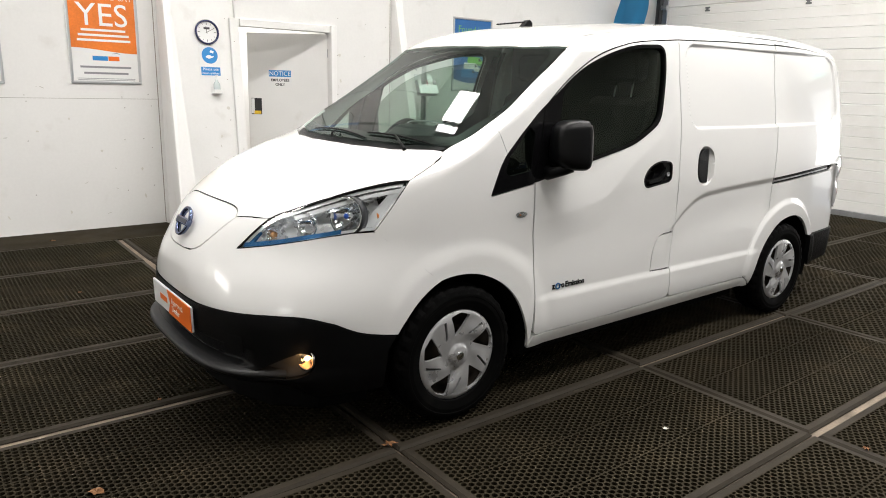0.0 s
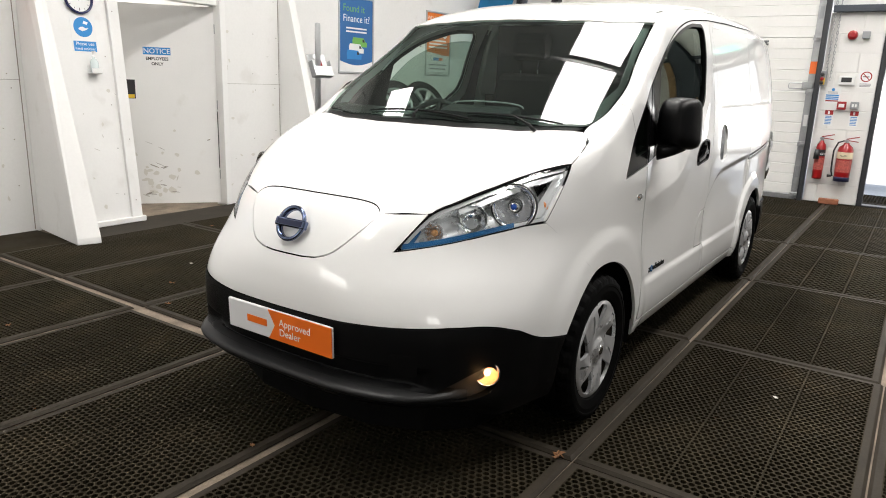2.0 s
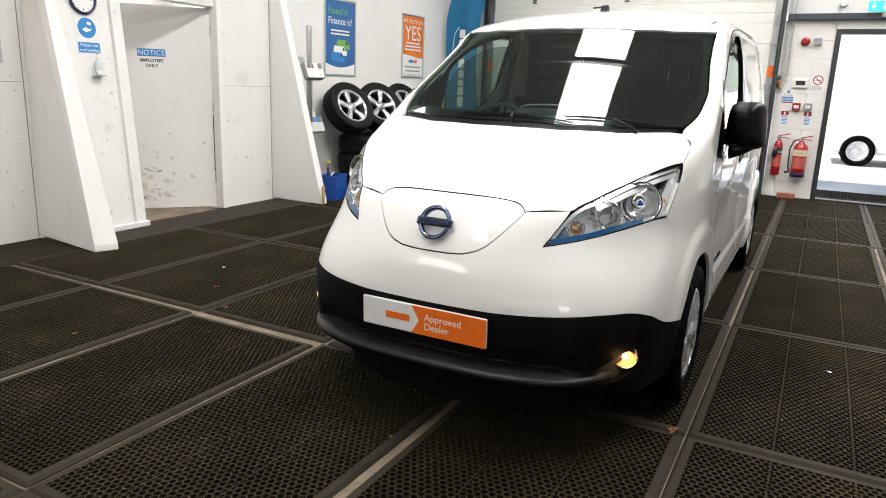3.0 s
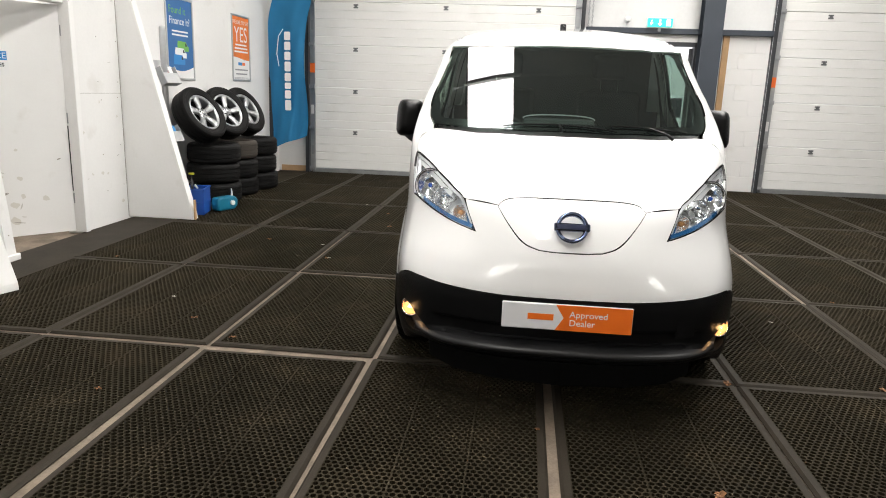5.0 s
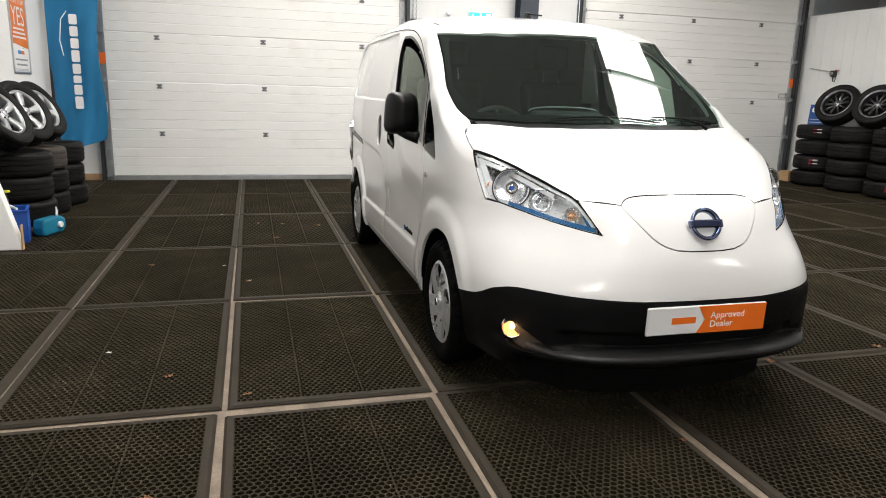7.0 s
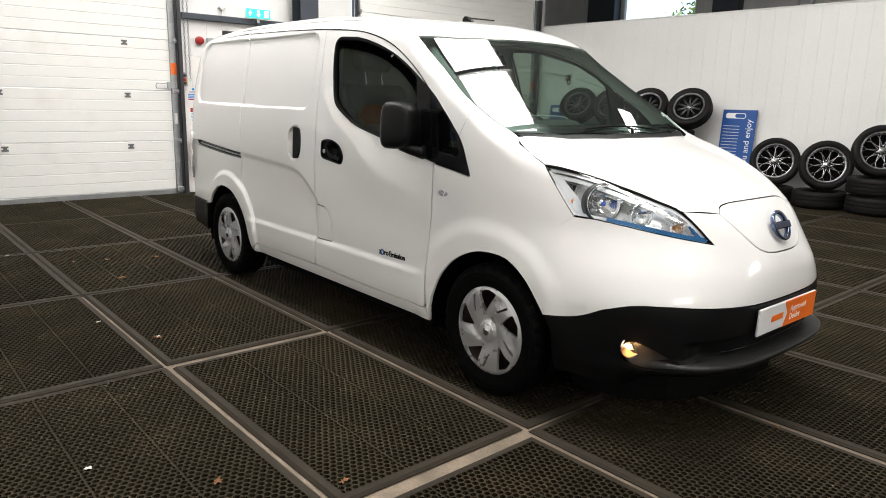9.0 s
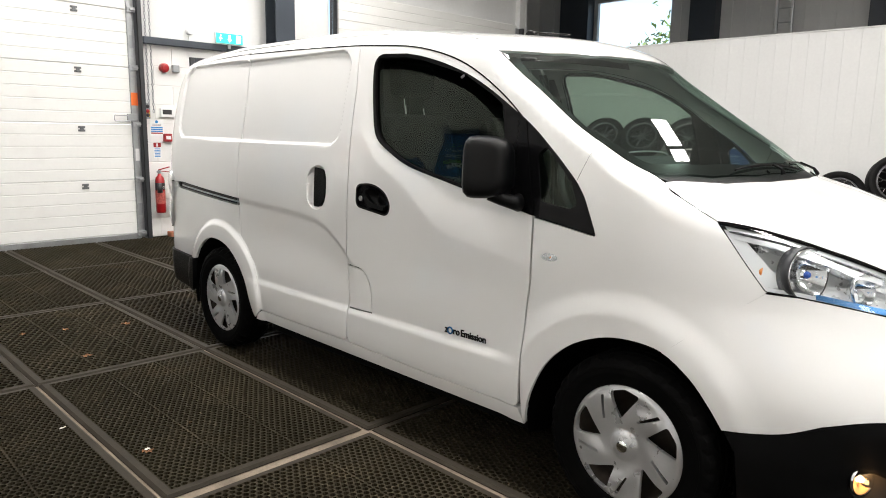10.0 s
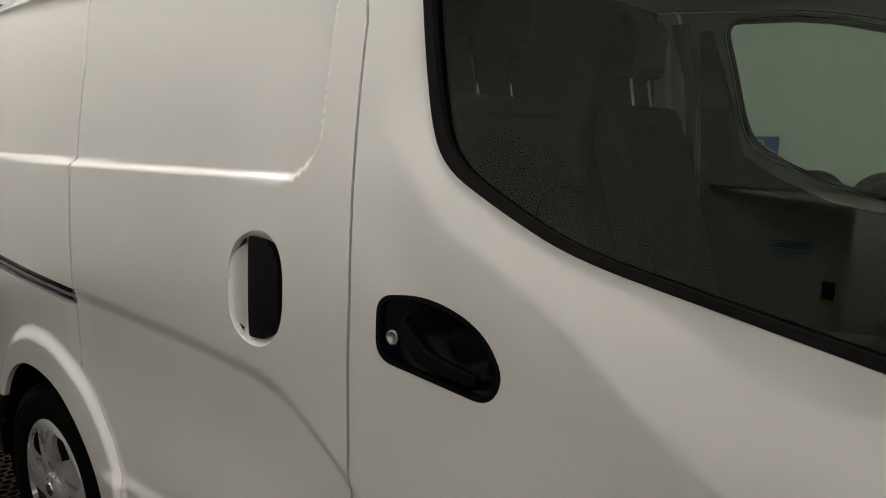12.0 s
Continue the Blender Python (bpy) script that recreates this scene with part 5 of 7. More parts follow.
for y in (0.37, -0.37):
    seat = part("seat", moved(prism([(-0.26, 0.0), (0.24, -0.03), (0.24, 0.13), (-0.20, 0.16), (-0.27, 0.12)], "y", -0.24, 0.24, 0.045), pose(1.10, y, 0.62)), SEATCLOTH, van, "dark cloth cab seat")
    part("seat_back", moved(prism([(0.0, 0.0), (0.12, 0.0), (0.30, 0.68), (0.26, 0.74), (0.19, 0.72), (0.02, 0.12)], "y", -0.22, 0.22, 0.05), pose(1.28, y, 0.66)), SEATCLOTH, seat)
    part("headrest", moved(prism([(0.0, 0.0), (0.09, 0.01), (0.10, 0.16), (0.03, 0.18), (-0.01, 0.14)], "y", -0.12, 0.12, 0.03), pose(1.490, y, 1.465)), LINING, seat)
    for dy in (-0.06, 0.06):
        part("headrest_post", tube([(1.505, y + dy, 1.34), (1.530, y + dy, 1.50)], 0.006, 8), CHROME, seat)

# ---- left side: wall things ----
BLUE = material("sign_blue", (0.02, 0.22, 0.55), 0.4)
PAPER = material("white_paper", (0.78, 0.78, 0.77), 0.6, vary=0.02)
ALU = material("satin_aluminium", (0.55, 0.56, 0.57), 0.35, 0.8, vary=0.05, scale=6)
INK = material("black_ink", (0.02, 0.02, 0.022), 0.5)
GREYINK = material("grey_ink", (0.25, 0.25, 0.27), 0.5)
WHITEPLASTIC = material("white_plastic", (0.75, 0.75, 0.74), 0.35)
RED = material("red_enamel", (0.33, 0.008, 0.010), 0.3, coat=0.5, vary=0.08)
GREYBOX = material("grey_plastic", (0.28, 0.29, 0.30), 0.5)


def flat(name, pts, mat, parent, z=0.0, t=0.0006, m=None):
    """A thin printed shape in the xy plane of its parent."""
    return part(name, prism(pts, "z", z, z + t), mat, parent, m=m)


def rect(x0, y0, x1, y1):
    return [(x0, y0), (x1, y0), (x1, y1), (x0, y1)]


def bars(parent, x, y, w, n, pitch, h, mat, z, ragged=0.2, centre=True):
    """Lines of unreadable small print."""
    rnd = random.Random(int(abs(x * 977 + y * 1311) * 10) + n)
    for k in range(n):
        wk = w * (1 - ragged * rnd.random())
        x0 = x - wk / 2 if centre else x
        flat("print_line", rect(x0, y - k * pitch - h, x0 + wk, y - k * pitch), mat, parent, z)


def on_left_wall(x, y, z):
    """A pose on the left wall: x' runs to +x, y' up, z' out into the room."""
    return pose(x, y, z, 90, 0, 0)


def on_leaning_panel(x, z):
    """A pose on the boxed panel, which leans back by its foot."""
    return pose(x, 3.984 + 0.09 * z, z, 90 - math.degrees(math.atan(0.09)), 0, 0)


def poster_frame(w, h, m, label):
    p = thing("poster", label, "poster", m)
    fw = 0.024
    outer = [box(-w / 2, -h / 2, 0, w / 2, -h / 2 + fw, 0.016, 0.004), box(-w / 2, h / 2 - fw, 0, w / 2, h / 2, 0.016, 0.004), box(-w / 2, -h / 2 + fw, 0, -w / 2 + fw, h / 2 - fw, 0.016, 0.004), box(w / 2 - fw, -h / 2 + fw, 0, w / 2, h / 2 - fw, 0.016, 0.004)]
    part("poster_frame", merged(*outer), ALU, p, "silver snap frame")
    part("poster_print", box(-w / 2 + fw, -h / 2 + fw, 0.001, w / 2 - fw, h / 2 - fw, 0.006), PAPER, p)
    return p


def yes_poster(m, label):
    w, h = 0.61, 0.87
    p = poster_frame(w, h, m, label)
    orange = material("poster_orange", (0.80, 0.20, 0.02), 0.45, vary=0.15, scale=3)
    wave = [(-0.28 + 0.56 * t, -0.135 + 0.02 * math.cos(t * 3.2)) for t in np.linspace(0, 1, 12)]
    flat("orange_field", wave + [(0.28, 0.41), (-0.28, 0.41)], orange, p, 0.0062)
    text_part("heading", "WE LIKE TO SAY", 0.072, WHITEPRINT, p, pose(0, 0.315, 0.007), 0.0003, align="CENTER")
    text_part("heading", "YES", 0.285, WHITEPRINT, p, pose(0, 0.085, 0.007), 0.0003, align="CENTER")
    bars(p, 0, 0.055, 0.46, 3, 0.045, 0.02, WHITEPRINT, 0.007)
    flat("logo_mark", rect(-0.11, -0.225, 0.02, -0.185), BLUE, p, 0.0064)
    flat("logo_mark", rect(0.025, -0.225, 0.12, -0.185), ORANGE, p, 0.0064)
    flat("logo_mark", [(0.05, -0.165), (0.10, -0.15), (0.14, -0.168), (0.10, -0.158)], GREYINK, p, 0.0064)
    bars(p, 0, -0.275, 0.46, 2, 0.055, 0.018, GREYINK, 0.0064)
    bars(p, 0, -0.385, 0.50, 2, 0.014, 0.005, GREYINK, 0.0064, 0.05)
    return p


yes_poster(on_left_wall(-0.22, 4.25, 1.79), "orange and white framed finance poster on the white wall")
yes_poster(on_left_wall(5.83, WALL_L, 1.815), "orange and white framed finance poster beside the flag")
other = poster_frame(0.61, 0.87, on_left_wall(-1.35, 4.25, 1.77), "silver framed poster at the edge of the wall")
flat("print_field", rect(-0.27, -0.2, 0.27, 0.4), BLUE, other, 0.0062)
fin_poster = poster_frame(0.64, 0.90, on_left_wall(4.10, WALL_L, 1.815), "blue framed finance poster showing three vans")
deep = material("poster_blue", (0.02, 0.13, 0.36), 0.45, vary=0.1, scale=3)
flat("blue_field", [(-0.295, -0.30)] + [(-0.295 + 0.59 * t, -0.30 - 0.05 * math.sin(t * 3.14)) for t in np.linspace(0, 1, 10)] + [(0.295, 0.425), (-0.295, 0.425)], deep, fin_poster, 0.0062)
GREENPRINT = material("green_print", (0.16, 0.42, 0.08), 0.5)
text_part("heading", "Found it", 0.115, GREENPRINT, fin_poster, pose(-0.24, 0.27, 0.007), 0.0003)
text_part("heading", "Finance it?", 0.115, WHITEPRINT, fin_poster, pose(-0.24, 0.155, 0.007), 0.0003)
bars(fin_poster, 0, 0.09, 0.40, 2, 0.04, 0.018, WHITEPRINT, 0.007)
for k, (cx, cy, mat) in enumerate(((0.06, -0.08, GREENPRINT), (0.0, -0.155, WHITEPRINT), (-0.04, -0.23, BLUE))):
    shape = [(-0.13, -0.05), (0.13, -0.05), (0.135, 0.0), (0.10, 0.015), (0.07, 0.055), (-0.12, 0.06), (-0.135, 0.02)]
    flat("van_picture", [(cx + a, cy + b) for a, b in shape], mat, fin_poster, 0.007 + 0.0006 * k, 0.0004)
    flat("van_picture_window", [(cx + a, cy + b) for a, b in [(0.05, 0.005), (0.095, 0.008), (0.07, 0.04), (0.05, 0.04)]], INK, fin_poster, 0.0075 + 0.0006 * k, 0.0003)

clock = thing("wall_clock", "round blue-rimmed wall clock with white dial", "clock", on_leaning_panel(0.705, 1.875))
part("clock_rim", lathe([(0.100, 0.0), (0.118, 0.004), (0.121, 0.016), (0.114, 0.030), (0.104, 0.028), (0.102, 0.012), (0.100, 0.010)], 48, closed=True), material("navy_plastic", (0.012, 0.016, 0.075), 0.25, coat=0.6), clock, "navy blue rim", True)
part("clock_dial", lathe([(0.0, 0.010), (0.103, 0.010), (0.103, 0.0), (0.0, 0.0)], 40), PAPER, clock)
for k in range(12):
    a = k * math.pi / 6
    c, s = math.cos(a), math.sin(a)
    long = 0.022 if k % 3 == 0 else 0.014
    part("hour_mark", box(-0.002 if k % 3 else -0.003, 0.092 - long, 0.0102, 0.002 if k % 3 else 0.003, 0.092, 0.0108), INK, clock, m=pose(0, 0, 0, 0, 0, -math.degrees(a)))
part("hour_hand", box(-0.003, -0.012, 0.0112, 0.003, 0.055, 0.0122), INK, clock, m=pose(0, 0, 0, 0, 0, 8))
part("minute_hand", box(-0.002, -0.015, 0.0126, 0.002, 0.080, 0.0134), INK, clock, m=pose(0, 0, 0, 0, 0, -62))
part("clock_logo", box(-0.030, 0.028, 0.0102, 0.030, 0.048, 0.0107), INK, clock)

hs = thing("hygiene_sign", "white and blue hand sanitiser notice on the wall", "sign", on_leaning_panel(0.718, 1.600))
part("sign_sheet", box(-0.105, -0.150, 0, 0.105, 0.150, 0.002), PAPER, hs)
part("sign_roundel", lathe([(0.0, 0.0022), (0.080, 0.0022), (0.080, 0.003), (0.0, 0.003)], 36), BLUE, hs, "", False, pose(0, 0.055, 0))
flat("hand_symbol", [(-0.040, 0.035), (-0.010, 0.022), (0.030, 0.035), (0.045, 0.052), (0.02, 0.046), (0.0, 0.058), (-0.022, 0.056), (-0.04, 0.044)], WHITEPRINT, hs, 0.0032)
flat("bottle_symbol", [(0.0, 0.085), (0.035, 0.075), (0.045, 0.095), (0.01, 0.106)], WHITEPRINT, hs, 0.0032)
flat("blue_band", rect(-0.096, -0.140, 0.096, -0.058), BLUE, hs, 0.0022)
text_part("lettering", "Please use", 0.038, WHITEPRINT, hs, pose(0, -0.091, 0.003), 0.0002, align="CENTER")
text_part("lettering", "hand sanitiser", 0.031, WHITEPRINT, hs, pose(0, -0.128, 0.003), 0.0002, align="CENTER")

disp = thing("sanitiser_dispenser", "white wall bracket holding a clear pump bottle", "dispenser", on_leaning_panel(0.755, 1.29))
part("bracket", merged(box(-0.045, -0.01, 0, 0.045, 0.06, 0.006, 0.002), box(-0.045, -0.01, 0.006, 0.045, -0.002, 0.075, 0.002), box(-0.045, -0.002, 0.070, 0.045, 0.03, 0.075, 0.002)), WHITEPLASTIC, disp)
part("bottle", lathe([(0.0, 0.0), (0.030, 0.002), (0.032, 0.02), (0.032, 0.085), (0.022, 0.105), (0.012, 0.112), (0.012, 0.122), (0.0, 0.122)], 24), material("pale_gel", (0.55, 0.62, 0.62), 0.15, coat=0.6), disp, "clear gel bottle", True, pose(0, 0.0, 0.038, -90, 0, 0))
part("pump", merged(lathe([(0.0, 0.122), (0.015, 0.122), (0.015, 0.135), (0.005, 0.138), (0.005, 0.162), (0.012, 0.164), (0.012, 0.172), (0.0, 0.172)], 16), box(-0.006, -0.035, 0.164, 0.006, 0.0, 0.172, 0.002)), WHITEPLASTIC, disp, "white pump", False, pose(0, 0.0, 0.038, -90, 0, 0))

# the employees door, ajar into the next room, hinged on its far edge
door_frame = structure("door_trim", merged(prism([(3.955, 0.0), (4.132, 2.03), (4.24, 2.03), (4.24, 0.0)], "x", 0.935, 1.03, 0.003), box(2.045, 4.06, 0, 2.11, 4.22, 2.03, 0.004), box(1.03, 4.10, 1.955, 2.045, 4.22, 2.03, 0.004)), BOARD, "white painted door frame, chipped at the edges")
leaf = thing("door", "white employees door standing ajar, scuffed at the foot", "door", pose(2.045, 4.16, 0.012, 0, 0, 0) @ pose(0, 0, 0, 0, 0, -39))
DOORPAINT = material("door_white", (0.79, 0.785, 0.77), 0.4, vary=0.02, dirt=(0.52, 0.49, 0.42), dirt_amount=0.06, dirt_scale=4.1)
part("door_leaf", box(-0.90, 0.0, 0, 0.0, 0.042, 1.93, 0.003), DOORPAINT, leaf)
for z in (0.25, 0.95, 1.68):
    part("hinge", tube([(0.006, -0.004, z), (0.006, -0.004, z + 0.09)], 0.007, 8), GALV, leaf)
part("finger_plate", box(-0.87, -0.003, 1.04, -0.75, 0.0, 1.22, 0.001), INK, leaf, "black plate with a yellow label")
part("plate_label", box(-0.845, -0.0045, 1.045, -0.76, -0.003, 1.08), material("yellow_label", (0.75, 0.5, 0.03), 0.5), leaf)
part("plate_gap", box(-0.868, -0.0045, 1.05, -0.832, -0.003, 1.215), WHITEPRINT, leaf)
# solid black strip drawn for the shade in the hinge gap
part("hinge_gap", box(-0.002, -0.006, 0.36, 0.012, -0.002, 0.93), SEAM, leaf, "black strip standing in for the shaded gap along the hinge edge")
notice = thing("notice", "white notice with a blue heading on the door", "sign", pose(2.045, 4.16, 0.012, 0, 0, -39) @ pose(-0.536, -0.0015, 1.44, 90, 0, 0))
part("notice_sheet", box(-0.135, -0.10, 0, 0.135, 0.10, 0.001), PAPER, notice)
flat("blue_band", rect(-0.125, 0.020, 0.125, 0.090), BLUE, notice, 0.0011)
text_part("lettering", "NOTICE", 0.066, WHITEPRINT, notice, pose(0, 0.033, 0.0018), 0.0002, align="CENTER")
text_part("lettering", "EMPLOYEES", 0.040, INK, notice, pose(0, -0.030, 0.0012), 0.0002, align="CENTER", bold=0.0012)
text_part("lettering", "ONLY", 0.040, INK, notice, pose(0, -0.078, 0.0012), 0.0002, align="CENTER", bold=0.0012)

# joints of the wall boards and the screws that hold them
JOINT = material("dark_joint", (0.26, 0.24, 0.21), 0.9)
for host, bm in (("wall_left_rear", box(2.11, WALL_L - 0.0015, 1.218, 2.86, WALL_L + 0.001, 1.221)), ("wall_left_rear", box(2.845, WALL_L - 0.002, 0.0, 2.852, WALL_L + 0.001, 2.6)), ("wall_left", box(-6.0, 4.2485, 1.218, 0.23, 4.251, 1.221)), ("wall_left", box(-2.2, 4.2485, 0.0, -2.197, 4.251, 4.0)), ("wall_left", box(0.226, 4.2485, 0.0, 0.233, 4.251, 2.6))):
    part("board_joint", bm, JOINT, bpy.data.objects[host])
screw = None
rnd = random.Random(8)
for host, place in [("wall_left_panel", (x, 3.985 + 0.09 * z, z)) for x in (0.37, 0.90) for z in (0.25, 0.62, 1.05, 1.45, 1.98)] + [("wall_left_rear", (x, WALL_L, z)) for x in (2.16, 2.50, 2.80) for z in (0.3, 0.7, 1.16, 1.28, 1.7, 2.1)] + [("wall_left", (x, 4.25, z)) for x in (-0.9, -0.1, 0.15) for z in (0.35, 0.8, 1.17, 1.27, 2.3)] + [("door_trim", (0.985, 3.956 + 0.0872 * z, z)) for z in (0.2, 0.75, 1.3, 1.8)]:
    x, y, z = place[0] + rnd.uniform(-0.02, 0.02), place[1] - 0.0015, place[2] + rnd.uniform(-0.05, 0.05)
    if screw is None:
        screw = part("screw", lathe([(0.0, 0.0), (0.0045, 0.0), (0.0045, 0.003), (0.0, 0.003)], 8), JOINT, bpy.data.objects[host], m=pose(x, y, z, 90, 0, 0)).data
    else:
        o = new("screw", screw)
        o.parent, o.matrix_basis = bpy.data.objects[host], pose(x, y, z, 90, 0, 0)

# scuffs and rubbed marks on the boards and the door
SCUFF = [material("grey_scuff", (0.52, 0.50, 0.46), 0.8), material("pale_rub", (0.64, 0.62, 0.57), 0.8), material("dark_scratch", (0.30, 0.28, 0.25), 0.8)]


def scuffs(parent, m, x0, x1, z0, z1, n, seed, big=1.0):
    """Irregular thin marks in the xy plane of m."""
    r = random.Random(seed)
    for k in range(n):
        cx, cy = r.uniform(x0, x1), z0 + (z1 - z0) * r.random() ** 1.5
        kind = r.choice((0, 1, 1, 2))
        lx, ly = (r.uniform(0.010, 0.05), r.uniform(0.002, 0.006)) if kind != 1 else (r.uniform(0.012, 0.04), r.uniform(0.010, 0.03))
        turn = r.uniform(-0.5, 0.5) if r.random() < 0.7 else r.uniform(0.8, 2.3)
        pts = []
        for j in range(9):
            a = 2 * math.pi * j / 9
            q = r.uniform(0.55, 1.0) * big
            u, v = lx * q * math.cos(a), ly * q * math.sin(a)
            pts.append((cx + u * math.cos(turn) - v * math.sin(turn), cy + u * math.sin(turn) + v * math.cos(turn)))
        flat("scuff", pts, SCUFF[kind], parent, 0.0006 + 0.0001 * (k % 4), 0.0003, m)


scuffs(leaf, pose(0, 0, 0, 90, 0, 0), -0.86, -0.06, 0.06, 0.75, 16, 3, 1.0)
scuffs(leaf, pose(0, 0, 0, 90, 0, 0), -0.72, -0.40, 0.08, 0.40, 22, 4, 1.4)
scuffs(wall_left, pose(0, 4.25, 0, 90, 0, 0), -2.2, 0.1, 0.1, 2.0, 30, 5, 0.8)
scuffs(bpy.data.objects["wall_left_rear"], pose(0, WALL_L, 0, 90, 0, 0), 2.15, 2.82, 0.05, 2.0, 14, 6, 0.8)
scuffs(bpy.data.objects["wall_left_panel"], pose(0, 3.984, 0, 90 - math.degrees(math.atan(0.09)), 0, 0), 0.36, 0.95, 0.1, 1.9, 12, 7, 0.8)

# the car parked outside, seen through the open doorway
car = thing("parked_car", "white hatchback parked on the pale yard outside", "car", pose(14.2, -3.15, -0.016, 0, 0, 91))
CARWHITE = material("car_white", (0.78, 0.78, 0.78), 0.3, coat=1.0)
CARGLASS = material("car_dark_glass", (0.02, 0.022, 0.025), 0.08)
side = [(-1.95, 0.25), (1.95, 0.25), (2.05, 0.45), (2.02, 0.72), (1.80, 0.82), (0.95, 0.92), (0.25, 1.42), (-1.25, 1.45), (-1.90, 0.98), (-2.02, 0.80), (-2.05, 0.45)]
part("body", prism(side, "y", -0.84, 0.84, 0.06), CARWHITE, car, "rounded white body")
for sy in (-1, 1):
    for window in ([(0.80, 0.93), (0.22, 1.36), (-0.25, 1.38), (-0.25, 0.93)], [(-0.32, 0.93), (-0.32, 1.38), (-1.15, 1.37), (-1.60, 0.95)]):
        part("side_window", prism(window, "y", 0.835 * sy, 0.845 * sy), CARGLASS, car)
    for x in (-1.25, 1.27):
        w = part("wheel", tyre_bm(0.315, 0.20, 0.205, 48, False), RUBBER, car, "black tyre on a silver wheel", False, pose(x, 0.80 * sy, 0.30, -90 * sy, 0, 0))
        part("rim", lathe([(0.0, 0.05), (0.03, 0.055), (0.06, 0.04), (0.17, 0.06), (0.20, 0.085), (0.206, 0.0), (0.0, 0.0)], 32), ALLOYGREY, w, "", True)

# ---- tyres and wheels ----
LOOSERUBBER = material("dusty_black_rubber", (0.0075, 0.0072, 0.0070), 0.6, spec=0.16, vary=0.25, scale=10, fine=150, bump=0.2, bump_scale=200, dirt=(0.020, 0.018, 0.016), dirt_amount=0.1, dirt_scale=7)
LOOSE = tyre_bm(0.305, 0.215, 0.20, 56, False)
loose_mesh = bpy.data.meshes.new("tyre")
LOOSE.to_mesh(loose_mesh)
LOOSE.free()
loose_mesh.materials.append(LOOSERUBBER)
BROWNRUBBER = material("dusty_brown_rubber", (0.045, 0.036, 0.028), 0.8, vary=0.2, scale=10, fine=150, bump=0.2)
brown_mesh = loose_mesh.copy()
brown_mesh.materials.clear()
brown_mesh.materials.append(BROWNRUBBER)
rnd = random.Random(4)


def loose_tyre(x, y, z, group, label, size=1.0, mesh=None, sticker=False):
    t = tagged(new("tyre", mesh or loose_mesh), label, "tyre", group)
    t.matrix_basis = pose(x + rnd.uniform(-0.012, 0.012), y + rnd.uniform(-0.012, 0.012), z, rnd.uniform(-0.6, 0.6), rnd.uniform(-0.6, 0.6), rnd.uniform(0, 360)) @ Matrix.Diagonal((size, size, 1, 1))
    if sticker:
        r = 0.3075
        for a0, a1, mat in ((118, 126, RED), (126.5, 138, PAPER)):
            verts = [(r * size * math.cos(radians(a)), r * size * math.sin(radians(a)), h) for h in (-0.02, 0.065) for a in np.linspace(a0, a1, 5)]
            o = mesh_part("sticker", verts, [(i, i + 1, 6 + i, 5 + i) for i in range(4)], mat, t, smooth=False)
            o.matrix_basis = t.matrix_basis.inverted() @ pose(x, y, z)
    return t


for x, y, h in ((4.12, 3.79, 0.225), (4.68, 3.79, 0.225), (5.28, 3.76, 0.225)):
    for k in range(3):
        loose_tyre(x, y, 0.11 + k * h, "tyres stacked by the wall", "worn black tyre lying flat in a stack", 0.98, brown_mesh if (x > 4.5 and x < 5 and k == 2) else None)
for i, x in enumerate((6.17, 5.45, 4.72, 4.0)):
    for k in range(4):
        loose_tyre(x, -7.17 + 0.03 * (i % 2), 0.125 + k * 0.242, "tyres stacked along the partition", "new black tyre lying flat in a stack", 1.16, None, (i == 0 and k in (1, 3)) or (i == 2 and k == 0))
for x in (2.36, 1.68):
    loose_tyre(x, -7.15, 0.125, "single tyres by the partition", "black tyre lying flat on the mats", 1.12)
for x in (0.98, 0.25):
    for k in range(2):
        loose_tyre(x, -7.15, 0.125 + 0.24 * k, "short tyre stacks by the partition", "black tyre lying flat in a low stack", 1.14)


def spoke_disc(n, width_in, width_out, r_in, r_out, swirl=0.0, split=0.0):
    """The face of a cast wheel: n spokes between a hub and a rim."""
    holes = []
    for k in range(n):
        a0, a1 = 2 * math.pi * k / n, 2 * math.pi * (k + 1) / n

        def pol(r, a):
            return (r * math.cos(a + swirl * r), r * math.sin(a + swirl * r))

        wi, wo = width_in / r_in / 2, width_out / r_out / 2
        mid = (a0 + a1) / 2
        holes.append(np.array(rounded([(*pol(r_in, a0 + wi), 0.008), (*pol(r_out, a0 + wo), 0.012), (*pol(r_out * 1.01, mid), 0.02), (*pol(r_out, a1 - wo), 0.012), (*pol(r_in, a1 - wi), 0.008)], 0.012)))
        if split:
            holes.append(np.array(rounded([(*pol(r_in * 1.45, a0 - 0.03), 0.003), (*pol(r_out * 0.99, a0 - split / r_out), 0.006), (*pol(r_out * 0.99, a0 + split / r_out), 0.006), (*pol(r_in * 1.45, a0 + 0.03), 0.003)], 0.012)))
    return cast_face(holes, r_out)


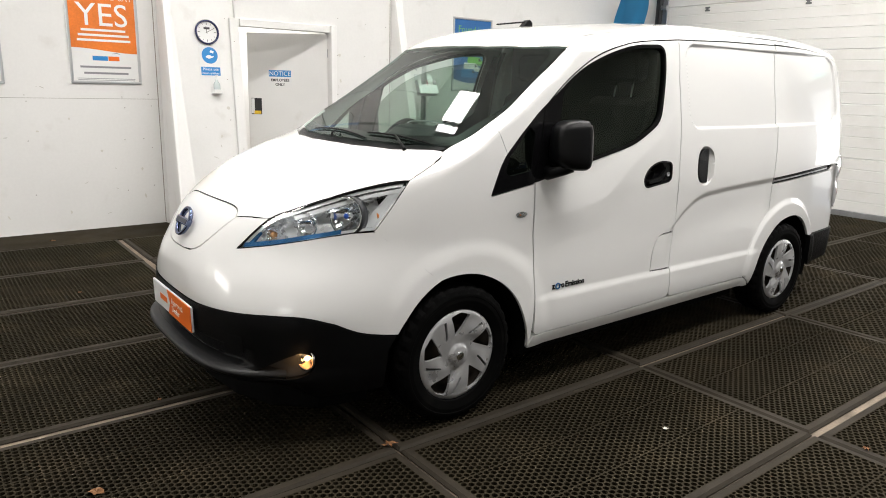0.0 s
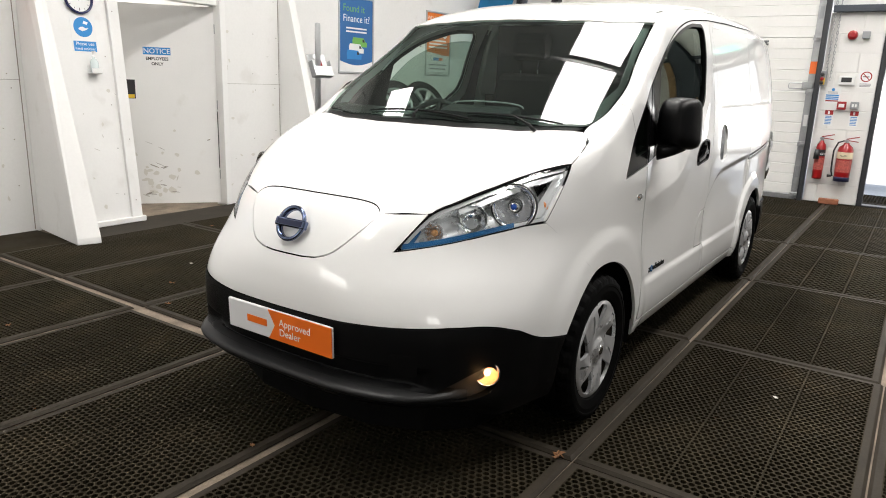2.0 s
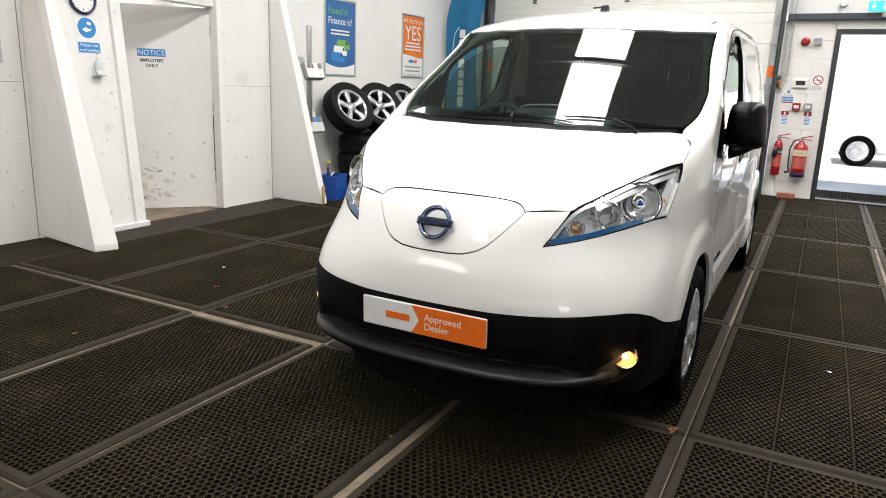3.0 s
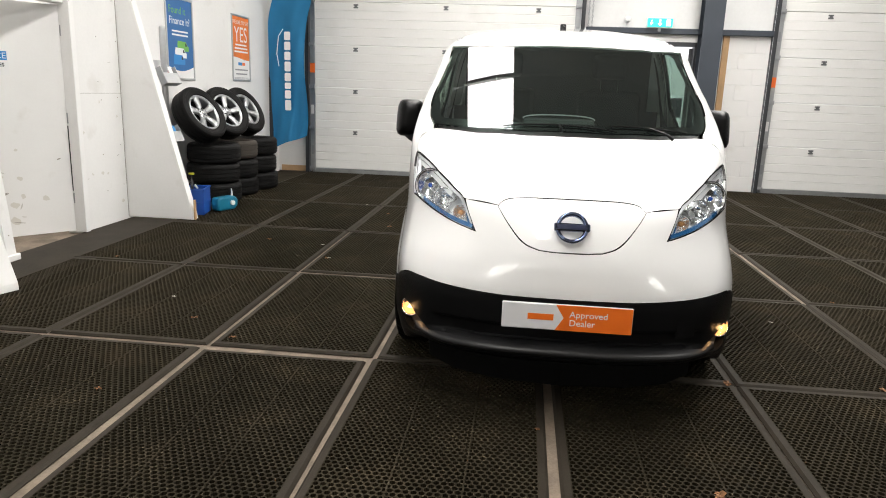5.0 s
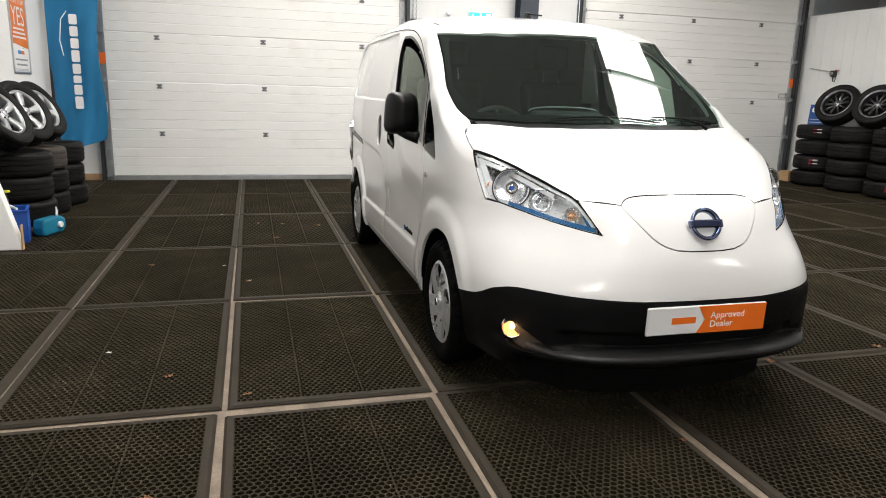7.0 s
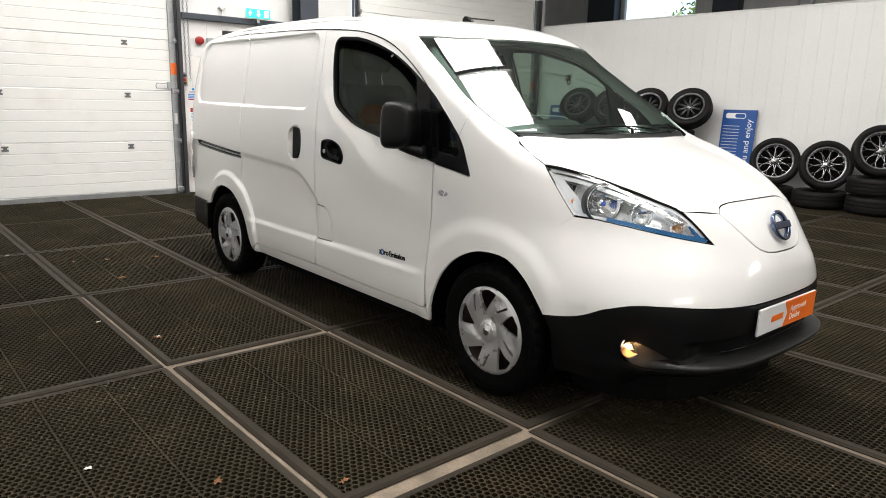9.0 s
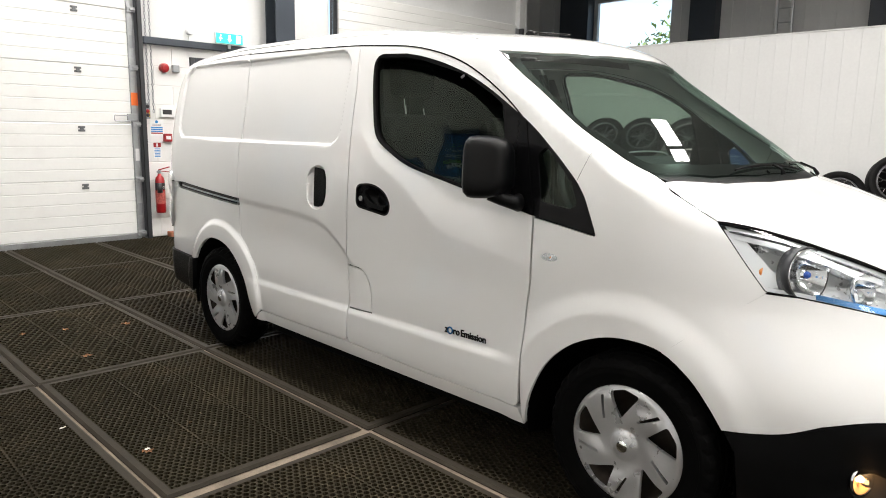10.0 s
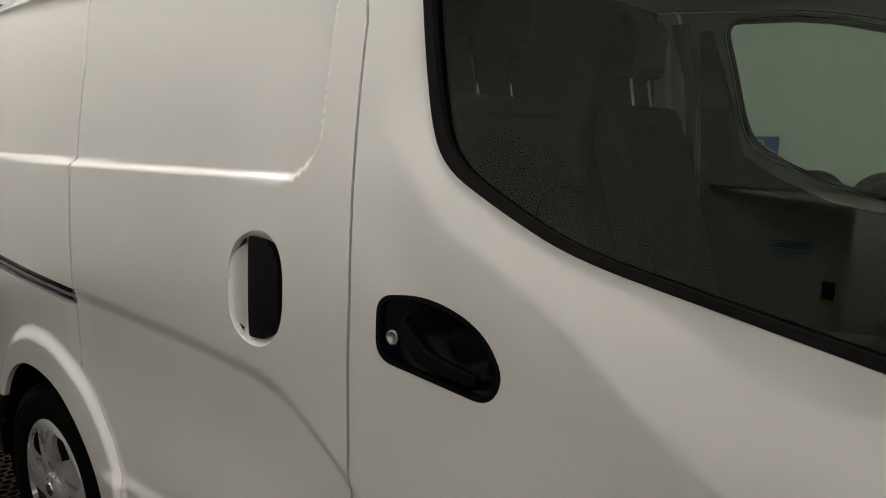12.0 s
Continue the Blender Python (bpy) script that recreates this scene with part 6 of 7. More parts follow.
def lattice_disc(n, r_in, r_out, width):
    """A cast wheel face of slim spokes that fork and cross before the rim."""
    step = 2 * math.pi / n
    far, rc = 0.75 * step, r_in + (r_out - r_in) * 2 / 3
    holes = []
    for k in range(n):
        a = k * step

        def pol(r, t):
            return (r * math.cos(a + t), r * math.sin(a + t))

        for q in ([pol(r_in * 1.12, 0), pol(rc, step / 2), pol(r_out, 0.25 * step), pol(r_out, -0.25 * step), pol(rc, -step / 2)], [pol(r_in, 0.1 * step), pol(rc, 0.5 * step), pol(r_in, 0.9 * step)], [pol(rc, 0.5 * step), pol(r_out, 0.75 * step), pol(r_out, 0.25 * step)]):
            holes.append(shrunk(np.array(rounded([(*p, 0.002) for p in q], 0.012)), width / 2))
    return cast_face(holes, r_out)


def cast_face(holes, r_out):
    v, f, rims = tessellated(circle(0, 0, r_out + 0.014, 64), holes, 0.02)
    r = np.hypot(v[:, 0], v[:, 1])
    z = ip(r, [0.0, 0.03, 0.06, 0.12, r_out, r_out + 0.014], [0.030, 0.028, 0.016, 0.026, 0.032, 0.036])
    verts = [(a, b, c) for (a, b), c in zip(v, z)]
    faces, near = [tuple(k) for k in f], {}
    for a, b in rims:
        for i in (a, b):
            if i not in near:
                near[i] = len(verts)
                verts.append((verts[i][0], verts[i][1], verts[i][2] - 0.028))
        faces.append((b, a, near[a], near[b]))
    return verts, faces


def alloy_wheel(label, group, mat, disc, r_rim, r_tyre, inner=None):
    w = thing("alloy_wheel", label, "wheel", group=group)
    part("tyre", tyre_bm(r_tyre, 0.205, r_rim - 0.004, 56, False), LOOSERUBBER, w, "black tyre")
    part("barrel", lathe([(r_rim, 0.080), (r_rim - 0.004, 0.088), (r_rim - 0.014, 0.080), (r_rim - 0.022, -0.03), (r_rim - 0.016, -0.085), (r_rim, -0.085)], 48, closed=True), DARKALLOY if inner else mat, w, "", True)
    mesh_part("wheel_face", *disc, [mat, inner or mat], w, second=[i for i, f in enumerate(disc[1]) if len(f) == 4], m=pose(0, 0, 0.045))
    # near-black disc that paints the shaded hollow behind the spokes
    part("brake_void", lathe([(0.0, -0.02), (r_rim - 0.02, -0.02), (r_rim - 0.02, -0.03), (0.0, -0.03)], 32), SEAM, w)
    part("centre_cap", lathe([(0.0, 0.080), (0.028, 0.079), (0.032, 0.072), (0.0, 0.070)], 20), mat, w, "", True)
    # small near-black discs drawn in place of shaded bolt holes
    for k in range(5):
        a = k * 2 * math.pi / 5
        part("bolt_hole", lathe([(0.0, 0.0), (0.008, 0.0), (0.008, -0.01), (0.0, -0.01)], 10), SEAM, w, "", False, pose(0.048 * math.cos(a), 0.048 * math.sin(a), 0.0705))
    return w


def leaning(x, y, z, yaw, tip, spin=0):
    """A wheel whose face looks along yaw (degrees from +x) and tip degrees up."""
    d = Vector((math.cos(radians(yaw)) * math.cos(radians(tip)), math.sin(radians(yaw)) * math.cos(radians(tip)), math.sin(radians(tip))))
    return Matrix.Translation((x, y, z)) @ d.to_track_quat("Z", "Y").to_matrix().to_4x4() @ pose(0, 0, 0, 0, 0, spin)


SILVERALLOY = material("silver_alloy", (0.46, 0.47, 0.48), 0.28, 0.85, vary=0.05, scale=10)
DARKALLOY = material("gunmetal_alloy", (0.19, 0.19, 0.20), 0.3, 0.85, vary=0.1, scale=10)
POLISHED = material("diamond_cut_alloy", (0.42, 0.42, 0.43), 0.2, 0.9, vary=0.1, scale=10)
silver = alloy_wheel("silver five-spoke alloy wheel with tyre leaning on the stack", "silver wheels by the wall", SILVERALLOY, spoke_disc(5, 0.050, 0.075, 0.062, 0.188), 0.212, 0.318)
silver.matrix_basis = leaning(3.86, 3.82, 0.985, 257, 31, 20)
copy_thing(silver, leaning(4.50, 3.82, 0.99, 249, 29, 5))
copy_thing(silver, leaning(5.10, 3.83, 0.99, 257, 30, 50))
gun = alloy_wheel("dark multi-spoke alloy wheel with tyre resting on a stack", "dark wheels on the stacks", DARKALLOY, spoke_disc(10, 0.016, 0.020, 0.055, 0.212, 0, 0.012), 0.238, 0.335)
gun.matrix_basis = leaning(5.90, -7.17, 1.275, 105, 32, 10)
for x, s in ((5.17, 40), (4.48, 4), (3.73, 22)):
    copy_thing(gun, leaning(x, -7.17, 1.275, 105, 32, s))
cut = alloy_wheel("diamond-cut mesh alloy wheel leaning on the partition", "mesh wheels by the partition", POLISHED, lattice_disc(10, 0.048, 0.226, 0.0045), 0.245, 0.335, SEAM)
cut.matrix_basis = leaning(2.35, -7.22, 0.565, 114, 14, 3)
copy_thing(cut, leaning(1.66, -7.22, 0.565, 116, 14, 25))
copy_thing(cut, leaning(1.02, -7.22, 0.80, 116, 14, 15))
copy_thing(cut, leaning(0.28, -7.22, 0.80, 116, 14, 35))

# ---- leaflet stand, crate, can, flag ----
stand = thing("leaflet_stand", "silver pole leaflet stand with two angled trays", "display stand", pose(3.13, 3.82, 0))
part("pole", lathe([(0.0, 0.02), (0.031, 0.02), (0.031, 1.855), (0.028, 1.875), (0.0, 1.882)], 28), ALU, stand, "", True)
part("stand_base", lathe([(0.0, 0.0), (0.17, 0.0), (0.17, 0.012), (0.14, 0.02), (0.0, 0.022)], 32), ALU, stand, "", False)
for z, red in ((1.30, True), (0.72, False)):
    tray = part("tray", moved(merged(box(-0.12, -0.012, 0.0, 0.12, -0.004, 0.27, 0.002), box(-0.12, -0.075, 0.0, 0.12, -0.004, 0.008, 0.002), box(-0.12, -0.080, 0.0, 0.12, -0.072, 0.11, 0.003), box(-0.125, -0.078, 0.0, -0.118, -0.004, 0.18, 0.002), box(0.118, -0.078, 0.0, 0.125, -0.004, 0.18, 0.002)), Matrix()), ALU, stand, "silver angled leaflet tray", m=pose(0.02, -0.03, z, -24, 0, -6))
    for k, (dx, mat) in enumerate(((-0.06, BLUE), (0.0, ORANGE if not red else RED), (0.055, BLUE))):
        part("leaflet", box(dx - 0.030, -0.030 - 0.012 * k, 0.010, dx + 0.030, -0.026 - 0.012 * k, 0.20 - 0.01 * k), mat if not (red and k != 1) else PAPER, tray)

crate = thing("crate", "blue open plastic crate holding small tools", "crate", pose(3.26, 3.60, 0.001, 0, 0, 12))
CRATEBLUE = material("blue_crate_plastic", (0.012, 0.075, 0.36), 0.4, vary=0.08)
for a, b, c, d in ((-0.15, -0.105, 0.15, -0.098), (-0.15, 0.098, 0.15, 0.105), (-0.15, -0.098, -0.143, 0.098), (0.143, -0.098, 0.15, 0.098)):
    part("crate_wall", merged(box(a, b, 0.0, c, d, 0.27, 0.002), box(a - 0.008 * (a < 0 and c < 0) - 0.004, b - 0.006, 0.255, c + 0.004, d + 0.006, 0.272, 0.002), box(a - 0.003, b - 0.003, 0.12, c + 0.003, d + 0.003, 0.132, 0.001)), CRATEBLUE, crate)
part("crate_floor", box(-0.143, -0.098, 0.0, 0.143, 0.098, 0.008), CRATEBLUE, crate)
tool = thing("brush", "white-handled brush lying in the crate", "tool", pose(3.26, 3.60, 0.255, 0, 12, 30))
part("handle", tube([(-0.12, 0, 0.0), (0.0, 0.01, 0.03), (0.13, 0.0, 0.05)], [0.010, 0.013, 0.009], 10), WHITEPLASTIC, tool)
pump_tool = thing("tyre_pump", "black hand pump with a yellow cap standing in the crate", "tool", pose(3.20, 3.62, 0.012))
part("barrel", lathe([(0.0, 0.0), (0.014, 0.0), (0.014, 0.34), (0.006, 0.345), (0.006, 0.40), (0.0, 0.40)], 12), INK, pump_tool, "", True)
part("cap", lathe([(0.0, 0.40), (0.030, 0.40), (0.030, 0.415), (0.0, 0.418)], 14), material("yellow_plastic", (0.6, 0.6, 0.05), 0.4), pump_tool, "yellow cap")

can = thing("water_can", "teal plastic can lying on its side on the mats", "can", pose(3.50, 3.40, 0.075, 0, 0, -22))
TEAL = material("teal_plastic", (0.01, 0.16, 0.26), 0.35, vary=0.08)
part("body", prism([(-0.14, -0.07), (0.10, -0.072), (0.145, -0.03), (0.145, 0.04), (0.10, 0.075), (-0.14, 0.072), (-0.155, 0.0)], "y", -0.055, 0.055, 0.02), TEAL, can)
part("cap", lathe([(0.0, 0.0), (0.026, 0.0), (0.026, 0.022), (0.0, 0.024)], 20), WHITEPLASTIC, can, "white screw cap", False, pose(0.05, -0.055, 0.005, 90, 0, 0))
part("spout", tube([(0.10, 0.0, 0.06), (0.105, 0.0, 0.11), (0.10, 0.0, 0.15)], [0.011, 0.009, 0.006], 10), WHITEPLASTIC, can, "white nozzle")

flag = thing("feather_flag", "blue feather flag with a white logo bar, sagging at its foot", "flag", pose(6.72, 4.08, 0))
mast = [(0.03 * math.sin(t * 2.4), -0.02 - 0.55 * max(0, t - 0.72) ** 1.6 * 4, 0.02 + 3.05 * t) for t in np.linspace(0, 1, 20)]
part("mast", tube(mast, [0.018] * 10 + [0.012] * 10, 10), INK, flag, "black mast")
FLAGBLUE = material("flag_blue_cloth", (0.008, 0.17, 0.36), 0.7, vary=0.06, scale=5, fine=300)
nu, nv = 26, 60
verts, faces = [], []
for j in range(nv):
    t = j / (nv - 1)
    z = 0.36 + 2.62 * t
    left = -0.02 - 0.55 * max(0, (z / 3.07) - 0.72) ** 1.6 * 4
    width = (0.60 + 0.03 * math.sin(t * 9)) * (1 if t < 0.8 else 1 - 0.5 * ((t - 0.8) / 0.2) ** 2)
    for i in range(nu):
        u = i / (nu - 1)
        fold = 0.022 * math.sin(u * 9 + t * 7) * (1 - 0.6 * t) + 0.014 * math.sin(u * 21 - t * 11) * (1 - t)
        verts.append((fold - 0.10 * u, left - width * u, z + 0.27 * u * (1 - t) ** 3 + 0.02 * math.sin(u * 5) * (1 - t) ** 2))
faces = [(j * nu + i, j * nu + i + 1, (j + 1) * nu + i + 1, (j + 1) * nu + i) for j in range(nv - 1) for i in range(nu - 1)]
cloth = mesh_part("cloth", verts, faces, FLAGBLUE, flag, "blue printed cloth")
part("mast_pocket", tube([(p[0], p[1] - 0.02, p[2]) for p in mast[2:]], 0.024, 8), INK, flag)
zb = 0.98
for k, tall in enumerate((0.15, 0.12, 0.09, 0.12, 0.14, 0.12, 0.12, 0.12)):
    part("logo_block", prism(rounded([(-0.046, zb, 0.02), (0.046, zb, 0.02), (0.046, zb + tall, 0.02), (-0.046, zb + tall, 0.02)], 0.02), "x", -0.002, 0.0), WHITEPRINT, flag, "plain white logo block", m=pose(-0.085, -0.335, 0))
    zb += tall + 0.022
part("logo_line", tube([(-0.075, -0.20, 1.62), (-0.075, -0.17, 1.8), (-0.075, -0.20, 2.05), (-0.075, -0.27, 2.15)], 0.006, 6), WHITEPRINT, flag)
structure("timber_batten", box(BACK - 0.02, 3.66, 0.0, BACK, 4.08, 0.09, 0.003), TIMBER, "bare timber batten at the foot of the pier")

# ---- back wall fixtures ----
def door_track(y, inward):
    t = thing("door_track", "dark steel door track with rollers and brackets", "door track", pose(BACK, y, 0), kind="")
    part("rail", merged(box(-0.10, 0.0, 0.0, -0.085, 0.055 * -inward, 3.2, 0.002), box(-0.10, 0.0, 0.0, 0.0, 0.010 * -inward, 3.2, 0.002), box(-0.05, 0.055 * -inward, 0.0, 0.0, 0.045 * -inward, 3.2, 0.002)), DARKFRAME, t, "dark angle rail")
    part("end_cap", box(-0.022, 0.004 * inward, 0.02, 0.01, 0.085 * inward, 3.2, 0.003), GALV, t, "galvanised door edge strip")
    for k in range(5):
        z = 0.06 + 0.64 * k
        part("roller_bracket", merged(box(-0.06, -0.02 * inward, z - 0.03, -0.02, 0.09 * inward, z + 0.03, 0.004), box(-0.075, 0.0, z - 0.012, -0.055, 0.06 * inward, z + 0.012, 0.003)), GALV, t, "roller bracket")
        part("warning_label", box(-0.024, 0.02 * inward, z + 0.22, -0.0215, 0.065 * inward, z + 0.36), PAPER if k in (1,) else GREYBOX, t)
    part("orange_tape", box(-0.0245, 0.006 * inward, 1.555, -0.0225, 0.083 * inward, 1.70), material("orange_tape", (0.85, 0.16, 0.02), 0.5), t, "orange tape")
    return t


door_track(3.60, -1)
door_track(-0.54, 1)
door_track(-3.33, -1)
door_track(-7.46, 1)
for y0, s in ((-0.50, 1), (-7.42, 1)):
    lock = thing("door_latch", "galvanised slide latch on the sectional door", "latch", pose(BACK, y0, 1.42))
    part("plate", box(-0.045, -0.02, -0.04, -0.022, 0.10, 0.04, 0.004), GALV, lock)
    part("loop", tube([(-0.04, 0.08, 0.02), (-0.045, 0.24, 0.02), (-0.05, 0.25, -0.02), (-0.045, 0.24, -0.045), (-0.04, 0.08, -0.045)], 0.007, 8), GALV, lock)

for k, (y, phase) in enumerate(((-0.648, 0), (-0.70, 1))):
    chain = thing("hoist_chain", "thin galvanised hoist chain hanging by the door", "chain", pose(BACK - 0.055, y, 0), "hoist chains")
    links = []
    for j in range(46):
        z = 1.50 + j * 0.038
        a = (j + phase) % 2 * math.pi / 2
        ring = [(0.010 * math.cos(t) * math.cos(a), 0.010 * math.cos(t) * math.sin(a), z + 0.024 * math.sin(t)) for t in np.linspace(0, 2 * math.pi, 8, endpoint=False)]
        links.append(tube(ring, 0.0038, 5, True))
    tagged(part("chain_run", merged(*links), GALV, chain), kind="stuff")


def wall_item(name, label, category, y, z, bm, mat, x=BACK):
    t = thing(name, label, category, pose(x, y, z, 90, 0, -90))
    part("case", bm, mat, t)
    return t


sounder = wall_item("fire_sounder", "round red fire alarm sounder on blockwork", "alarm", -0.86, 2.007, lathe([(0.0, 0.07), (0.030, 0.068), (0.050, 0.055), (0.055, 0.03), (0.055, 0.0), (0.0, 0.0)], 28), RED)
wall_item("junction_box", "grey square junction box on blockwork", "box", -1.0, 2.007, box(-0.042, -0.042, 0, 0.042, 0.042, 0.05, 0.006), GREYBOX)
ctrl = wall_item("door_control", "grey door control with coloured buttons", "switch", -0.615, 1.50, box(-0.04, -0.09, 0, 0.04, 0.09, 0.07, 0.006), GREYBOX)
part("yellow_face", box(-0.032, -0.07, 0.07, 0.032, 0.01, 0.073), material("yellow_face", (0.65, 0.42, 0.05), 0.5), ctrl)
for dy, mat in ((0.05, INK), (-0.005, RED), (-0.05, INK)):
    part("button", lathe([(0.0, 0.10), (0.018, 0.098), (0.022, 0.09), (0.018, 0.07), (0.0, 0.07)], 16), mat, ctrl, "", True, pose(0.0, dy, 0))
disp2 = wall_item("access_panel", "white wall panel with a dark display", "panel", -0.877, 1.485, box(-0.085, -0.055, 0, 0.085, 0.055, 0.03, 0.008), WHITEPLASTIC)
part("display", box(-0.06, -0.02, 0.03, 0.05, 0.035, 0.032), INK, disp2)
nosmoke = wall_item("no_smoking_sign", "white no smoking sign with red ring", "sign", -1.07, 1.504, box(-0.085, -0.10, 0, 0.085, 0.10, 0.002), PAPER)
part("ring", lathe([(0.048, 0.0022), (0.060, 0.0022), (0.060, 0.0032), (0.048, 0.0032)], 32, closed=True), RED, nosmoke, "", False, pose(0, 0.030, 0))
part("slash", box(-0.05, -0.005, 0.0022, 0.05, 0.005, 0.0032), RED, nosmoke, m=pose(0, 0.03, 0, 0, 0, -45))
part("cigarette", box(-0.035, -0.005, 0.0022, 0.035, 0.004, 0.0028), INK, nosmoke, m=pose(0, 0.03, 0))
bars(nosmoke, 0, -0.050, 0.12, 3, 0.015, 0.007, GREYINK, 0.0022)
blues = wall_item("safety_notice", "white notice with blue and red bands", "sign", -0.748, 1.305, box(-0.082, -0.095, 0, 0.082, 0.095, 0.002), PAPER)
part("roundel", lathe([(0.0, 0.0022), (0.018, 0.0022), (0.018, 0.003), (0.0, 0.003)], 20), BLUE, blues, m=pose(0, 0.07, 0))
for k in range(4):
    flat("band", rect(-0.07, -0.005 - k * 0.022, 0.07, 0.010 - k * 0.022), BLUE if k < 3 else RED, blues, 0.0022)
bars(blues, 0, 0.045, 0.12, 2, 0.014, 0.006, GREYINK, 0.0022)
callp = wall_item("fire_call_point", "red break-glass call point on blockwork", "alarm", -0.865, 1.19, box(-0.048, -0.048, 0, 0.048, 0.048, 0.05, 0.006), RED)
part("window", box(-0.03, -0.02, 0.05, 0.03, 0.02, 0.0515), PAPER, callp)
sw2 = wall_item("light_switch", "grey metal-clad double switch", "switch", -1.0, 1.195, box(-0.045, -0.045, 0, 0.045, 0.045, 0.045, 0.006), GREYBOX)
for dx in (-0.015, 0.015):
    part("rocker", box(dx - 0.010, -0.018, 0.045, dx + 0.010, 0.018, 0.049, 0.002), WHITEPLASTIC, sw2)
for y in (-0.742, -1.012):
    es = wall_item("extinguisher_sign", "narrow white extinguisher notice with red symbol", "sign", y, 1.04, box(-0.05, -0.095, 0, 0.05, 0.095, 0.002), PAPER)
    flat("symbol", rect(-0.045, 0.035, 0.045, 0.09), RED, es, 0.0022)
    flat("figure", rect(-0.012, 0.042, 0.008, 0.080), WHITEPRINT, es, 0.0030)
    bars(es, 0, 0.020, 0.08, 6, 0.018, 0.009, BLUE, 0.0022)


def extinguisher(y, r, h, label, band, foam):
    e = thing("fire_extinguisher", label, "extinguisher", pose(BACK - r - 0.012, y, 0.295), "wall-hung extinguishers")
    part("cylinder", lathe([(0.0, 0.0), (r * 0.9, 0.0), (r, 0.02), (r, h - 0.07), (r * 0.85, h - 0.03), (r * 0.4, h), (r * 0.35, h + 0.02), (0.0, h + 0.02)], 32), RED, e, "red cylinder", True)
    part("label_band", lathe([(r + 0.0008, h * 0.62), (r + 0.0008, h * 0.80)], 32), band, e)
    part("small_print", lathe([(r + 0.0008, h * 0.25), (r + 0.0008, h * 0.58)], 32), material("label_red_white", (0.55, 0.12, 0.10), 0.5, vary=0.3, scale=60), e)
    part("valve", merged(lathe([(0.0, h + 0.02), (0.018, h + 0.02), (0.018, h + 0.06), (0.0, h + 0.065)], 14), box(-0.012, -0.02, h + 0.03, 0.012, 0.03, h + 0.055, 0.004)), GALV, e)
    part("lever", merged(moved(box(-0.010, -0.13, 0.0, 0.010, 0.01, 0.012, 0.003), pose(0, 0, h + 0.06, -14, 0, 0)), moved(box(-0.010, -0.12, 0.0, 0.010, 0.01, 0.010, 0.003), pose(0, 0, h + 0.045, 6, 0, 0))), RED, e, "red lever")
    if foam:
        part("base_ring", lathe([(0.0, -0.002), (r + 0.002, -0.002), (r + 0.002, 0.05), (r, 0.052)], 32), material("navy_base", (0.02, 0.02, 0.06), 0.4), e, "", True)
        part("hose", tube([(0, 0.02, h + 0.045), (0, 0.09, h + 0.02), (0, 0.125, h - 0.08), (0, 0.125, h * 0.5), (-0.01, 0.12, 0.12), (-0.02, 0.10, 0.05)], 0.010, 10), INK, e, "black hose", True)
        part("nozzle", tube([(-0.02, 0.11, 0.055), (-0.02, 0.155, 0.05)], [0.013, 0.018], 10), INK, e)
        text_part("lettering", "FOAM", 0.028, INK, e, pose(-r - 0.0015, 0.045, h * 0.68, 90, 0, -90), 0.0003)
    else:
        part("horn", tube([(-r - 0.01, 0.03, h * 0.55), (-r - 0.012, 0.032, h * 0.80)], [0.032, 0.022], 12), INK, e, "black discharge horn", True)
        text_part("lettering", "CO2", 0.034, WHITEPRINT, e, pose(-r - 0.0016, -0.005, h * 0.66, 90, 0, -90), 0.0003)
    part("wall_bracket", box(r - 0.005, -0.03, h * 0.7, r + 0.012, 0.03, h * 0.85, 0.002), GALV, e)


CREAM = material("cream_label", (0.72, 0.62, 0.42), 0.5)
extinguisher(-0.725, 0.055, 0.45, "slim red CO2 extinguisher with black horn", INK, False)
extinguisher(-0.995, 0.085, 0.44, "large red foam extinguisher with cream label", CREAM, True)
brick = thing("loose_brick", "red-brown brick lying on the floor by the wall", "brick", pose(BACK - 0.10, -0.90, 0.0, 0, 0, 3))
part("body", box(-0.05, -0.11, 0.0, 0.05, 0.11, 0.062, 0.006), material("brick_red", (0.33, 0.12, 0.06), 0.85, vary=0.2, scale=14, fine=80, bump=0.5), brick)
exit_sign = thing("exit_sign", "lit green and white emergency exit sign on the rail", "exit sign", pose(BACK - 0.12, -1.665, 2.415, 90, 0, -90))
part("case", box(-0.185, -0.068, -0.035, 0.185, 0.068, 0.0, 0.006), WHITEPLASTIC, exit_sign)
part("face", box(-0.178, -0.060, 0.0, 0.178, 0.060, 0.004), glow("exit_green", (0.03, 0.62, 0.48), 0.8), exit_sign, "glowing green face")
EXITW = glow("exit_white", (0.85, 1.0, 0.95), 1.1)
part("figure", merged(box(-0.13, -0.035, 0.004, -0.118, 0.02, 0.005), box(-0.14, -0.01, 0.004, -0.10, 0.005, 0.005), box(-0.125, 0.024, 0.004, -0.11, 0.038, 0.005)), EXITW, exit_sign)
part("arrow", prism([(0.0, -0.045), (0.030, -0.01), (0.011, -0.01), (0.011, 0.045), (-0.011, 0.045), (-0.011, -0.01), (-0.030, -0.01)], "z", 0.004, 0.005), EXITW, exit_sign)
part("doorway", merged(box(0.09, -0.045, 0.004, 0.15, 0.045, 0.005)), EXITW, exit_sign)
part("hanger", box(-0.02, -0.12, -0.03, 0.02, -0.066, -0.01, 0.002), GALV, exit_sign)
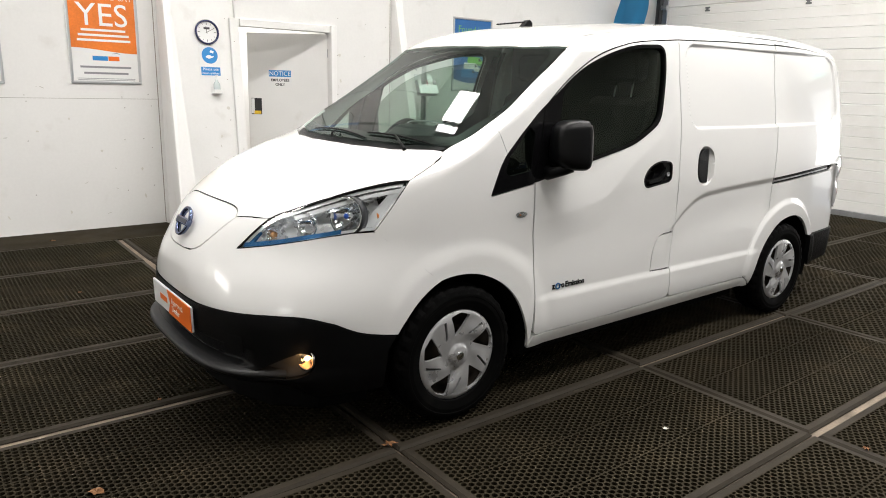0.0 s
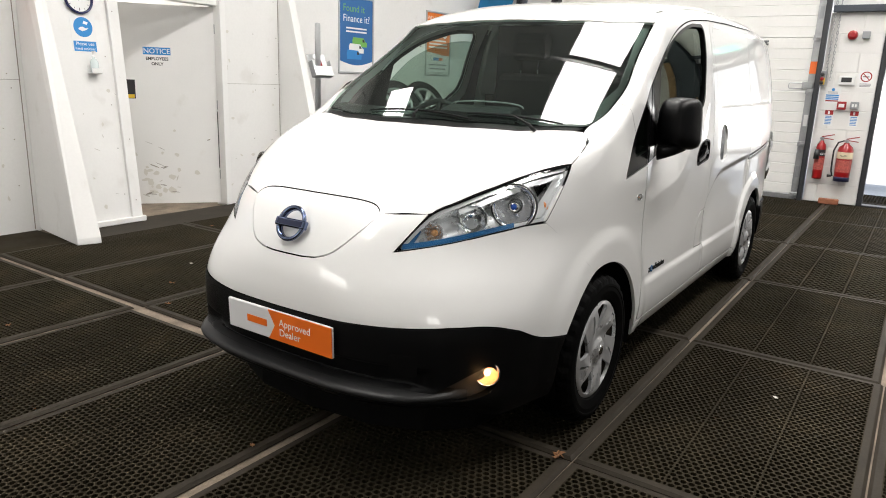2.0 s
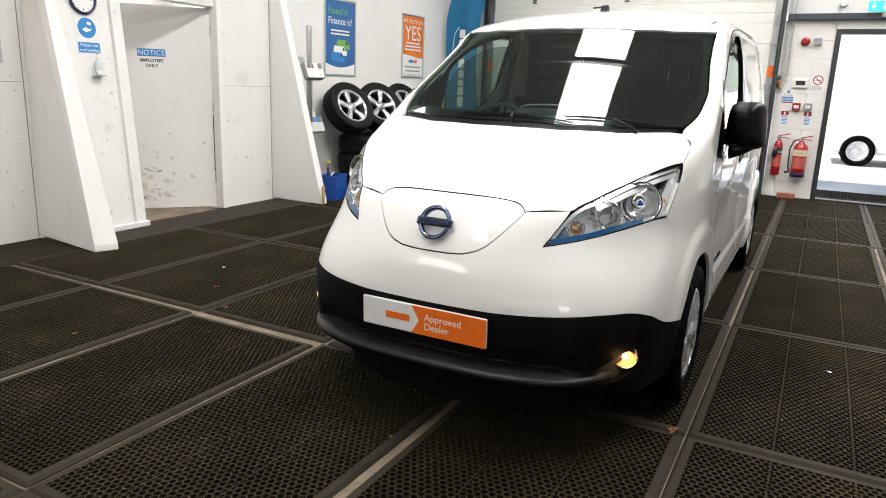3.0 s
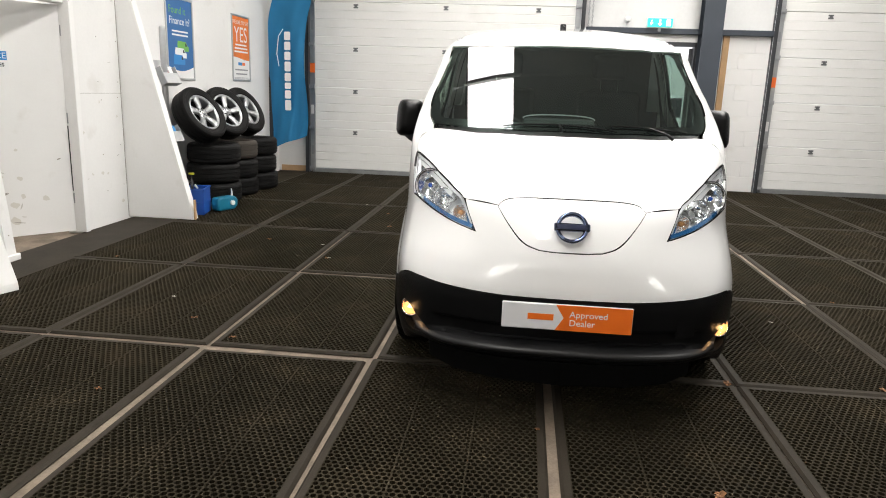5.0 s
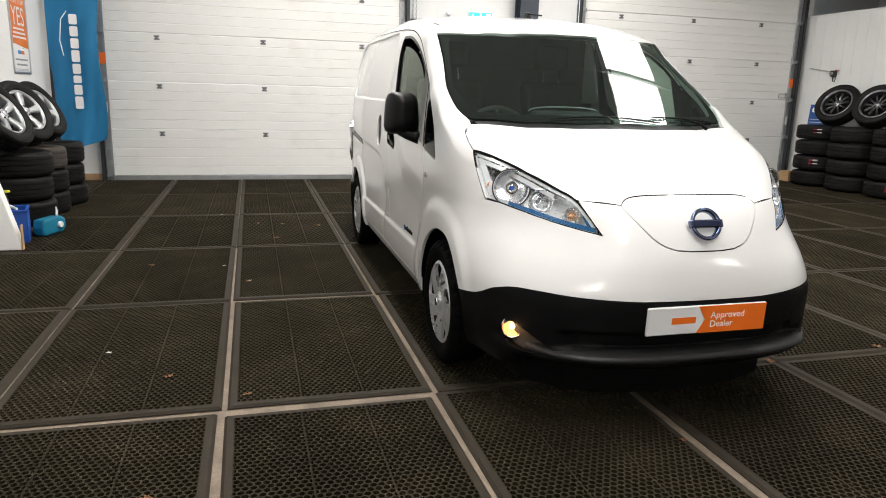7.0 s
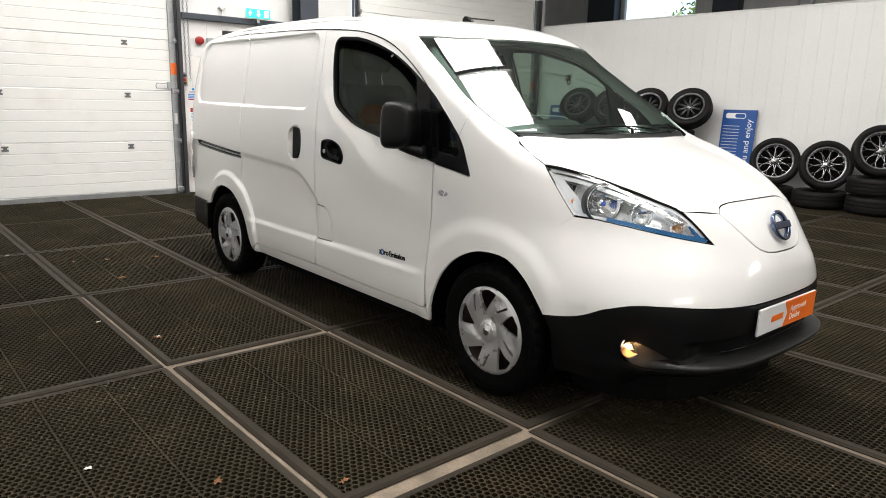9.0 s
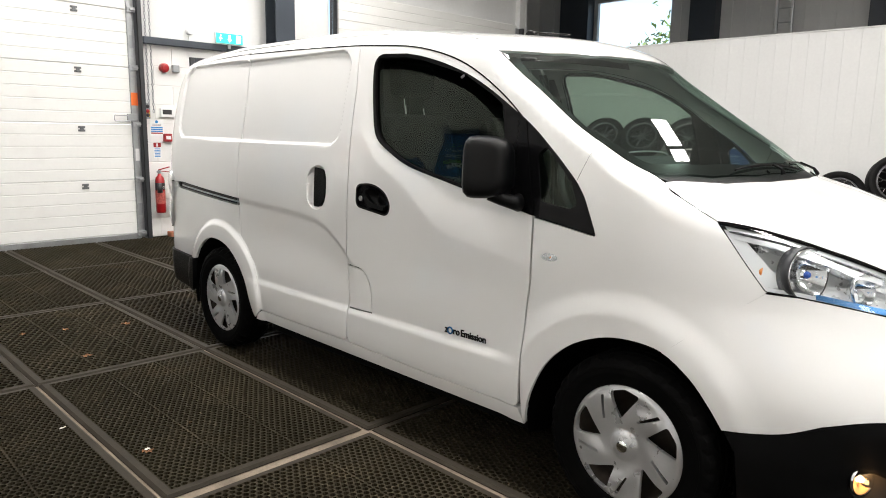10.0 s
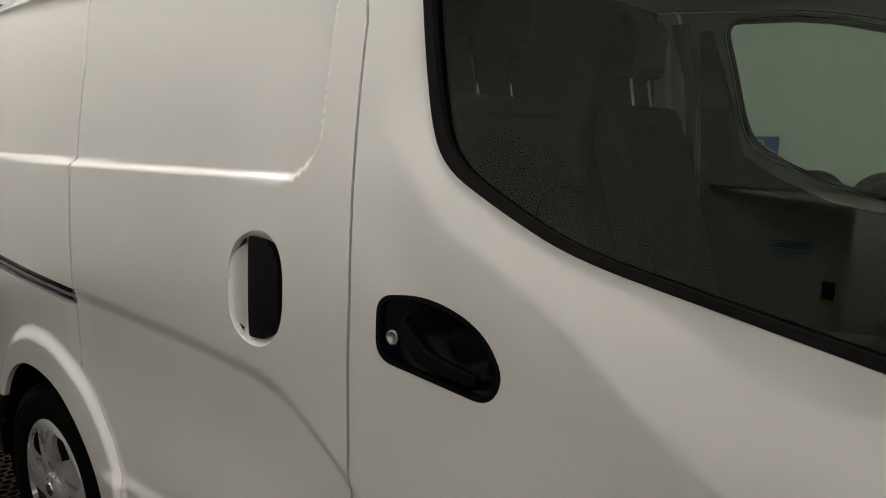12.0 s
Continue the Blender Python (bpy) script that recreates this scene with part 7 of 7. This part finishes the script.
cam_box = wall_item("detector", "small white detector on a stalk above the rail", "detector", -1.22, 2.47, merged(lathe([(0.0, 0.05), (0.035, 0.045), (0.045, 0.02), (0.045, 0.0), (0.0, 0.0)], 20), box(-0.006, -0.13, 0.0, 0.006, -0.03, 0.012)), WHITEPLASTIC, BACK + 0.05)

# the open exterior door and its frame
structure("door_frame", merged(box(BACK - 0.02, -1.25, 0, BACK + 0.12, -1.19, 2.16, 0.004), box(BACK - 0.02, -2.27, 0, BACK + 0.12, -2.21, 2.16, 0.004), box(BACK - 0.02, -2.21, 2.10, BACK + 0.12, -1.25, 2.16, 0.004), box(BACK - 0.02, -2.21, 0.0, BACK + 0.14, -1.25, 0.018, 0.003)), DARKFRAME, "dark metal door frame with threshold")
ext = thing("exterior_door", "white exterior door standing wide open", "door", pose(BACK + 0.10, -2.21, 0.02, 0, 0, -14))
part("door_leaf", box(0.0, 0.0, 0.0, 0.95, 0.045, 2.06, 0.003), WHITEPLASTIC, ext)
part("door_edge", box(-0.004, -0.003, 0.0, 0.0, 0.048, 2.06), DARKFRAME, ext)
part("door_handle", tube([(0.86, 0.045, 1.02), (0.86, 0.09, 1.02), (0.75, 0.095, 1.02)], 0.010, 8), GALV, ext)
part("panic_bar", box(0.05, 0.05, 0.95, 0.80, 0.08, 1.0, 0.006), GALV, ext)
closer = wall_item("door_contact", "small white door contact on the frame", "sensor", -1.275, 2.06, box(-0.02, -0.05, 0, 0.02, 0.03, 0.03, 0.004), WHITEPLASTIC, BACK - 0.02)
structure("timber_strip", merged(box(BACK - 0.03, -2.70, 0, BACK, -2.61, 1.0, 0.003), box(BACK - 0.035, -2.69, 1.0, BACK, -2.60, 2.26, 0.003)), TIMBER, "bare timber boarding beside the steel column")


# blockwork piers: each course of blocks stands a little proud of its joints
def block_panel(name, y0, y1, z0, z1, label):
    w = structure(name, box(BACK + 0.006, y0, z0, BACK + 0.2, y1, z1), BLOCKPAINT, label)
    data = {}
    course, length, j = 0.225, 0.45, 0.006
    k, z = 0, z0
    while z < z1 - 0.03:
        zt = min(z + course, z1)
        y = y0 - (0.225 if k % 2 else 0.0)
        while y < y1 - 0.01:
            a, c = max(y, y0), min(y + length, y1)
            if c - a > 0.03:
                key = (round(c - a, 3), round(zt - z, 3))
                if key not in data:
                    o = part("block", box(0.0, j / 2, j / 2, 0.012, c - a - j / 2, zt - z - j / 2, 0.003), BLOCKPAINT, w)
                    data[key] = o.data
                else:
                    o = new("block", data[key])
                    o.parent = w
                o.matrix_basis = pose(BACK, a, z)
            y += length
        z, k = zt, k + 1


block_panel("wall_back_blocks", -1.19, -0.60, 0.0, 2.265, "white painted blockwork beside the open doorway")
block_panel("wall_back_infill", -3.30, -2.27, 0.0, 2.265, "white painted blockwork beside the steel column")

# partition ribs, signs and fittings
for k in range(58):
    part("rib", box(-5.2 + k * 0.215, WALL_R, 0.0, -5.194 + k * 0.215, WALL_R + 0.004, 2.725, 0.002), CLADDING, bpy.data.objects["wall_right"])
part("capping", box(FRONT, WALL_R - 0.11, 2.725, BACK, WALL_R + 0.012, 2.745, 0.004), CLADDING, bpy.data.objects["wall_right"])
SIGNBLUE = material("banner_blue", (0.01, 0.07, 0.27), 0.45, vary=0.05)


def banner(x, tilt, label, words):
    b = thing("banner_board", label, "sign", pose(x, WALL_R + 0.14, 0.06, 90 + tilt, 0, 180))
    part("board", box(-0.27, 0.0, -0.004, 0.27, 1.22, 0.0), SIGNBLUE, b)
    part("logo_plate", prism(rounded([(-0.22, 1.09, 0.04), (0.10, 1.09, 0.04), (0.10, 1.17, 0.04), (-0.22, 1.17, 0.04)], 0.01), "z", 0.0005, 0.001), WHITEPRINT, b, "white logo shape")
    part("logo_plate", prism(rounded([(-0.07, 1.10, 0.035), (0.09, 1.10, 0.035), (0.09, 1.16, 0.035), (-0.07, 1.16, 0.035)], 0.01), "z", 0.0012, 0.0016), SIGNBLUE, b, "blue logo shape")
    if words:
        text_part("lettering", "thank you and enjoy", 0.13, WHITEPRINT, b, pose(0.20, 0.02, 0.0006, 0, 0, 90), 0.0003)
    for k in range(20):
        part("stripe", box(-0.24, 0.06 + k * 0.048, 0.0004, 0.02 if words else 0.24, 0.066 + k * 0.048, 0.001), WHITEPRINT, b)
    return b


banner(3.10, -4, "blue banner board with white lettering against the partition", True)
banner(6.60, -4, "blue striped banner board behind the tyre stack", False)
cardboard = thing("cardboard_box", "small brown cardboard box beside the tyres", "box", pose(6.70, -7.10, 0.0, 0, 0, 8))
part("body", box(-0.10, -0.09, 0.0, 0.10, 0.09, 0.17, 0.004), material("cardboard", (0.36, 0.22, 0.11), 0.8, vary=0.1, scale=10), cardboard)
airline = thing("air_line_fitting", "black and red air line fitting on the partition", "fitting", pose(6.50, WALL_R, 1.78))
part("regulator", box(-0.04, 0.0, -0.05, 0.04, 0.08, 0.05, 0.01), INK, airline)
part("gauge", lathe([(0.0, 0.0), (0.03, 0.0), (0.03, 0.025), (0.0, 0.028)], 16), GALV, airline, m=pose(0.0, 0.08, 0.0, -90, 0, 0))
part("tap", box(-0.10, 0.03, 0.045, -0.03, 0.05, 0.06, 0.003), RED, airline)
part("hose", tube([(0.0, 0.05, -0.05), (-0.02, 0.06, -0.12), (-0.06, 0.06, -0.13), (-0.07, 0.05, -0.06)], 0.008, 8), INK, airline, "", True)
part("pipe", tube([(0.05, 0.03, 0.03), (0.25, 0.02, 0.06), (0.55, 0.02, 0.10)], 0.007, 8), GALV, airline)

# beyond the partition: columns, high window, ladder
structure("column", box(9.25, -12.88, 0, 10.1, -12.6, CEIL), STEEL_BLUE, "dark steel column beyond the partition")
structure("column", box(5.95, -12.88, 0, 6.55, -12.6, CEIL), STEEL_BLUE, "dark steel column beside the high window")
structure("column", box(2.70, -12.88, 0, 2.95, -12.6, CEIL), STEEL_BLUE, "slim dark steel column on the outer wall")
ladder = thing("ladder", "aluminium ladder standing against the far wall", "ladder", pose(4.46, -12.75, 0, -3, 0, 0))
for dx in (-0.15, 0.15):
    part("stile", box(dx - 0.015, -0.03, 0.0, dx + 0.015, 0.03, 4.6, 0.003), ALU, ladder)
for k in range(15):
    part("rung", tube([(-0.15, 0, 0.3 + k * 0.28), (0.15, 0, 0.3 + k * 0.28)], 0.014, 8), ALU, ladder)
tree = thing("tree", "sunlit green tree outside the high window", "tree", pose(8.6, -19.0, -0.02))
part("trunk", tube([(0, 0, 0), (0.05, 0, 1.6), (-0.05, 0.1, 3.0), (0.1, 0, 5.0)], [0.22, 0.17, 0.13, 0.05], 10), TIMBER, tree, "brown trunk", True)
BOUGHS = [(0.0, 0.0, 5.2), (-1.5, 0.2, 4.4), (1.4, -0.2, 4.7), (-0.8, 0.3, 6.0), (0.9, 0.2, 6.2), (2.2, 0.1, 3.9), (-2.3, 0.0, 5.3)]
for bx, by, bz in BOUGHS[1:]:
    part("limb", tube([(0.0, 0.05, 2.9), (bx * 0.5, by * 0.5, (2.9 + bz) / 2 + 0.2), (bx, by, bz)], [0.07, 0.045, 0.02], 6), TIMBER, tree)
leaf_rnd = random.Random(31)
verts, faces = [], []
for bx, by, bz in BOUGHS:
    for k in range(240):
        u = Vector((leaf_rnd.gauss(0, 0.42), leaf_rnd.gauss(0, 0.42), leaf_rnd.gauss(0, 0.34))) + Vector((bx, by, bz))
        a, e = Vector((leaf_rnd.uniform(-1, 1), leaf_rnd.uniform(-1, 1), leaf_rnd.uniform(-1, 1))).normalized() * 0.11, Vector((leaf_rnd.uniform(-1, 1), leaf_rnd.uniform(-1, 1), leaf_rnd.uniform(-1, 1))).normalized() * 0.06
        n = len(verts)
        verts += [u - a, u + e, u + a, u - e]
        faces.append((n, n + 1, n + 2, n + 3))
tagged(mesh_part("crown", verts, faces, material("tree_leaf", (0.10, 0.17, 0.035), 0.6, vary=0.3, scale=3), tree, "loose green crown", smooth=False), kind="stuff")
for k in range(46):
    x = -3.0 + k * 0.30
    if not (7.05 < x < 9.2):
        part("cladding_rib", box(x, -12.90, 2.4, x + 0.05, -12.885, CEIL), CLADDING, bpy.data.objects["wall_outer"])

# ---- floor: ring mats, litter ----
def mat_material():
    m = material("ring_mat_rubber", (0.032, 0.0265, 0.0172), 0.72, spec=0.03, vary=0.25, scale=2.2, fine=45, bump=0.25, bump_scale=160, dirt=(0.056, 0.043, 0.026), dirt_amount=0.22, dirt_scale=2.6, island=True, rough_vary=0.08)
    return m


MAT = mat_material()
MATEDGE = material("mat_border_rubber", (0.036, 0.030, 0.0225), 0.6, spec=0.08, vary=0.22, scale=5, fine=60, bump=0.25, bump_scale=140, dirt=(0.040, 0.034, 0.026), dirt_amount=0.2, dirt_scale=4)
# near-black underside: the shade inside the mat holes, put into colour
UNDER = material("mat_hole_shade", (0.0025, 0.0023, 0.002), 0.9, spec=0.0, vary=0.2)
MW, ML, RIM, TH = 0.900, 1.548, 0.038, 0.014


def ring_mat_arrays(pitch):
    """One mat: three by five moulded squares pierced by round holes, inside a bevelled border."""
    nx, ny = 5, 3
    sx, sy = (ML - 2 * RIM) / nx, (MW - 2 * RIM) / ny
    holes, r = [], pitch * 0.425
    rows = int((sx - 0.002) / (pitch * 0.866))
    cols = int((sy - 0.002) / pitch)
    px, py = (sx - 0.0012) / rows, (sy - 0.0012) / (cols + 0.5)
    for i in range(rows):
        for j in range(cols):
            cx, cy = 0.0006 + (i + 0.5) * px, 0.0006 + (j + (0.5 if i % 2 == 0 else 1.0)) * py
            holes.append(np.array([(cx + r * math.cos(a), cy + r * math.sin(a)) for a in (math.pi / 4 * k + 0.2 for k in range(8))]))
        cx, cy = 0.0006 + (i + 0.5) * px, 0.0006 + (cols + 0.25 if i % 2 == 0 else 0.25) * py
        holes.append(np.array([(cx + r * 0.95 * math.cos(a), cy + r * 0.52 * math.sin(a)) for a in (math.pi / 3 * k for k in range(6))]))
    v, f, rims = tessellated(np.array(rounded([(0, 0), (sx, 0), (sx, sy), (0, sy)], 0.06)), holes, 5.0)
    inner = [(a, b) for a, b in rims if not (min(v[a][0], v[a][1], sx - v[a][0], sy - v[a][1]) < 1e-5 and min(v[b][0], v[b][1], sx - v[b][0], sy - v[b][1]) < 1e-5)]
    verts, faces, second = [], [], []
    for i in range(nx):
        for j in range(ny):
            base = len(verts)
            ox, oy = -ML / 2 + RIM + i * sx, -MW / 2 + RIM + j * sy
            verts += [(p[0] + ox, p[1] + oy, 0.0) for p in v]
            faces += [tuple(int(q) + base for q in t) for t in f]
            low = {}
            for a, b in inner:
                for q in (a, b):
                    if q not in low:
                        low[q] = len(verts)
                        verts.append((v[q][0] + ox, v[q][1] + oy, -TH + 0.001))
                faces.append((int(b) + base, int(a) + base, low[a], low[b]))
    return verts, faces


def border(verts, faces):
    second = []
    x1, y1, x0, y0 = ML / 2, MW / 2, ML / 2 - RIM, MW / 2 - RIM
    loops = [[(sx * x0, sy * y0, 0.0) for sx, sy in ((-1, -1), (1, -1), (1, 1), (-1, 1))], [(sx * (x1 - 0.012), sy * (y1 - 0.012), -0.001) for sx, sy in ((-1, -1), (1, -1), (1, 1), (-1, 1))], [(sx * x1, sy * y1, -TH + 0.003) for sx, sy in ((-1, -1), (1, -1), (1, 1), (-1, 1))], [(sx * x1, sy * y1, -TH) for sx, sy in ((-1, -1), (1, -1), (1, 1), (-1, 1))]]
    base = len(verts)
    verts += [p for k in loops for p in k]
    for k in range(3):
        for i in range(4):
            j = (i + 1) % 4
            second.append(len(faces))
            faces.append((base + 4 * k + i, base + 4 * (k + 1) + i, base + 4 * (k + 1) + j, base + 4 * k + j))
    # the sheet that closes the holes from below, coloured as their shade
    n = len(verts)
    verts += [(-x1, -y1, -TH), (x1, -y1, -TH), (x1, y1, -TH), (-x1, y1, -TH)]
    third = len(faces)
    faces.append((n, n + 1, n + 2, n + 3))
    return second, third


def mat_mesh(pitch):
    v, f = ring_mat_arrays(pitch)
    second, third = border(v, f)
    me = bpy.data.meshes.new("mat")
    me.from_pydata(v, [], f)
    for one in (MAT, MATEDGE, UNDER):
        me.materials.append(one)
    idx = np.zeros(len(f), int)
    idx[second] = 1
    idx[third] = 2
    me.polygons.foreach_set("material_index", idx)
    bm = bmesh.new()
    bm.from_mesh(me)
    bmesh.ops.remove_doubles(bm, verts=bm.verts, dist=2e-5)
    bm.to_mesh(me)
    bm.free()
    return me


MAT_NEAR, MAT_FAR = mat_mesh(0.0275), mat_mesh(0.040)
mats = thing("floor_mats", "black rubber ring mats laid edge to edge over the concrete", "mat", kind="structure")
rnd = random.Random(11)
PX, PY = 1.555, 0.906
# mats that lie loose, shifted and cut a little short
ODD = {(-1, 1): (-0.024, 0.0, 0.967, 0.964), (-1, 0): (-0.004, 0.018, 1, 0.962), (-1, 2): (-0.012, 0.010, 0.984, 0.984), (0, 1): (-0.006, -0.006, 0.975, 0.978), (0, 0): (0, -0.008, 0.99, 0.98), (0, 2): (0.004, 0.0, 0.985, 1), (1, 1): (0.012, 0, 0.985, 0.985), (1, 2): (0.008, 0, 0.99, 0.99), (-1, 3): (-0.008, 0, 0.988, 0.99), (0, 3): (0, 0, 0.99, 0.99), (1, -1): (0, 0.006, 0.99, 0.985), (1, -2): (0, 0.008, 1, 0.984), (1, -3): (0, -0.008, 1, 0.984), (2, -2): (0, 0.010, 1, 0.98)}
for i in range(-3, 5):
    for j in range(-8, 4):
        x0, y0 = -0.35 + PX * i + PX / 2, 0.015 + PY * j + PY / 2
        if i == 4:
            x0 -= 0.06
        near = -2.6 < x0 < 2.6 and -2.7 < y0 < 3.3
        o = new("mat", MAT_NEAR if near else MAT_FAR)
        o.parent = mats
        dx, dy, turn = rnd.uniform(-0.002, 0.002), rnd.uniform(-0.002, 0.002), rnd.uniform(-0.1, 0.1)
        ddx, ddy, fx, fy = ODD.get((i, j), (0, 0, 1, 1))
        dx, dy = dx + ddx, dy + ddy
        if (i, j) == (-1, 1):
            turn = 0.45
        o.matrix_basis = pose(x0 + dx, y0 + dy, rnd.uniform(-0.0015, 0.0), 0, 0, turn) @ Matrix.Diagonal((fx, fy, 1, 1))
o = new("mat", MAT_FAR)
o.parent, o.matrix_basis = mats, pose(8.1, -1.75, -0.001, 0, 0, 90)
structure("rubber_sheet", box(0.34, 3.44, -0.016, 2.85, 4.1, -0.004, 0.003), MATEDGE, "plain black rubber strip along the wall by the door")
structure("rubber_sheet", box(-6.0, 3.64, -0.016, 0.23, 4.22, -0.004, 0.003), MAT, "dark rubber strip along the wall under the poster")
structure("rubber_sheet", box(2.97, 3.64, -0.016, 7.2, 4.1, -0.004, 0.003), MAT, "dark rubber strip along the wall under the tyres")

LEAF = material("dry_leaf", (0.20, 0.088, 0.03), 0.8, vary=0.25, scale=40, fine=200)
PALE = material("paper_scrap", (0.6, 0.58, 0.52), 0.8, vary=0.1, scale=30)


def leaf_mesh(seed, mat):
    r = random.Random(seed)
    n = 12
    verts = [(0, 0, 0.006)]
    for k in range(n):
        a = 2 * math.pi * k / n
        rad = (0.028 if k % 2 else 0.017) * r.uniform(0.8, 1.2) * (1.25 if math.cos(a) > 0.7 else 1)
        verts.append((rad * math.cos(a) * 1.3, rad * math.sin(a), 0.002 + 0.010 * r.random()))
    me = bpy.data.meshes.new("leaf")
    me.from_pydata(verts, [], [(0, 1 + k, 1 + (k + 1) % n) for k in range(n)])
    me.materials.append(mat)
    return me


LEAVES = [leaf_mesh(s, LEAF) for s in (1, 2, 3)] + [leaf_mesh(9, PALE)]
for k, (x, y, size) in enumerate(((-0.368, -0.843, 1.3), (1.62, 1.724, 1.1), (3.05, 1.49, 1.2), (3.76, 1.64, 1.0), (3.70, 1.41, 1.1), (3.586, 1.077, 1.4), (-0.97, 2.04, 0.8), (-1.39, -0.54, 1.3), (-0.30, -1.60, 1.1), (2.18, 2.41, 1.0), (0.03, 2.07, 1.0), (1.28, 3.31, 0.8), (1.25, -1.99, 0.8), (-1.0, 0.09, 0.6), (-0.235, 1.73, 0.9), (-0.87, 3.80, 1.1))):
    o = tagged(new("leaf", LEAVES[k % 3]), "dry brown leaf lying on the rubber mats", "leaf", "fallen leaves")
    o.matrix_basis = pose(x, y, 0.001, 0, 0, 47 * k) @ Matrix.Diagonal((size * 0.62, size * 0.62, size * 1.1, 1))
for x, y in ((0.40, 2.385), (2.1, 1.9), (4.3, 2.0), (0.7, -1.4), (1.65, 1.715)):
    o = tagged(new("paper_scrap", LEAVES[3]), "small pale paper scrap on the rubber mats", "litter", "paper scraps")
    o.matrix_basis = pose(x, y, 0.001, 0, 0, 300 * x) @ Matrix.Diagonal((0.45, 0.45, 0.45, 1))
